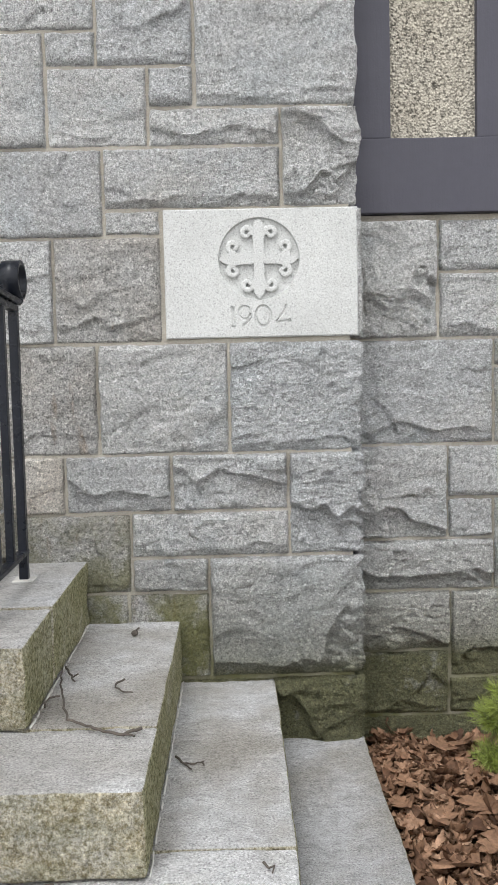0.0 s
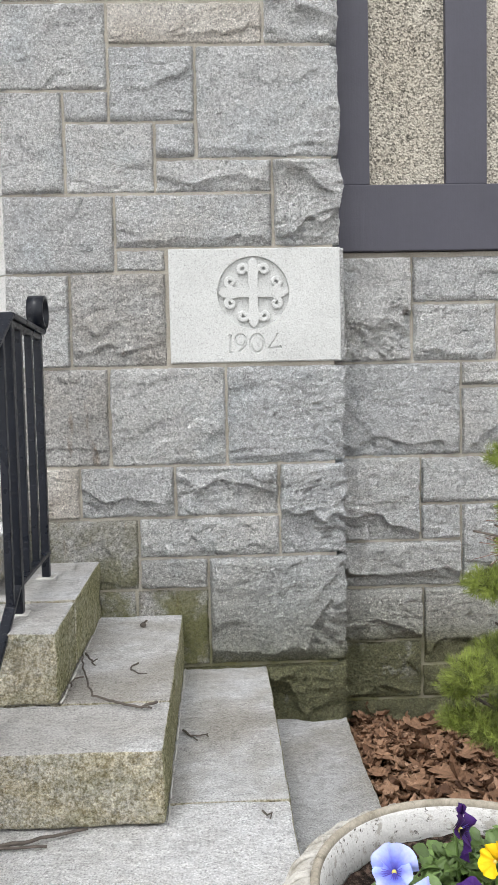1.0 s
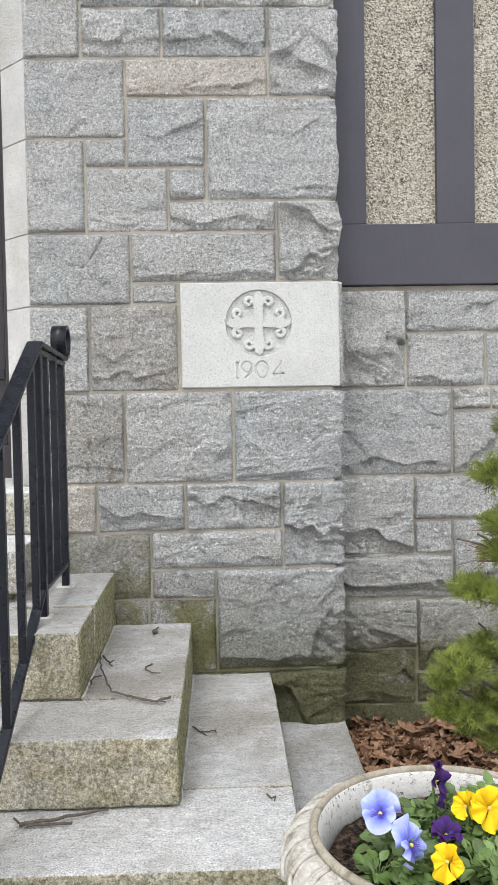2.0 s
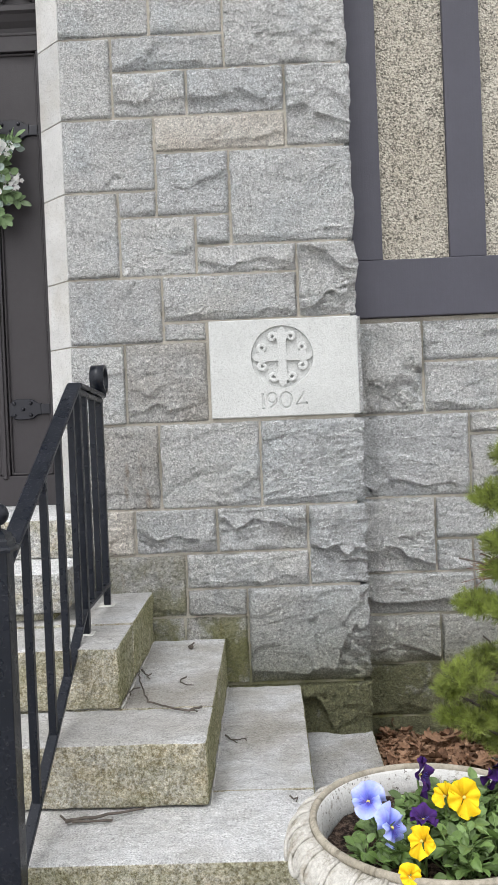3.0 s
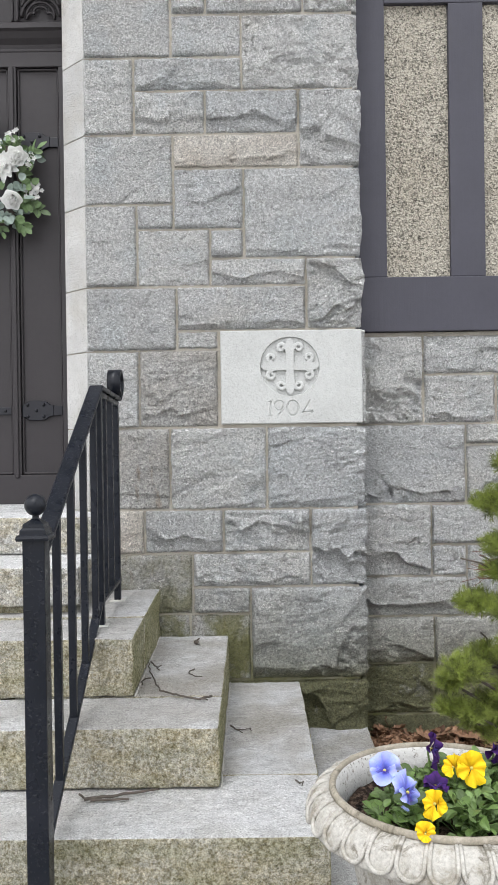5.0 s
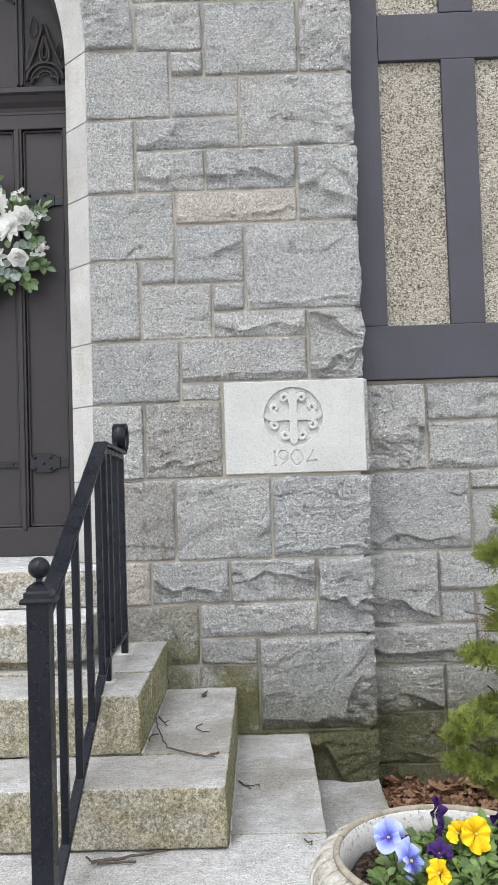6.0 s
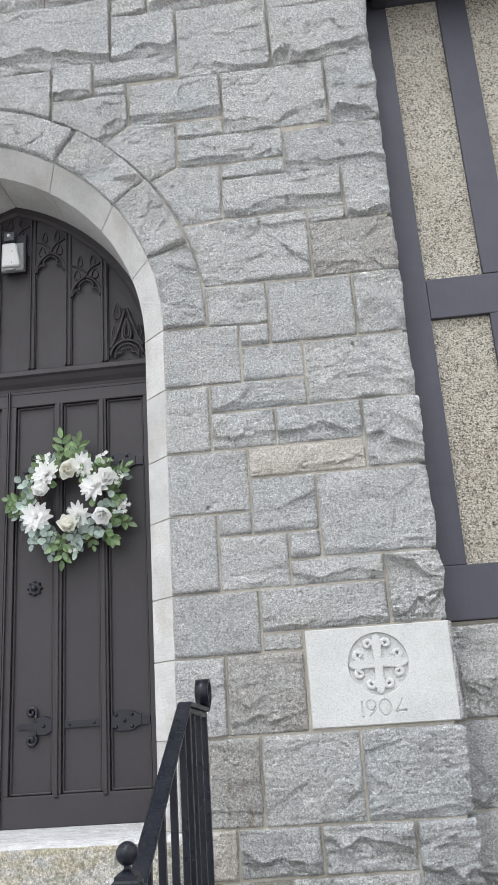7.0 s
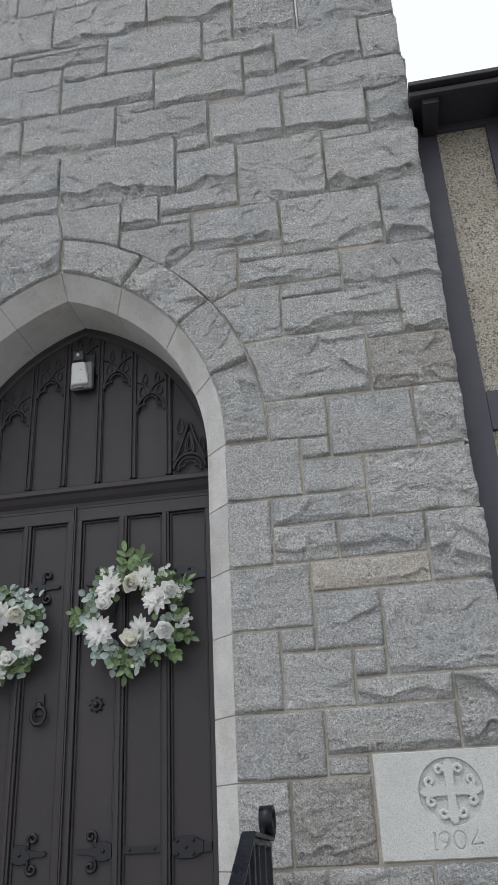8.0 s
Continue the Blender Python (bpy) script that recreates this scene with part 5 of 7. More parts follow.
def build_tympanum():
    T = thing("door_tympanum", (MID, 0.3, HEAD), "dark brown timber tympanum panel with carved gothic tracery", "door panel", kind="structure")
    rin = RADIUS - CHAMFER + 0.03
    # back board in the arch
    pts = [arch_point(rin, apex_angle(rin) * i / 14, 1) for i in range(15)]
    outline = [(MID + 0.86, HEAD + 0.02)] + pts + [(2 * MID - x, z) for x, z in pts[-2::-1]] + [(MID - 0.86, HEAD + 0.02)]
    bm = bmesh.new()
    f = [bm.verts.new((x, 0.318, z)) for x, z in outline]
    b = [bm.verts.new((x, 0.36, z)) for x, z in outline]
    bm.faces.new(f)
    bm.faces.new(b[::-1])
    for i in range(len(f)):
        j = (i + 1) % len(f)
        bm.faces.new((f[j], f[i], b[i], b[j]))
    bmesh.ops.recalc_face_normals(bm, faces=bm.faces[:])
    part("board", bm, M_DOOR, T)
    # arched frame
    for side in (1, -1):
        verts, faces = [], []
        sec = ((RADIUS - CHAMFER + 0.03, 0.285), (RADIUS - CHAMFER - 0.035, 0.285), (RADIUS - CHAMFER - 0.05, 0.298), (RADIUS - CHAMFER - 0.05, 0.32))
        for i in range(25):
            for r, y in sec:
                x, z = arch_point(r, apex_angle(r) * i / 24, side)
                verts.append((x, y, z))
        for i in range(24):
            for k in range(3):
                q = (i * 4 + k, i * 4 + k + 1, (i + 1) * 4 + k + 1, (i + 1) * 4 + k)
                faces.append(q if side == 1 else q[::-1])
        part("arched_frame", mesh_of("arched_frame", verts, faces, smooth=False), M_DOOR, T)
    # transom moulding, profile swept along x
    prof = [(0.262, HEAD), (0.248, HEAD + 0.012), (0.262, HEAD + 0.030), (0.258, HEAD + 0.050), (0.236, HEAD + 0.072), (0.220, HEAD + 0.100), (0.205, HEAD + 0.110),
            (0.205, HEAD + 0.135), (0.225, HEAD + 0.148), (0.262, HEAD + 0.160), (0.290, HEAD + 0.182), (0.325, HEAD + 0.190), (0.325, HEAD)]
    prof = [(y + 0.012, z - 0.026) for y, z in prof]
    verts = [(MID - 0.86, y, z) for y, z in prof] + [(MID + 0.86, y, z) for y, z in prof]
    n = len(prof)
    faces = [(k, (k + 1) % n, n + (k + 1) % n, n + k) for k in range(n)]
    part("transom", mesh_of("transom", verts, faces, smooth=False), M_DOOR, T)
    base = HEAD + 0.162

    def arc_z(x):
        r = RADIUS - CHAMFER - 0.05
        dx = abs(x - MID) + SHIFT
        return SPRING + math.sqrt(max(0.0, r * r - dx * dx))

    mull = (-0.525, -0.315, -0.105, 0.105, 0.315, 0.525)
    for m in mull:
        x = MID + m
        top = arc_z(x)
        mul = part("mullion", box_bm(x - 0.021, 0.306, base, x + 0.021, 0.32, top, 0.004), M_DOOR, T)
        for dx in (-0.012, 0.012):
            part("mullion_bead", box_bm(x + dx - 0.005, 0.294, base, x + dx + 0.005, 0.308, top, 0.004), M_DOOR, mul)

    def rib(pts, upper, r=0.0075):
        keep = [(x, z) for x, z in pts if z < upper(x) - 0.004]
        if len(keep) > 2:
            part("tracery", tube_mesh("tracery", [(x, 0.300, z) for x, z in keep], r, 6), M_DOOR, T)

    def bow(a, b, c, n=12):
        """A curve from a to c drawn towards b."""
        return [((1 - t) ** 2 * a[0] + 2 * t * (1 - t) * b[0] + t * t * c[0], (1 - t) ** 2 * a[1] + 2 * t * (1 - t) * b[1] + t * t * c[1]) for t in [i / n for i in range(n + 1)]]

    def drop(c, z, w, h, lean=0.0, n=20):
        """A pointed eye, broad at its foot."""
        return [(c + w * math.sin(a) * (0.60 - 0.40 * math.cos(a + math.pi)) * 1.0 + lean * (1 - math.cos(a)) * 0.5, z + h * 0.5 * (1 - math.cos(a))) for a in [2 * math.pi * i / n for i in range(n + 1)]]

    def traceried_head(x0, x1, z, upper):
        """Blind tracery: a cusped pointed head with carved eyes in the field over it."""
        c, h = (x0 + x1) / 2, (x1 - x0) / 2
        turn = math.acos(0.6 / 1.6)
        arch = lambda q: (abs(q), z + 1.6 * h * math.sqrt(max(0.0, 1 - ((abs(q) + 0.6) / 1.6) ** 2)))[1]
        n = 28
        verts, faces = [], []
        for i in range(n + 1):
            q = -1 + 2 * i / n
            x, lo = c + q * h, arch(q)
            hi = max(upper(x), lo + 0.004)
            verts += [(x, 0.305, lo), (x, 0.305, hi), (x, 0.322, lo), (x, 0.322, hi)]
        for i in range(n):
            p, q = 4 * i, 4 * i + 4
            faces += [(p, q, q + 1, p + 1), (p + 2, q + 2, q, p), (p + 1, q + 1, q + 3, p + 3)]
        part("tracery_field", mesh_of("tracery_field", verts, faces, smooth=False), M_DOOR, T)
        for g in (1, -1):
            at = lambda u, v: (c + g * u * h, z + v * h)
            rib([(c + g * h * (-0.6 + 1.6 * math.cos(turn * i / 12)), z + 1.6 * h * math.sin(turn * i / 12)) for i in range(13)], upper, 0.0085)
            rib(bow(at(0.96, -0.05), at(0.86, 0.62), at(0.40, 0.48)), upper, 0.0062)
            rib(bow(at(0.40, 0.48), at(0.66, 0.98), at(0.0, 1.22)), upper, 0.0062)
            rib(bow(at(0.0, 1.48), at(0.06, 2.15), at(0.96, 2.45)), upper, 0.0065)
            rib(drop(c + g * 0.60 * h, z + 1.28 * h, 0.30 * h, 0.80 * h), upper, 0.0042)
            rib(drop(c + g * 0.42 * h, z + 2.30 * h, 0.24 * h, 0.85 * h), upper, 0.0040)

    for a, b in zip(mull[:-1], mull[1:]):
        x0, x1 = MID + a + 0.019, MID + b - 0.019
        traceried_head(x0, x1, min(arc_z(x0), arc_z(x1)) - 0.255, arc_z)
    for s in (1, -1):
        c, h = MID + s * 0.650, 0.098
        at = lambda u, v: (c + s * u * h, base + v * h)
        for r, w in ((0.94, 0.0085), (0.70, 0.0060)):
            rib([(c + r * h * math.cos(math.pi * i / 16), base + 0.02 + 1.05 * r * h * math.sin(math.pi * i / 16)) for i in range(17)], arc_z, w)
        for g in (1, -1):
            rib(bow(at(g * 0.70, 0.05), at(g * 0.62, 0.50), at(g * 0.30, 0.34)), arc_z, 0.0060)
            rib(bow(at(g * 0.30, 0.34), at(g * 0.42, 0.66), at(0, 0.70)), arc_z, 0.0060)
            rib(bow(at(g * 0.94, 0.75), at(g * 0.55, 1.5), at(g * 0.05, 3.3), 16), arc_z, 0.0085)
            rib(drop(c + g * 0.72 * h, base + 1.35 * h, 0.22 * h, 0.9 * h), arc_z, 0.0050)
        rib(drop(c, base + 1.18 * h, 0.36 * h, 1.45 * h), arc_z, 0.0080)
        rib(drop(c, base + 1.42 * h, 0.20 * h, 0.95 * h), arc_z, 0.0045)
        rib(drop(c - s * 0.55 * h, base + 2.65 * h, 0.30 * h, 1.1 * h), arc_z, 0.0055)


build_tympanum()


# ---- lamp over the door ----
def build_lamp():
    L = thing("wall_light", (-2.075, 0.30, 3.86), "grey security light with white diffuser over the door", "lamp")
    x = -2.080
    part("back_plate", box_bm(x - 0.060, 0.276, 3.890, x + 0.074, 0.300, 4.130, 0.008), M_HINGE, L, "dark plastic plate")
    part("sensor_box", box_bm(x - 0.046, 0.240, 4.078, x + 0.014, 0.278, 4.136, 0.007), M_SENSOR, L, "dark grey sensor housing")
    part("sensor_eye", ball("sensor_eye", (x - 0.016, 0.240, 4.110), 0.011, 12), M_GLASS, L, "pale round sensor lens")
    part("clear_cover", box_bm(x - 0.062, 0.252, 3.892, x + 0.068, 0.290, 4.066, 0.012, 3), M_GREY, L, "grey plastic cover")
    bm = box_bm(x - 0.050, 0.226, 3.908, x + 0.056, 0.266, 4.056, 0.014, 3)
    for v in bm.verts:
        if v.co.z > 4.0 and v.co.x > x + 0.02:
            v.co.x -= 0.030 * (v.co.z - 4.0) / 0.056
    part("diffuser", bm, M_GLASS, L, "frosted white diffuser")
    part("latch", box_bm(x - 0.030, 0.236, 3.888, x + 0.020, 0.262, 3.902, 0.003), M_GREY, L, "grey plastic latch")
    for dz in (3.93, 4.0):
        part("screw", ball("screw", (x + 0.01, 0.226, dz), 0.0035, 8), M_SENSOR, L, "small dark screw")


build_lamp()


# ---- wreaths ----
def petal_sheet(length, width, cup, tip, n=4):
    """Verts and faces of a petal along +x, cupped upwards in z."""
    verts, faces = [], []
    for i in range(n + 1):
        t = i / n
        w = width * math.sin(math.pi * min(0.98, 0.12 + 0.80 * t) ** tip)
        for k in (-1, 0, 1):
            verts.append((length * t, k * w * 0.5, cup * t * t * length + (abs(k) * w * 0.22)))
    for i in range(n):
        for k in range(2):
            a = i * 3 + k
            faces.append((a, a + 1, a + 4, a + 3))
    return verts, faces


class Sheaf:
    """Gathers many small sheets into one mesh."""

    def __init__(self):
        self.v, self.f = [], []

    def add(self, vf, m):
        base = len(self.v)
        self.v += [tuple(m @ Vector(p)) for p in vf[0]]
        self.f += [tuple(base + i for i in f) for f in vf[1]]

    def mesh(self, name):
        return mesh_of(name, self.v, self.f)

    def bloom(self, name, heart, per):
        """One mesh whose petals, of per points each, all grow from the heart."""
        keep = [i for i in range(len(self.v)) if i % per > 2]
        to = {i: k + 1 for k, i in enumerate(keep)}
        faces = [tuple(dict.fromkeys(to.get(i, 0) for i in f)) for f in self.f]
        return mesh_of(name, [heart] + [self.v[i] for i in keep], [f for f in faces if len(f) > 2])


def facing(c, tilt=(0, 0)):
    """A frame at c whose z axis faces the viewer's side of the door (-y)."""
    return Matrix.Translation(c) @ Matrix.Rotation(radians(90 + tilt[0]), 4, "X") @ Matrix.Rotation(radians(tilt[1]), 4, "Y")


def dahlia(c, r, rng):
    s = Sheaf()
    base = facing(c, (rng.uniform(-18, 18), rng.uniform(-18, 18)))
    for ring_i, (count, lift, share) in enumerate(((12, 4, 1.0), (11, 15, 0.90), (10, 28, 0.74), (8, 45, 0.56), (6, 66, 0.40))):
        for k in range(count):
            a = 2 * math.pi * (k + 0.5 * ring_i + rng.uniform(-0.15, 0.15)) / count
            m = base @ Matrix.Rotation(a, 4, "Z") @ Matrix.Rotation(-radians(lift + rng.uniform(-8, 8)), 4, "Y")
            s.add(petal_sheet(r * share * rng.uniform(0.85, 1.12), r * 0.40, rng.uniform(-0.06, 0.16), 1.0), m)
    return s.bloom("dahlia", c, 15)


def rose(c, r, rng):
    """An open garden rose: cupped petals in rings round a closed heart."""
    s = Sheaf()
    base = facing(c, (rng.uniform(-22, 22), rng.uniform(-22, 22)))
    for ring_i, (count, lift, share, wide) in enumerate(((6, 34, 1.05, 1.20), (6, 54, 1.02, 1.10), (5, 72, 0.98, 1.0), (5, 86, 0.94, 0.90), (4, 98, 0.90, 0.75), (3, 106, 0.86, 0.6))):
        for k in range(count):
            a = 2 * math.pi * (k + 0.37 * ring_i + rng.uniform(-0.12, 0.12)) / count
            m = base @ Matrix.Rotation(a, 4, "Z") @ Matrix.Translation((0.10 * r, 0, 0)) @ Matrix.Rotation(-radians(lift + rng.uniform(-7, 7)), 4, "Y")
            s.add(petal_sheet(r * share, r * wide, rng.uniform(0.15, 0.42), 0.62, 6), m)
    return s.bloom("rose", c, 21)


def leaf_spray(c, ang, length, width, count, rng, mat, parent, label):
    """Pairs of leaves along a shoot, each leaf a part."""
    for k in range(count):
        t = k / max(1, count - 1)
        d = Vector((math.cos(ang), 0, math.sin(ang)))
        p = Vector(c) + d * length * t * 0.9
        for side in ((1, -1) if k < count - 1 else (0,)):
            a = ang + side * rng.uniform(0.6, 1.0)
            m = Matrix.Translation(p + Vector((0, rng.uniform(-0.02, 0.01), 0))) @ Matrix.Rotation(-a, 4, "Y") @ Matrix.Rotation(rng.uniform(0.6, 2.2), 4, "X")
            s = Sheaf()
            s.add(petal_sheet(length * rng.uniform(0.42, 0.62), width, 0.1, 1.0), m)
            part("leaf", s.mesh("leaf"), mat, parent, label)


def build_wreath(cx, label, spin=0.0, seed=11, cz=2.525):
    rng = random.Random(seed)
    y = 0.205
    W = thing("door_wreath", (cx, 0.25, cz - 0.28), label, "wreath", "door wreaths")
    cs, sn = math.cos(radians(spin)), math.sin(radians(spin))
    at = lambda dx, dz, dy=0.0: (cx + dx * cs - dz * sn, y + dy, cz + dx * sn + dz * cs)
    hoop = [(cx + 0.195 * math.cos(2 * math.pi * i / 40), 0.238 + 0.006 * math.sin(i * 2.1), cz + 0.195 * math.sin(2 * math.pi * i / 40)) for i in range(40)]
    part("twig_ring", tube_mesh("twig_ring", hoop, 0.024, 8, closed=True), M_BARK, W, "brown twig ring")
    for k in range(56):
        a = 2 * math.pi * k / 56 + rng.uniform(-0.06, 0.06)
        r = rng.uniform(0.15, 0.245)
        out = a + rng.uniform(-1.1, 1.1)
        sage = rng.random() < (0.75 if math.pi * 1.0 < a < math.pi * 1.8 else 0.35)
        leaf_spray(at(r * math.cos(a), r * math.sin(a), rng.uniform(-0.01, 0.03)), out, rng.uniform(0.050, 0.078), rng.uniform(0.024, 0.038), 3, rng, M_SAGE if sage else M_WLEAF, W, "grey-green leaf" if sage else "green leaf")
    for k in range(28):
        a = 2 * math.pi * (k + rng.random()) / 28
        r = rng.uniform(0.125, 0.205)
        sage = a > math.pi * 0.95
        leaf_spray(at(r * math.cos(a), r * math.sin(a), rng.uniform(-0.035, -0.005)), rng.uniform(0, 6.283), rng.uniform(0.06, 0.09), rng.uniform(0.034, 0.048), 2, rng, M_SAGE if sage else M_WLEAF, W, "grey-green leaf" if sage else "green leaf")
    for dx, dz, ln in ((-0.225, 0.02, 0.115), (-0.235, -0.02, 0.08), (-0.03, 0.215, 0.13), (0.03, 0.22, 0.10), (0.205, 0.11, 0.09), (0.21, -0.10, 0.09), (0.17, -0.17, 0.08), (-0.03, -0.215, 0.09)):
        leaf_spray(at(dx, dz), math.atan2(dz, dx), ln, 0.030, 5, rng, M_WLEAF, W, "green leaf")
    for dx, dz, r in ((-0.112, 0.142, 0.082), (-0.166, -0.078, 0.082), (0.068, 0.172, 0.072), (0.132, 0.058, 0.088), (0.050, -0.082, 0.070)):
        part("dahlia", dahlia(at(dx, dz, -0.035), r, rng), M_WHITE, W, "white silk dahlia")
    for dx, dz, r in ((-0.146, 0.050, 0.056), (-0.012, 0.160, 0.060), (0.186, 0.100, 0.060), (-0.008, -0.140, 0.062), (0.166, -0.090, 0.060)):
        part("rose", rose(at(dx, dz, -0.035), r, rng), M_CREAM if abs(dx) < 0.05 else M_WHITE, W, "creamy silk rose" if abs(dx) < 0.05 else "white silk rose")
    for dx, dz in ((-0.142, 0.232), (0.165, 0.215), (0.265, -0.03), (0.245, -0.06), (0.235, 0.10), (0.02, -0.235)):
        s = Sheaf()
        for k in range(9):
            m = Matrix.Translation(at(dx + rng.uniform(-0.03, 0.03), dz + rng.uniform(-0.03, 0.03), rng.uniform(-0.02, 0.02)))
            for q in range(5):
                s.add(petal_sheet(0.012, 0.011, 0.2, 0.8, 2), m @ Matrix.Rotation(radians(90), 4, "X") @ Matrix.Rotation(q * 1.2566, 4, "Z"))
        part("small_blossom", s.mesh("small_blossom"), M_WHITE, W, "tiny white blossoms")


build_wreath(-1.722, "round wreath of white silk flowers and green leaves on the door")
build_wreath(2 * MID + 1.722, "round wreath of white silk flowers and green leaves on the door", 140.0, 19, 2.478)


# ---- the door set deep in its reveal ----
SET_BACK, GROWN = 0.120, 1.0305


def leaf_point(x, y, z):
    """Where a point of the leaves or wreaths comes to lie in the deeper plane."""
    u = abs(x - MID)
    if u < 0.088:
        u = u * 0.0406 / 0.088
    elif u < 0.77:
        u = 1.0305 * u - 0.0501
    else:
        u = 0.7434 + (u - 0.77) * 1.45
    return (MID + (u if x > MID else -u), y + SET_BACK, 1.45 + (z - 1.45) * GROWN)


def tympanum_point(x, y, z):
    return (x, y + SET_BACK, z + 0.052 * min(1.0, max(0.0, (4.1 - z) / (4.1 - HEAD))))


def lamp_point(x, y, z):
    return (-0.47 + (x + 0.47) * GROWN, y + SET_BACK, 1.45 + (z - 1.45) * GROWN)


def move_back(root, where):
    root.location = where(*root.location)
    for ob in root.children_recursive:
        if ob.type == "MESH":
            for v in ob.data.vertices:
                v.co = where(*v.co)
        if ob.parent == root:
            ob.matrix_parent_inverse = Matrix.Translation(-Vector(root.location))


for root in [ob for ob in scene.objects if ob.parent is None and ob.type == "EMPTY"]:
    kind = root.name.split(".")[0]
    if kind in ("church_door", "door_wreath"):
        move_back(root, leaf_point)
    elif kind == "door_tympanum":
        move_back(root, tympanum_point)
    elif kind == "wall_light":
        move_back(root, lamp_point)


# ---- iron handrail ----
def build_rail():
    x = -1.035
    R = thing("handrail", (x, -0.8, 0.06), "black painted wrought iron handrail fixed on the steps", "railing")

    def bar(name, a, b, w, h, bev=0.003, label=""):
        part(name, bar_between(a, b, w, h, bev), M_IRON, R, label)

    post = part("post", box_bm(x - 0.028, -1.528, 0.062, x + 0.028, -1.472, 1.080, 0.003), M_IRON, R)
    cap = part("post_cap", lathe("post_cap", [(0.036, 0), (0.056, 0.0), (0.059, 0.006), (0.056, 0.013), (0.047, 0.016), (0.046, 0.027), (0.038, 0.032), (0.037, 0.041), (0.022, 0.049), (0.010, 0.054), (0.009, 0.068)], (x, -1.5, 1.078), 4), M_IRON, post)
    cap.data.polygons.foreach_set("use_smooth", [False] * len(cap.data.polygons))
    cap.data.transform(Matrix.Translation((x, -1.5, 0)) @ Matrix.Rotation(radians(45), 4, "Z") @ Matrix.Translation((-x, 1.5, 0)))
    part("ball_finial", ball("ball_finial", (x, -1.5, 1.166), 0.028, 24), M_IRON, post)
    top_a, knee, end = (x, -1.472, 1.042), (x, -0.645, 1.517), (x, -0.225, 1.495)
    bar("top_rail", top_a, knee, 0.050, 0.016, 0.004)
    bar("top_rail", knee, end, 0.050, 0.016, 0.004)
    bar("under_rail", (x, -1.472, 1.022), (x, -0.645, 1.497), 0.026, 0.020)
    bar("under_rail", (x, -0.645, 1.497), (x, -0.225, 1.476), 0.026, 0.020)
    # scroll end, a flat bar rolled upwards
    pts = [(-0.228, 1.495)] + [(-0.235 + 0.050 * math.sin(a) * (1 - 0.05 * a / 6) + 0.012, 1.557 - 0.050 * math.cos(a) * (1 - 0.06 * a / 6) + 0.004) for a in [i / 30 * 6.9 for i in range(31)]]
    verts, faces = [], []
    for y, z in pts:
        verts += [(x - 0.026, y, z), (x + 0.026, y, z)]
    for i in range(len(pts) - 1):
        faces.append((2 * i, 2 * i + 1, 2 * i + 3, 2 * i + 2))
    me = mesh_of("scroll_end", verts, faces)
    ob = part("scroll_end", me, M_IRON, R)
    sol = ob.modifiers.new("thickness", "SOLIDIFY")
    sol.thickness = 0.012
    sol.offset = 0
    b0, b1, b2 = (x, -1.472, 0.262), (x, -0.645, 0.748), (x, -0.225, 0.762)
    bar("bottom_rail", b0, b1, 0.030, 0.016)
    bar("bottom_rail", b1, b2, 0.030, 0.016)

    def lerp(a, b, y):
        t = (y - a[1]) / (b[1] - a[1])
        return a[2] + (b[2] - a[2]) * t

    for y in (-1.280, -1.090, -0.900, -0.715):
        bar("baluster", (x, y, lerp(b0, b1, y)), (x, y, lerp(top_a, knee, y) - 0.02), 0.022, 0.022, 0.002)
    for y in (-0.510, -0.375):
        bar("baluster", (x, y, lerp(b1, b2, y)), (x, y, lerp(knee, end, y) - 0.02), 0.022, 0.022, 0.002)
    bar("upper_post", (x, -0.630, 0.655), (x, -0.630, 1.497), 0.032, 0.032, 0.003)
    bar("upper_post", (x, -0.240, 0.672), (x, -0.240, 1.478), 0.026, 0.026, 0.003)
    for y, z in ((-0.630, 0.659), (-0.240, 0.674)):
        part("foot_collar", box_bm(x - 0.030, y - 0.028, z + 0.002, x + 0.030, y + 0.028, z + 0.009, 0.003), M_LEAD, R, "pale lead foot collar")


build_rail()


# ---- planting bed ----
def lobed_leaf(length, width, curl, rng, n=13, cup=0.12, lobes=4.0):
    """A dry oak leaf: pointed lobes, curled along and across."""
    verts, faces = [], []
    ph = rng.uniform(0, 6)
    sides = (rng.uniform(0.85, 1.1), rng.uniform(0.85, 1.1))
    cols = (-1.0, -0.55, 0.0, 0.55, 1.0)
    for i in range(n + 1):
        t = i / n
        env = math.sin(math.pi * min(1, 0.05 + 0.93 * t)) ** 0.7
        saw = (t * lobes) % 1.0
        lobe = 0.52 + 0.48 * saw ** 0.8
        bend = curl * length * (t - 0.5) ** 2 * 1.6
        for k in cols:
            w = width * 0.5 * env * (lobe if abs(k) > 0.9 else 0.9) * sides[0 if k < 0 else 1]
            w = min(w, width * 0.5 * env * lobe) if abs(k) < 0.9 else w
            verts.append((length * (t - 0.5) + abs(k) * 0.10 * length * saw, k * w, bend + k * k * width * (cup + 0.10 * math.sin(ph + 5 * t + 2 * k)) + 0.02 * length * math.sin(ph + 11 * t + 3 * k)))
    m = len(cols)
    for i in range(n):
        for k in range(m - 1):
            a = i * m + k
            faces.append((a, a + 1, a + m + 1, a + m))
    return verts, faces


def bed_height(x, y):
    return -0.035 + 0.018 * float(noise.noise(Vector((x * 3.1, y * 3.1, 0.3)))) + 0.012 * float(noise.noise(Vector((x * 11, y * 11, 1.3))))


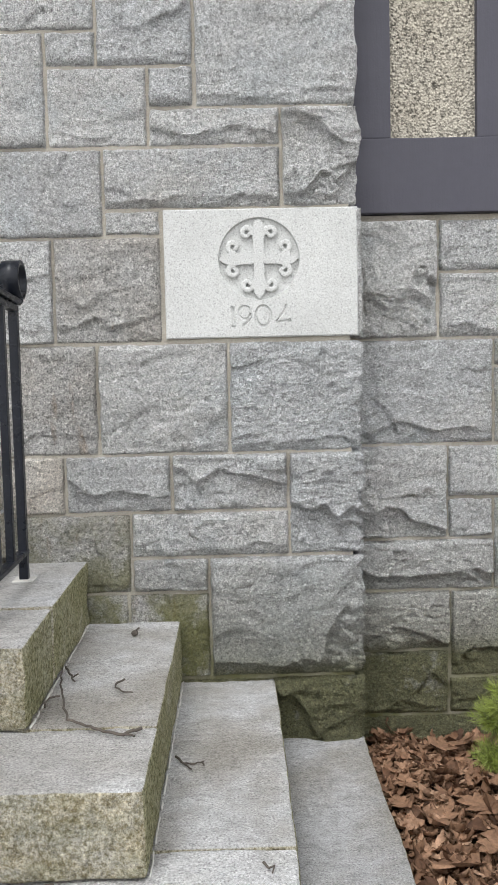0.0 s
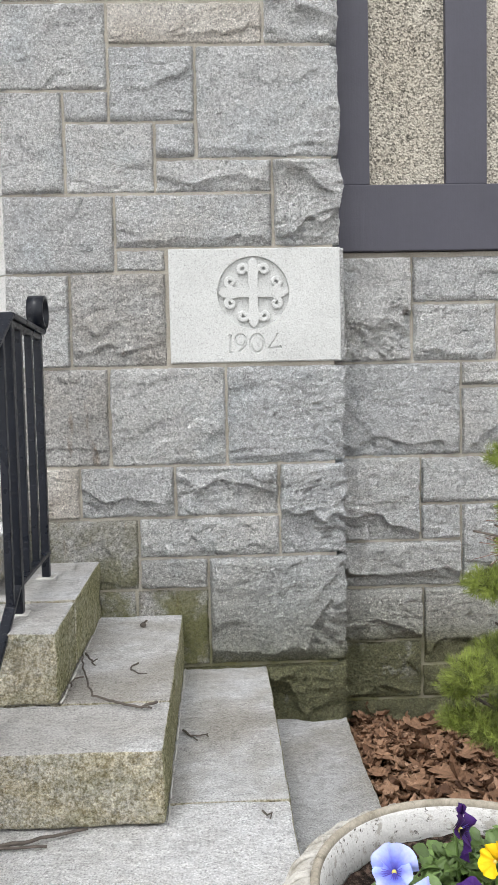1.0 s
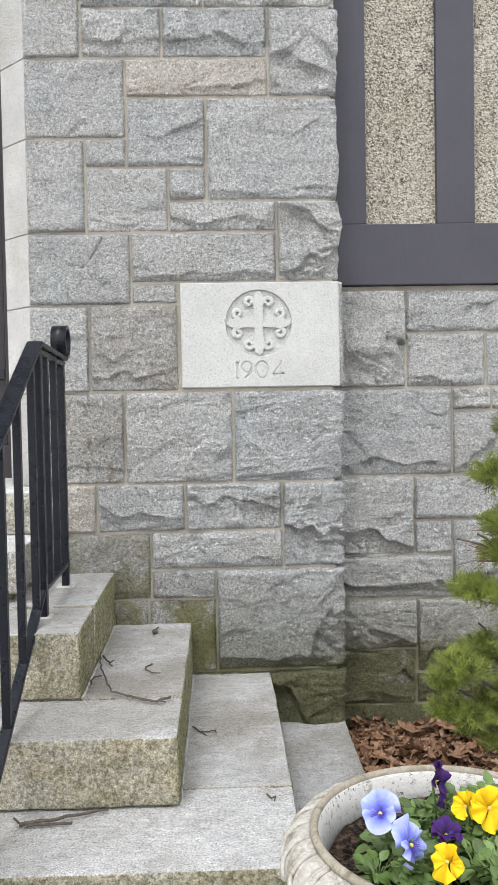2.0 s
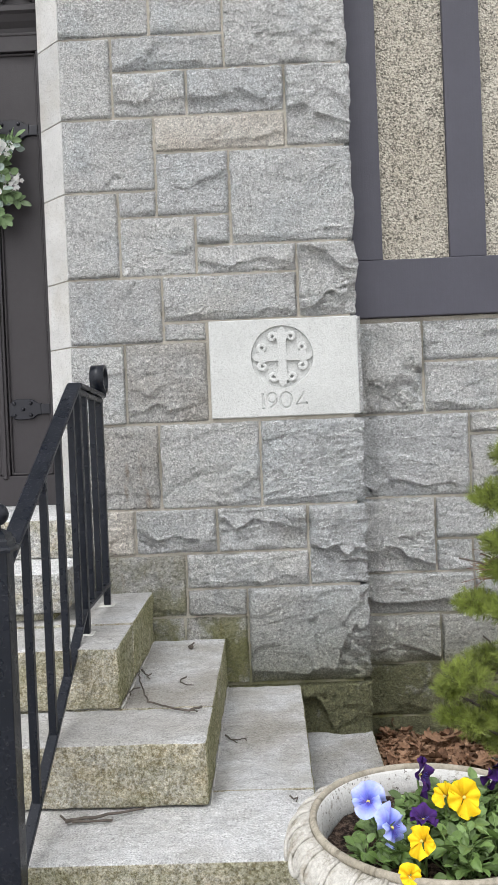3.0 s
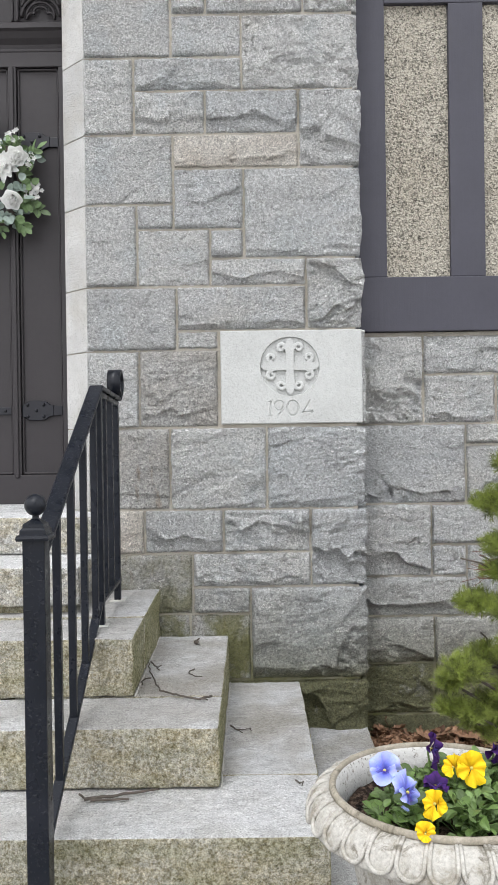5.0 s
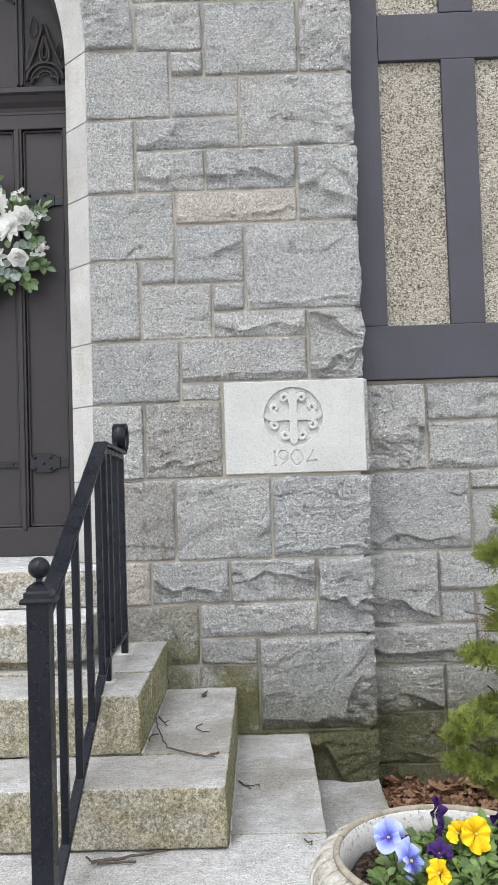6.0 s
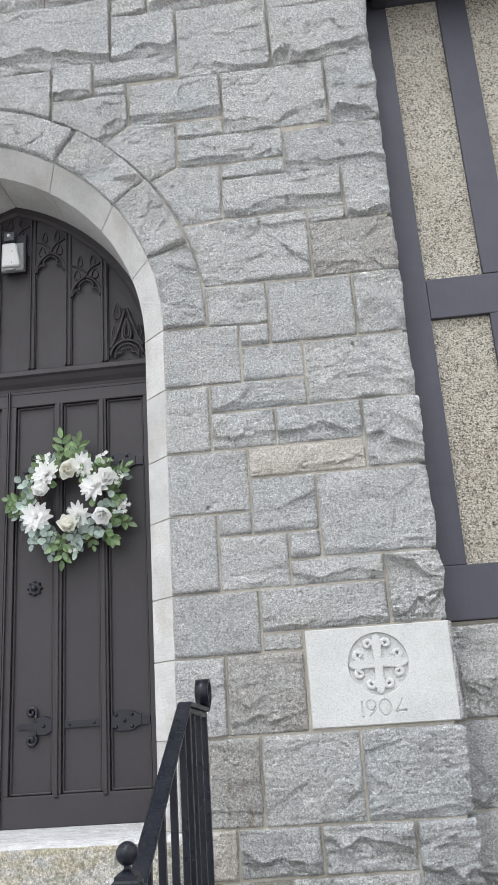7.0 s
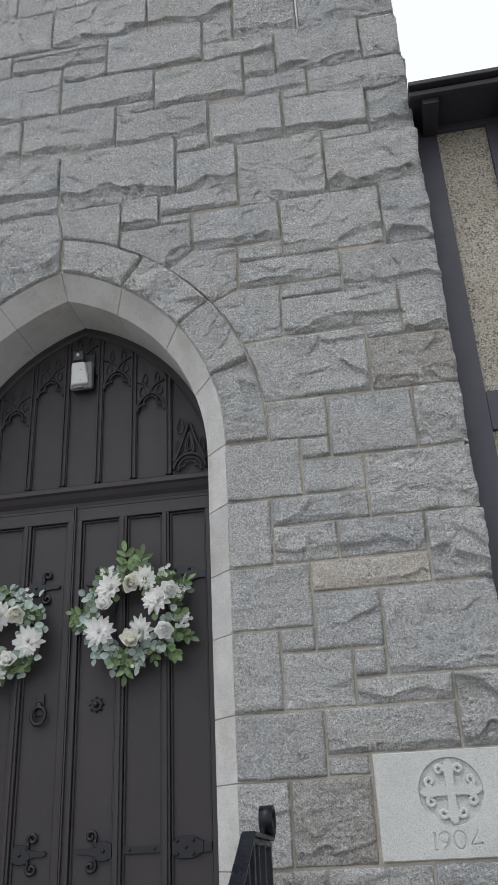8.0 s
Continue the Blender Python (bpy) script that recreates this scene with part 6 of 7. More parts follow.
def build_bed():
    nx, ny = 90, 60
    verts, faces = [], []
    for j in range(ny):
        for i in range(nx):
            x, y = 0.006 + 2.6 * i / (nx - 1), -1.78 + 1.98 * j / (ny - 1)
            verts.append((x, y, bed_height(x, y)))
    for j in range(ny - 1):
        for i in range(nx - 1):
            faces.append((j * nx + i, j * nx + i + 1, (j + 1) * nx + i + 1, (j + 1) * nx + i))
    bed = part("planting_bed", mesh_of("planting_bed", verts, faces), M_MULCH, None)
    tagged(bed, "dark soil planting bed beside the steps", "flower bed", kind="structure")
    rng = random.Random(21)
    s = Sheaf()
    for k in range(6200):
        x, y = 0.012 + 1.25 * rng.random() ** 1.2, rng.uniform(-1.7, 0.17)
        L = rng.choice((0.016, 0.022, 0.034, 0.046, 0.062, 0.085)) * rng.uniform(0.8, 1.2)
        m = Matrix.Translation((x + L * 0.4, y, bed_height(x, y) + rng.uniform(0.004, 0.030))) @ Euler((rng.gauss(0, 0.24), rng.gauss(0, 0.22), rng.uniform(0, 6.28))).to_matrix().to_4x4()
        s.add(lobed_leaf(L, L * rng.uniform(0.45, 0.7), rng.uniform(-0.7, 1.0), rng, 8 if L < 0.035 else 14, rng.uniform(-0.05, 0.35), 2.0 if L < 0.035 else 3.5), m)
    ob = part("leaf_litter", s.mesh("leaf_litter"), M_LITTER, None)
    tagged(ob, "thick brown litter of dead curled leaves on the bed", "leaf litter", kind="stuff")
    spots = ((0.30, 0.03, 0.155, 0.2), (0.42, 0.06, 0.12, 2.6), (0.15, -0.42, 0.15, 1.0), (0.28, -0.36, 0.14, 2.2), (0.14, -0.64, 0.16, 0.4), (0.26, -0.58, 0.14, 4.0),
             (0.10, -0.20, 0.11, 5.0), (0.22, -0.16, 0.12, 3.4), (0.38, -0.22, 0.13, 0.9), (0.12, -0.85, 0.14, 2.0), (0.30, -0.82, 0.13, 5.5), (0.55, -0.08, 0.14, 1.6), (0.52, -0.45, 0.13, 3.0), (0.06, -0.33, 0.10, 1.9))
    for x, y, L, a in spots:
        v, f = lobed_leaf(L, L * 0.78, rng.uniform(0.0, 0.4), rng, 28, rng.uniform(0.02, 0.14), 4.0)
        m = Matrix.Translation((x, y, bed_height(x, y) + 0.045)) @ Euler((rng.gauss(0, 0.15), rng.gauss(0, 0.15), a)).to_matrix().to_4x4()
        sh = Sheaf()
        sh.add((v, f), m)
        ob = part("oak_leaf", sh.mesh("oak_leaf"), M_LITTER, None)
        tagged(ob, "large dry brown oak leaf lying on leaf litter", "leaf", "fallen oak leaves")


build_bed()


# ---- dwarf pine ----
def build_pine():
    rng = random.Random(4)
    base = Vector((0.66, -1.02, -0.03))
    B = thing("pine_shrub", base, "dwarf pine shrub with yellow-green needle tufts in the bed", "shrub")
    part("trunk", tube_mesh("trunk", [base + Vector((0.02 * math.sin(i), 0.015 * i, 0.17 * i)) for i in range(8)], 0.028, 8, taper=lambda t: 1 - 0.8 * t), M_BARK, B, "brown bark trunk")
    pads = [((x, -1.12 + 0.05 * math.sin(37 * x), z), r) for x, z, r in (
        (0.251, 1.123, 0.075), (0.286, 1.246, 0.060), (0.305, 1.33, 0.042), (0.262, 0.999, 0.066), (0.193, 0.823, 0.066), (0.270, 0.813, 0.065),
        (0.250, 0.922, 0.045), (0.129, 0.637, 0.070), (0.214, 0.659, 0.062), (0.151, 0.512, 0.060), (0.244, 0.518, 0.075), (0.092, 0.595, 0.038),
        (0.258, 0.439, 0.060), (0.285, 0.704, 0.058), (0.275, 0.579, 0.066), (0.197, 0.456, 0.050), (0.092, 0.521, 0.034), (0.350, 1.18, 0.080),
        (0.345, 1.03, 0.075), (0.350, 0.88, 0.085), (0.345, 0.66, 0.085), (0.340, 0.48, 0.080))]
    for k in range(34):
        a, b = rng.uniform(0, 6.28), rng.uniform(-0.2, 1.0)
        rr = 0.40 * math.sqrt(max(0.05, 1 - b * b * 0.9)) * rng.uniform(0.75, 1.05)
        p = (base.x + rr * math.cos(a), base.y + rr * math.sin(a) * 0.95, 0.42 + 0.95 * b * 0.9)
        if p[0] > 0.40 and p[2] > 0.15:
            pads.append((p, rng.uniform(0.09, 0.13)))
    needle_v, needle_f = {0: [], 1: []}, {0: [], 1: []}

    def needle(kind, p, d, L, w):
        d = d.normalized()
        s = d.cross(Vector((rng.gauss(0, 1), rng.gauss(0, 1), rng.gauss(0, 1)))).normalized() * w
        b = len(needle_v[kind])
        mid = p + d * L * 0.55 + Vector((0, 0, -0.003))
        needle_v[kind] += [tuple(p - s * 0.7), tuple(p + s * 0.7), tuple(mid + s), tuple(mid - s), tuple(p + d * L)]
        needle_f[kind] += [(b, b + 1, b + 2, b + 3), (b + 3, b + 2, b + 4)]

    for (c, r) in pads:
        c = Vector(c)
        root = Vector((base.x + rng.uniform(-0.04, 0.04), base.y + rng.uniform(-0.04, 0.04), max(0.1, c.z - 0.28)))
        mid = (root + c) / 2 + Vector((0, 0, -0.05))
        pts = [root.lerp(mid, t / 4).lerp(mid.lerp(c, t / 4), t / 4) for t in range(5)]
        part("branch", tube_mesh("branch", pts, 0.009, 6, taper=lambda t: 1.1 - 0.7 * t), M_BARK, B, "brown bark branch")
        near = c.x < 0.36
        for k in range(int((210 if near else 45) * r / 0.1)):
            d = Vector((rng.gauss(-0.15, 1), rng.gauss(-0.2, 1), rng.gauss(0.25, 0.8))).normalized()
            p = c + Vector((d.x * r, d.y * r, d.z * r * 0.62)) * rng.uniform(0.35, 1.0)
            axis = (d + Vector((0, 0, 0.5))).normalized()
            # kind 1, in the shade colour: the pad's heart and some outer tufts
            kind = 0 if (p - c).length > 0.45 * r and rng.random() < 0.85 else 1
            for q in range(44 if near else 18):
                out = Vector((rng.gauss(0, 1), rng.gauss(0, 1), rng.gauss(0, 1))).normalized()
                u = rng.random()
                needle(kind, p + axis * (0.028 * u - 0.018), axis * (0.15 + 1.1 * u * u) + out * 0.8, rng.uniform(0.016, 0.025), 0.00055 if near else 0.0012)
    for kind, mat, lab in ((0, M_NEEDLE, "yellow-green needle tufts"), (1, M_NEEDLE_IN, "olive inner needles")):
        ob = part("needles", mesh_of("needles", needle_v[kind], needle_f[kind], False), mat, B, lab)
        tagged(ob, kind="stuff")
    for k in range(34):
        p = Vector((0.27, -1.10, 0.93)) + Vector((rng.uniform(-0.02, 0.06), rng.uniform(-0.03, 0.03), rng.uniform(-0.05, 0.05)))
        q = p + Vector((rng.uniform(-0.11, -0.04), rng.uniform(-0.03, 0.03), rng.uniform(-0.03, 0.05)))
        part("twig", tube_mesh("twig", [p, (p + q) / 2 + Vector((0, 0, rng.uniform(-0.008, 0.012))), q], 0.0011, 5), M_DEAD, B, "dead reddish twig")
    for k in range(26):
        p = Vector((rng.uniform(0.25, 0.6), rng.uniform(-1.12, -0.95), rng.uniform(0.3, 1.0)))
        q = p + Vector((rng.uniform(-0.14, 0.05), rng.uniform(-0.06, 0.02), rng.uniform(-0.02, 0.06)))
        part("twig", tube_mesh("twig", [p, (p + q) / 2 + Vector((0, 0, 0.01)), q], 0.0028, 5), M_BARK, B, "bare brown twig")


build_pine()


# ---- urn planter ----
PC = (-0.102, -1.927)
RIM_Z = 0.621


def soil_z(x, y):
    """The soil sinks in a hollow along the planter's west side."""
    hollow = max(0.0, 1.0 - math.hypot(x + 0.13, y - 0.07) / 0.19)
    return RIM_Z - 0.044 - 0.036 * hollow + 0.010 * float(noise.noise(Vector((x * 22, y * 22, 0)))) + 0.007 * float(noise.noise(Vector((x * 90, y * 90, 3))))


def build_planter():
    c = (PC[0], PC[1], 0.0)
    P = thing("urn_planter", (PC[0], PC[1], 0.062), "white weathered cast stone urn planter with egg moulding", "planter")
    prof = [(0.229, RIM_Z - 0.014), (0.238, RIM_Z - 0.009), (0.243, RIM_Z - 0.010), (0.256, RIM_Z - 0.014),
            (0.273, RIM_Z - 0.025), (0.285, RIM_Z - 0.044), (0.289, RIM_Z - 0.060), (0.286, RIM_Z - 0.068), (0.274, RIM_Z - 0.071), (0.212, RIM_Z - 0.076), (0.200, RIM_Z - 0.084), (0.194, RIM_Z - 0.16), (0.176, RIM_Z - 0.26),
            (0.136, RIM_Z - 0.35), (0.094, RIM_Z - 0.395), (0.080, RIM_Z - 0.41), (0.088, RIM_Z - 0.425), (0.072, RIM_Z - 0.445), (0.088, RIM_Z - 0.475), (0.125, RIM_Z - 0.500), (0.135, 0.058), (0.10, 0.058),
            (0.11, RIM_Z - 0.30), (0.15, RIM_Z - 0.20), (0.186, RIM_Z - 0.12), (0.217, RIM_Z - 0.105), (0.227, RIM_Z - 0.022)]
    part("bowl", lathe("bowl", prof + prof[:1], c, 96, closed=True), M_PLANTER, P)
    lip = [(0.2285, RIM_Z - 0.016), (0.2290, RIM_Z - 0.004), (0.2320, RIM_Z + 0.002), (0.2375, RIM_Z + 0.003), (0.2425, RIM_Z - 0.002), (0.2435, RIM_Z - 0.008), (0.236, RIM_Z - 0.012)]
    part("rim", lathe("rim", lip + lip[:1], c, 128, closed=True), M_RIM, P, "dirt-stained rounded rim")
    wall = [(0.2288, RIM_Z - 0.006), (0.2260, RIM_Z - 0.010), (0.2115, RIM_Z - 0.104), (0.2150, RIM_Z - 0.104)]
    part("inner_wall", lathe("inner_wall", wall + wall[:1], c, 96, closed=True), M_LINER, P, "flaking white inner face")
    n = 30
    for k in range(n):
        a0 = 2 * math.pi * (k + 0.35) / n

        def on(u, v, lift):
            """u: share across, v: 0 at the rim to 1 at the foot of the moulding."""
            q = v * math.pi * 0.5
            r = 0.243 + 0.044 * math.sin(q) + lift * math.sin(0.35 + q * 0.75)
            z = RIM_Z - 0.011 - 0.049 * (1 - math.cos(q)) - 0.004 * v + lift * 0.7 * math.cos(q)
            a = a0 + u * 2 * math.pi / n
            return (PC[0] + r * math.cos(a), PC[1] + r * math.sin(a), z)

        outer = [on(-0.43, 0.0, 0.002), on(-0.44, 0.3, 0.003), on(-0.43, 0.6, 0.003)] + [on(-0.43 * math.cos(t), 0.66 + 0.30 * math.sin(t), 0.004) for t in [math.pi * i / 10 for i in range(11)]] + [on(0.43, 0.6, 0.003), on(0.44, 0.3, 0.003), on(0.43, 0.0, 0.002)]
        band = part("egg_band", tube_mesh("egg_band", outer, 0.0046, 6), M_PLANTER, P)
        verts, faces = [], []
        for i in range(7):
            for j in range(9):
                u, v = -0.31 + 0.62 * i / 6, 0.02 + 0.82 * j / 8
                w = 1.0 if v < 0.5 else math.sqrt(max(0.05, 1 - ((v - 0.5) / 0.36) ** 2))
                bulge = 0.007 * math.sin(math.pi * i / 6) * math.sin(math.pi * min(1, (j + 0.6) / 9)) - 0.002
                verts.append(on(u * w, v, bulge))
        for i in range(6):
            for j in range(8):
                faces.append((i * 9 + j, i * 9 + j + 1, (i + 1) * 9 + j + 1, (i + 1) * 9 + j))
        part("egg", mesh_of("egg", verts, faces), M_PLANTER, band)
    sv, sf = [], []
    for i in range(22):
        for k in range(64):
            r = 0.2140 * i / 21
            a = 2 * math.pi * k / 64
            x, y = r * math.cos(a), r * math.sin(a)
            sv.append((PC[0] + x, PC[1] + y, soil_z(x, y)))
    for i in range(21):
        for k in range(64):
            l = (k + 1) % 64
            sf.append((i * 64 + k, (i + 1) * 64 + k, (i + 1) * 64 + l, i * 64 + l))
    part("soil", mesh_of("soil", sv, sf), M_SOIL, P, "dark potting soil")
    for ob in P.children_recursive:
        ob.data.transform(Matrix.Translation((PC[0], PC[1], 0)) @ Matrix.Diagonal((0.965, 0.965, 1, 1)) @ Matrix.Translation((-PC[0], -PC[1], 0)))


build_planter()


# ---- pansies ----
def pansy_petal(length, spread, rng, n=6, m=10):
    """A rounded, softly ruffled fan from the flower's throat."""
    verts, faces = [], []
    ph, fr = rng.uniform(0, 6), rng.uniform(2.5, 4.0)
    for i in range(n + 1):
        t = i / n
        for k in range(m + 1):
            s = 2 * k / m - 1
            out = length * (1 - 0.16 * abs(s) ** 2.2 + 0.05 * math.sin(ph + 7 * s))
            a = radians(spread) * s * (0.75 + 0.25 * t)
            ruff = 0.17 * length * t * t * math.sin(fr * s * 2 + ph) + 0.03 * length * t * math.cos(3 * s + ph)
            verts.append((out * t * math.cos(a), out * t * math.sin(a), 0.16 * length * math.sin(2.4 * t) - 0.05 * length * t + ruff))
    for i in range(n):
        for k in range(m):
            a = i * (m + 1) + k
            faces.append((a, a + 1, a + m + 2, a + m + 1))
    return verts, faces


def pansy(c, size, aim, mat, label, lip=None, seed=0):
    """A pansy whose face looks along aim."""
    rng = random.Random(seed)
    size *= 0.9
    c, aim = Vector(c), Vector(aim).normalized()
    off = Vector((c.x - PC[0], c.y - PC[1]))
    off *= min(0.85, 0.165 / max(off.length, 0.01))
    foot = (PC[0] + off.x, PC[1] + off.y, soil_z(off.x, off.y) - 0.004)
    F = thing("pansy", foot, label, "flower", "pansies in the urn")
    side = Vector((0, 0, 1)).cross(aim).normalized()
    up = aim.cross(side)
    fr = Matrix((side, up, aim)).transposed().to_4x4()
    fr.translation = c
    for a, ln, w, back in ((58, 0.62, 50, -0.007), (122, 0.60, 50, -0.004), (-8, 0.54, 46, -0.002), (188, 0.52, 46, 0.001), (-90, 0.56, 52, 0.003)):
        sh = Sheaf()
        m = fr @ Matrix.Translation((0, 0, back)) @ Matrix.Rotation(radians(a), 4, "Z") @ Matrix.Rotation(radians(rng.uniform(-38, 12)), 4, "Y")
        sh.add(pansy_petal(size * ln * rng.uniform(0.85, 1.10), w, rng), m)
        me = sh.mesh("petal")
        along = me.attributes.new("along", "FLOAT", "POINT")
        along.data.foreach_set("value", [i // 11 / 6 for i in range(len(me.vertices))])
        part("petal", me, lip if (lip and a < 20) else mat, F)
        if mat != M_YELLOW and (a < 20 or a > 150):
            vs = Sheaf()
            for q in (-16, -5, 6, 17):
                vs.add(([(size * 0.05, -0.0007, 0.0035), (size * 0.05, 0.0007, 0.0035), (size * 0.27, 0.0003, 0.0085), (size * 0.27, -0.0003, 0.0085)], [(0, 1, 2, 3)]), m @ Matrix.Rotation(radians(q), 4, "Z"))
            part("vein", vs.mesh("vein"), M_STREAK, F, "dark vein marks")
    part("eye", ball("eye", tuple(c + aim * 0.004), size * 0.055, 10), M_EYE, F, "pale yellow eye")
    f = Vector(foot)
    back = c - aim * 0.004
    pts = [f.lerp(back, t / 6) + Vector((0, 0, 0.02 * math.sin(math.pi * t / 6))) for t in range(7)]
    part("stem", tube_mesh("stem", pts, 0.0022, 6), M_LEAF, F, "green stem")


pansy((-0.230, -1.963, 0.664), 0.070, (-0.15, -0.75, 0.62), M_BLUE, "pale blue pansy in bloom in the urn", seed=1)
pansy((-0.202, -2.038, 0.654), 0.066, (0.62, -0.70, 0.22), M_BLUE, "smaller blue pansy bending forward in the urn", seed=2)
pansy((-0.060, -1.963, 0.668), 0.068, (0.25, -0.85, 0.35), M_YELLOW, "bright yellow pansy in bloom in the urn", seed=3)
pansy((-0.154, -2.078, 0.648), 0.058, (-0.70, -0.45, 0.45), M_YELLOW, "yellow pansy low in the urn", seed=4)
pansy((-0.188, -2.143, 0.626), 0.036, (-0.2, -0.9, 0.2), M_YELLOW, "small yellow pansy opening over the rim", seed=5)
pansy((-0.126, -1.893, 0.680), 0.076, (0.90, -0.30, 0.05), M_VIOLET, "dark violet pansy turned aside above the leaves", seed=7)
pansy((-0.144, -2.023, 0.656), 0.056, (0.1, -0.35, 0.9), M_VIOLET, "dark violet pansy facing upwards", seed=8)
pansy((0.016, -1.878, 0.680), 0.078, (0.35, -0.45, -0.35), M_VIOLET, "large dark violet pansy in bloom", seed=9)
pansy((-0.088, -1.948, 0.664), 0.054, (-0.80, -0.45, 0.30), M_YELLOW, "yellow pansy turned aside behind its neighbour", seed=13)
pansy((0.041, -1.998, 0.676), 0.062, (0.2, -0.75, 0.5), M_ORANGE, "orange pansy in bloom in the urn", seed=10)
pansy((0.076, -1.903, 0.671), 0.070, (0.3, -0.6, 0.6), M_YELLOW, "yellow pansy in bloom beside the violet one", seed=12)


def round_leaf(L, rng, n=6, m=8):
    """A spoon-shaped leaf with a scalloped edge and a folded midrib, along +x."""
    verts, faces = [], []
    curl, fold = rng.uniform(-0.5, 0.25), rng.uniform(0.15, 0.5)
    wide = rng.uniform(0.30, 0.42)
    for i in range(n + 1):
        t = i / n
        w = L * wide * math.sin(math.pi * min(1.0, 0.06 + 0.94 * t ** 0.85)) ** 0.7 * (1 + 0.07 * math.cos(i * 3.1))
        for k in range(m + 1):
            q = 2 * k / m - 1
            verts.append((L * t, w * q, L * (curl * t * t + fold * 0.35 * abs(q) * math.sin(math.pi * t)) + 0.02 * L * math.sin(7 * q + 5 * t)))
    for i in range(n):
        for k in range(m):
            a = i * (m + 1) + k
            faces.append((a, a + 1, a + m + 2, a + m + 1))
    return verts, faces


def build_foliage():
    rng = random.Random(31)
    made = 0
    while made < 40:
        r, a = 0.165 * math.sqrt(rng.random()), rng.uniform(0, 6.283)
        x, y = r * math.cos(a), r * math.sin(a)
        if x < -0.145 or y > 0.140 or (y > 0.10 and x < -0.02) or math.hypot(x + 0.17, y - 0.02) < 0.085:
            continue
        made += 1
        cx, cy, z0 = PC[0] + x, PC[1] + y, soil_z(x, y) - 0.003
        C = thing("pansy_plant", (cx, cy, z0), "low clump of green pansy leaves in potting soil", "plant", "pansy plants")
        tall = (0.7 + 0.4 * (x + 0.16) / 0.32) * (0.6 if y > 0.07 else 1.0)
        for k in range(26):
            b = rng.uniform(0, 6.283)
            q = rng.uniform(0.004, 0.042)
            px, py = x + q * math.cos(b), y + q * math.sin(b)
            z = z0 + tall * rng.uniform(0.012, 0.072)
            if math.hypot(px, py) > 0.19:
                continue
            L = rng.uniform(0.011, 0.032)
            sh = Sheaf()
            sh.add(round_leaf(L, rng), Matrix.Translation((PC[0] + px, PC[1] + py, z)) @ Matrix.Rotation(b, 4, "Z") @ Matrix.Rotation(rng.uniform(-0.8, 0.35), 4, "Y") @ Matrix.Rotation(rng.gauss(0, 0.4), 4, "X"))
            sh.add(tube([(cx, cy, z0), (cx + (px - x) * 0.6, cy + (py - y) * 0.6, z - 0.008), (PC[0] + px, PC[1] + py, z)], 0.0012, 4), Matrix.Identity(4))
            part("leaf", sh.mesh("leaf"), M_LEAF, C)


build_foliage()


# ---- twigs on the steps, cable on the tower ----
def twig(name, pts, r, label, side=()):
    T = thing(name, pts[0], label, "twig", "fallen twigs")
    part("stick", tube_mesh("stick", pts, r, 7, taper=lambda t: 1.0 - 0.45 * t), M_BARK, T)
    for s in side:
        part("side_shoot", tube_mesh("side_shoot", s, r * 0.6, 6), M_BARK, T)


def wavy(a, b, n, amp, seed):
    rng = random.Random(seed)
    a, b = Vector(a), Vector(b)
    return [a.lerp(b, i / n) + Vector((rng.uniform(-amp, amp), rng.uniform(-amp, amp), rng.uniform(0, amp * 0.5))) * (1 if 0 < i < n else 0) for i in range(n + 1)]


def crooked(pts, per, amp, seed):
    """A knotty line through the given bends."""
    out = []
    for i, (a, b) in enumerate(zip(pts[:-1], pts[1:])):
        out += wavy(a, b, per, amp, seed + i)[:-1]
    return out + [Vector(pts[-1])]


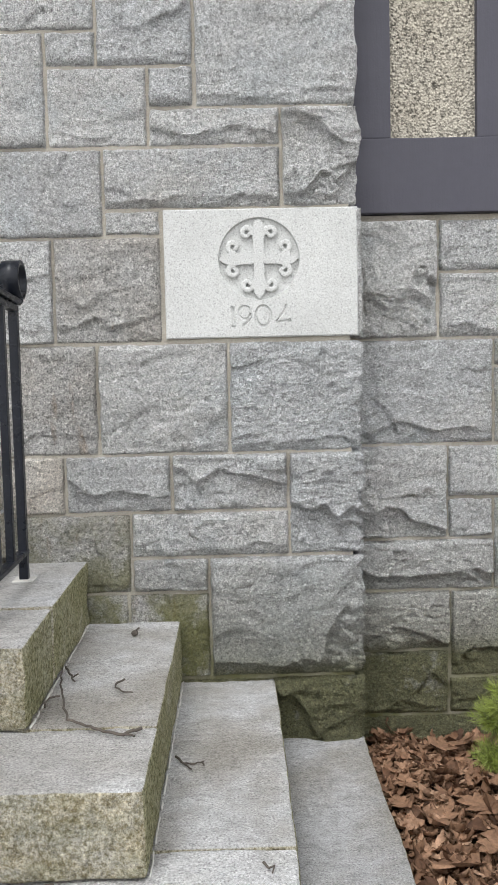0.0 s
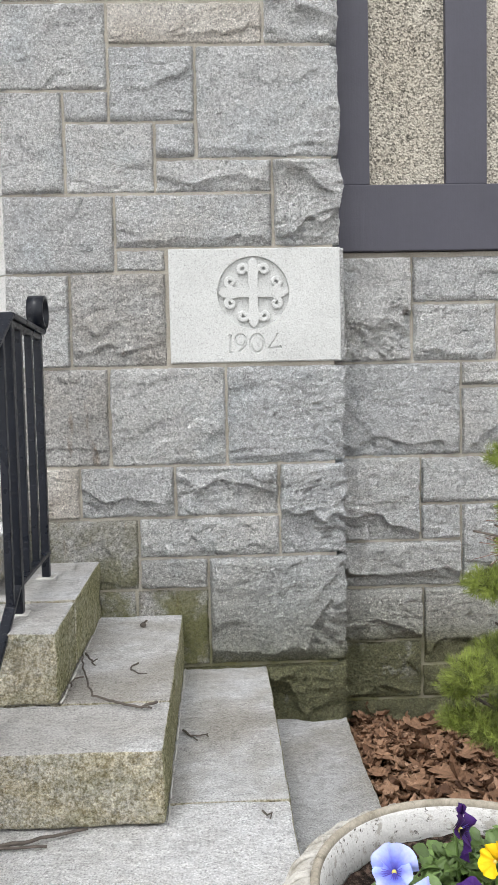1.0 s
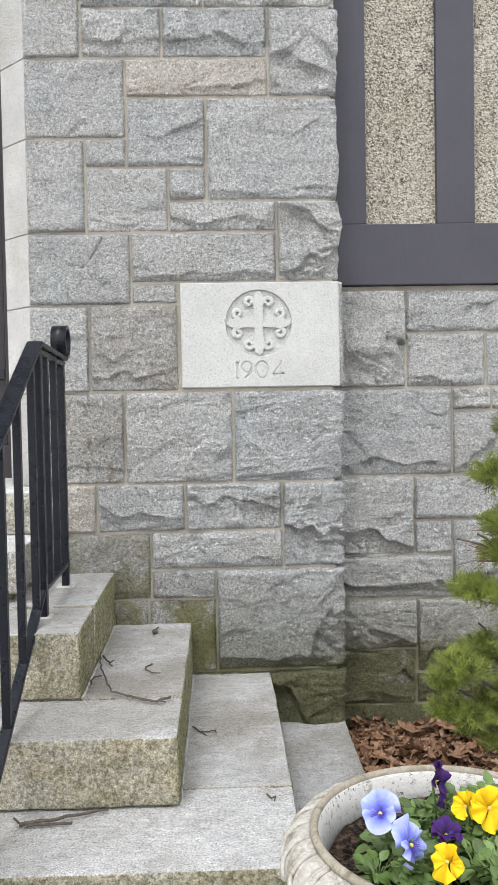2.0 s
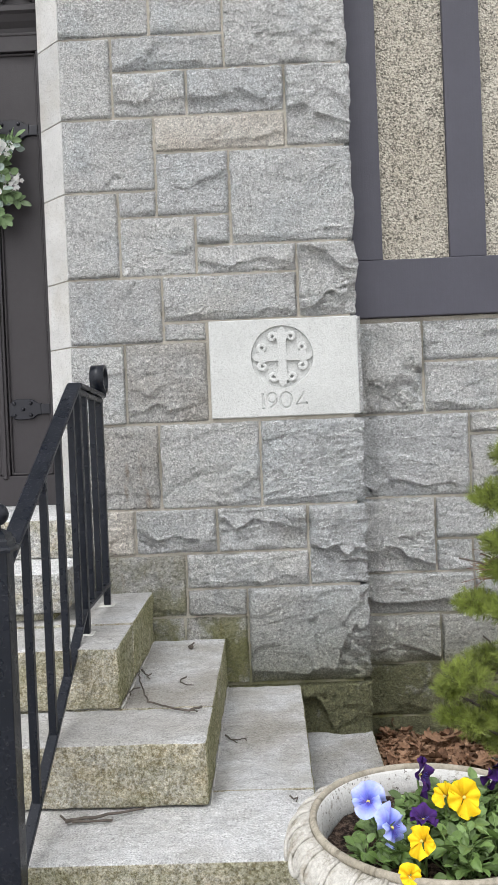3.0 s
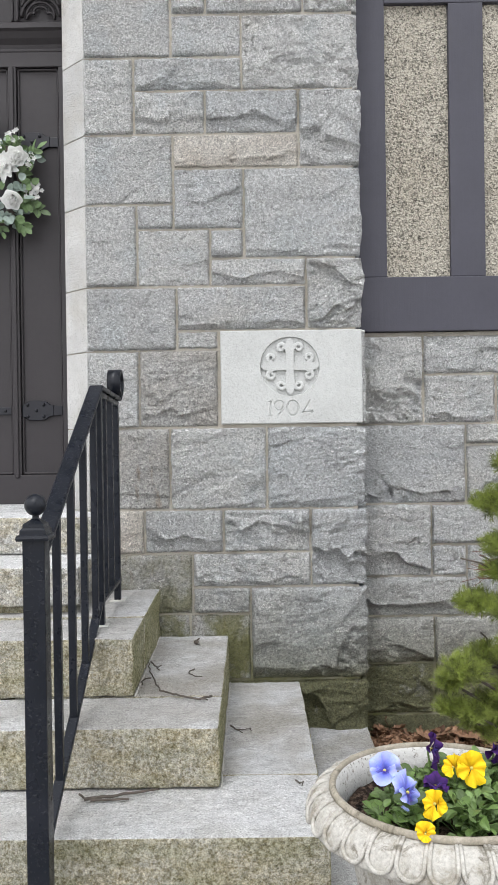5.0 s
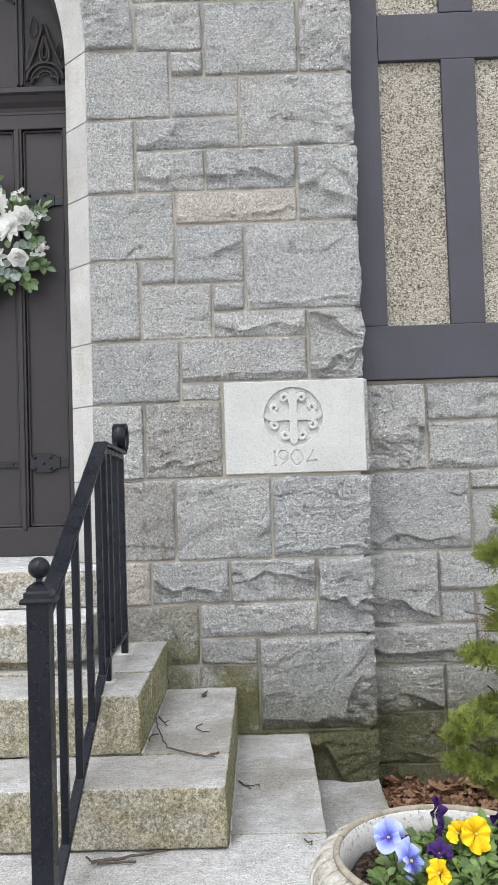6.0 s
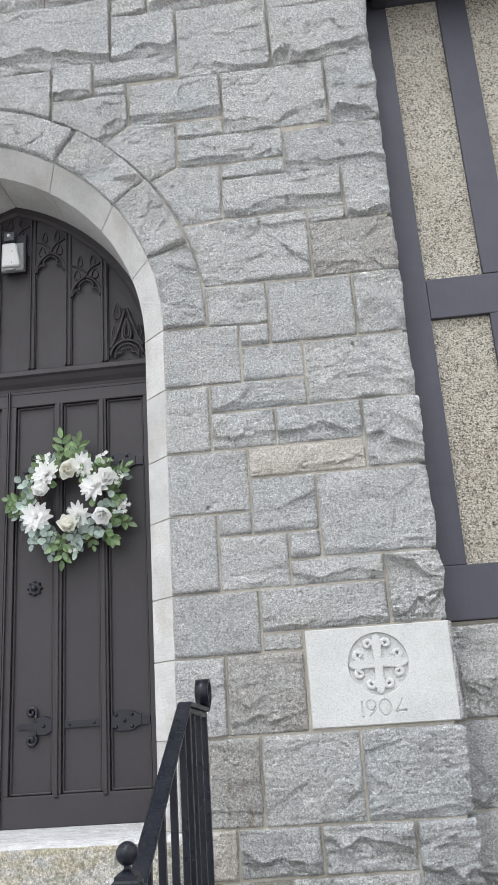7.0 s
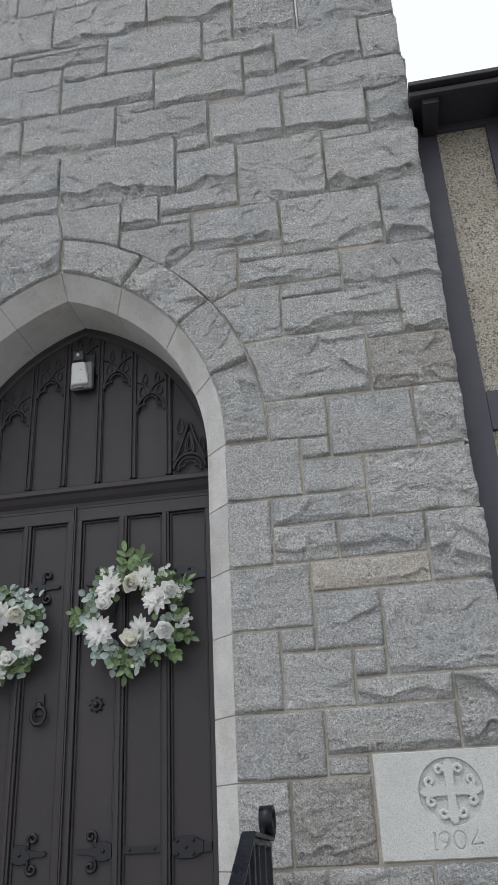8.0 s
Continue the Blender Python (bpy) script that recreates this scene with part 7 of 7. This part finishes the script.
twig("fallen_twig", crooked([(-0.990, -1.176, 0.275), (-0.90, -1.150, 0.274), (-0.778, -1.100, 0.271)], 5, 0.004, 1), 0.0056, "dry grey-brown stick lying on a granite step",
     [wavy((-0.972, -1.176, 0.272), (-0.86, -1.166, 0.270), 5, 0.003, 2), wavy((-0.992, -1.17, 0.277), (-1.008, -1.158, 0.284), 2, 0.002, 3)])
twig("fallen_twig", crooked([(-0.629, -0.831, 0.468), (-0.666, -0.862, 0.467), (-0.714, -0.843, 0.468), (-0.759, -0.812, 0.469), (-0.808, -0.785, 0.474), (-0.832, -0.702, 0.477), (-0.869, -0.567, 0.478), (-0.885, -0.46, 0.484)], 4, 0.003, 30),
     0.0040, "crooked thin twig across the step joint", [crooked([(-0.854, -0.641, 0.476), (-0.878, -0.650, 0.475), (-0.884, -0.679, 0.474), (-0.878, -0.704, 0.472)], 3, 0.002, 50), wavy((-0.67, -0.862, 0.469), (-0.640, -0.870, 0.467), 3, 0.002, 60)])
twig("fallen_twig", crooked([(-0.880, -0.438, 0.480), (-0.858, -0.495, 0.479), (-0.834, -0.549, 0.478)], 4, 0.003, 70), 0.0034, "short bent twig beside the upper step", [wavy((-0.846, -0.52, 0.479), (-0.832, -0.512, 0.486), 2, 0.002, 72)])
twig("fallen_twig", crooked([(-0.706, -0.541, 0.478), (-0.724, -0.568, 0.477), (-0.723, -0.592, 0.476), (-0.699, -0.622, 0.475), (-0.673, -0.624, 0.474)], 3, 0.0015, 80), 0.0030, "small curled twig on the step", [])
twig("fallen_twig", crooked([(-0.576, -0.560, 0.274), (-0.554, -0.598, 0.273), (-0.531, -0.631, 0.272)], 4, 0.002, 90), 0.0034, "dark forked twig on the lower step",
     [crooked([(-0.554, -0.598, 0.273), (-0.524, -0.606, 0.274), (-0.501, -0.591, 0.273)], 3, 0.002, 95), wavy((-0.506, -0.595, 0.273), (-0.500, -0.612, 0.273), 2, 0.001, 97)])
twig("fallen_twig", [(-0.362, -1.045, 0.270), (-0.352, -1.065, 0.269), (-0.34, -1.06, 0.271), (-0.345, -1.08, 0.268)], 0.0030, "tiny curled twig near the step edge", [])
SP = thing("seed_pod", (-0.726, -0.154, 0.474), "small dark dried seed pod on the granite step", "seed pod")
part("husk", ball("husk", (-0.726, -0.154, 0.483), 0.011, 12, 0.8), M_BARK, SP)
part("stalk", tube_mesh("stalk", [(-0.723, -0.154, 0.490), (-0.716, -0.152, 0.496), (-0.712, -0.156, 0.499)], 0.003, 6), M_BARK, SP)

CB = thing("cable", (-0.61, -0.03, 6.15), "thin pale cable running down the granite tower", "cable")
part("sheath", tube_mesh("sheath", [(-0.612, -0.036, 6.15), (-0.610, -0.040, 6.4), (-0.606, -0.040, 6.8), (-0.604, -0.038, 7.3)], 0.006, 8), M_LEAD, CB)
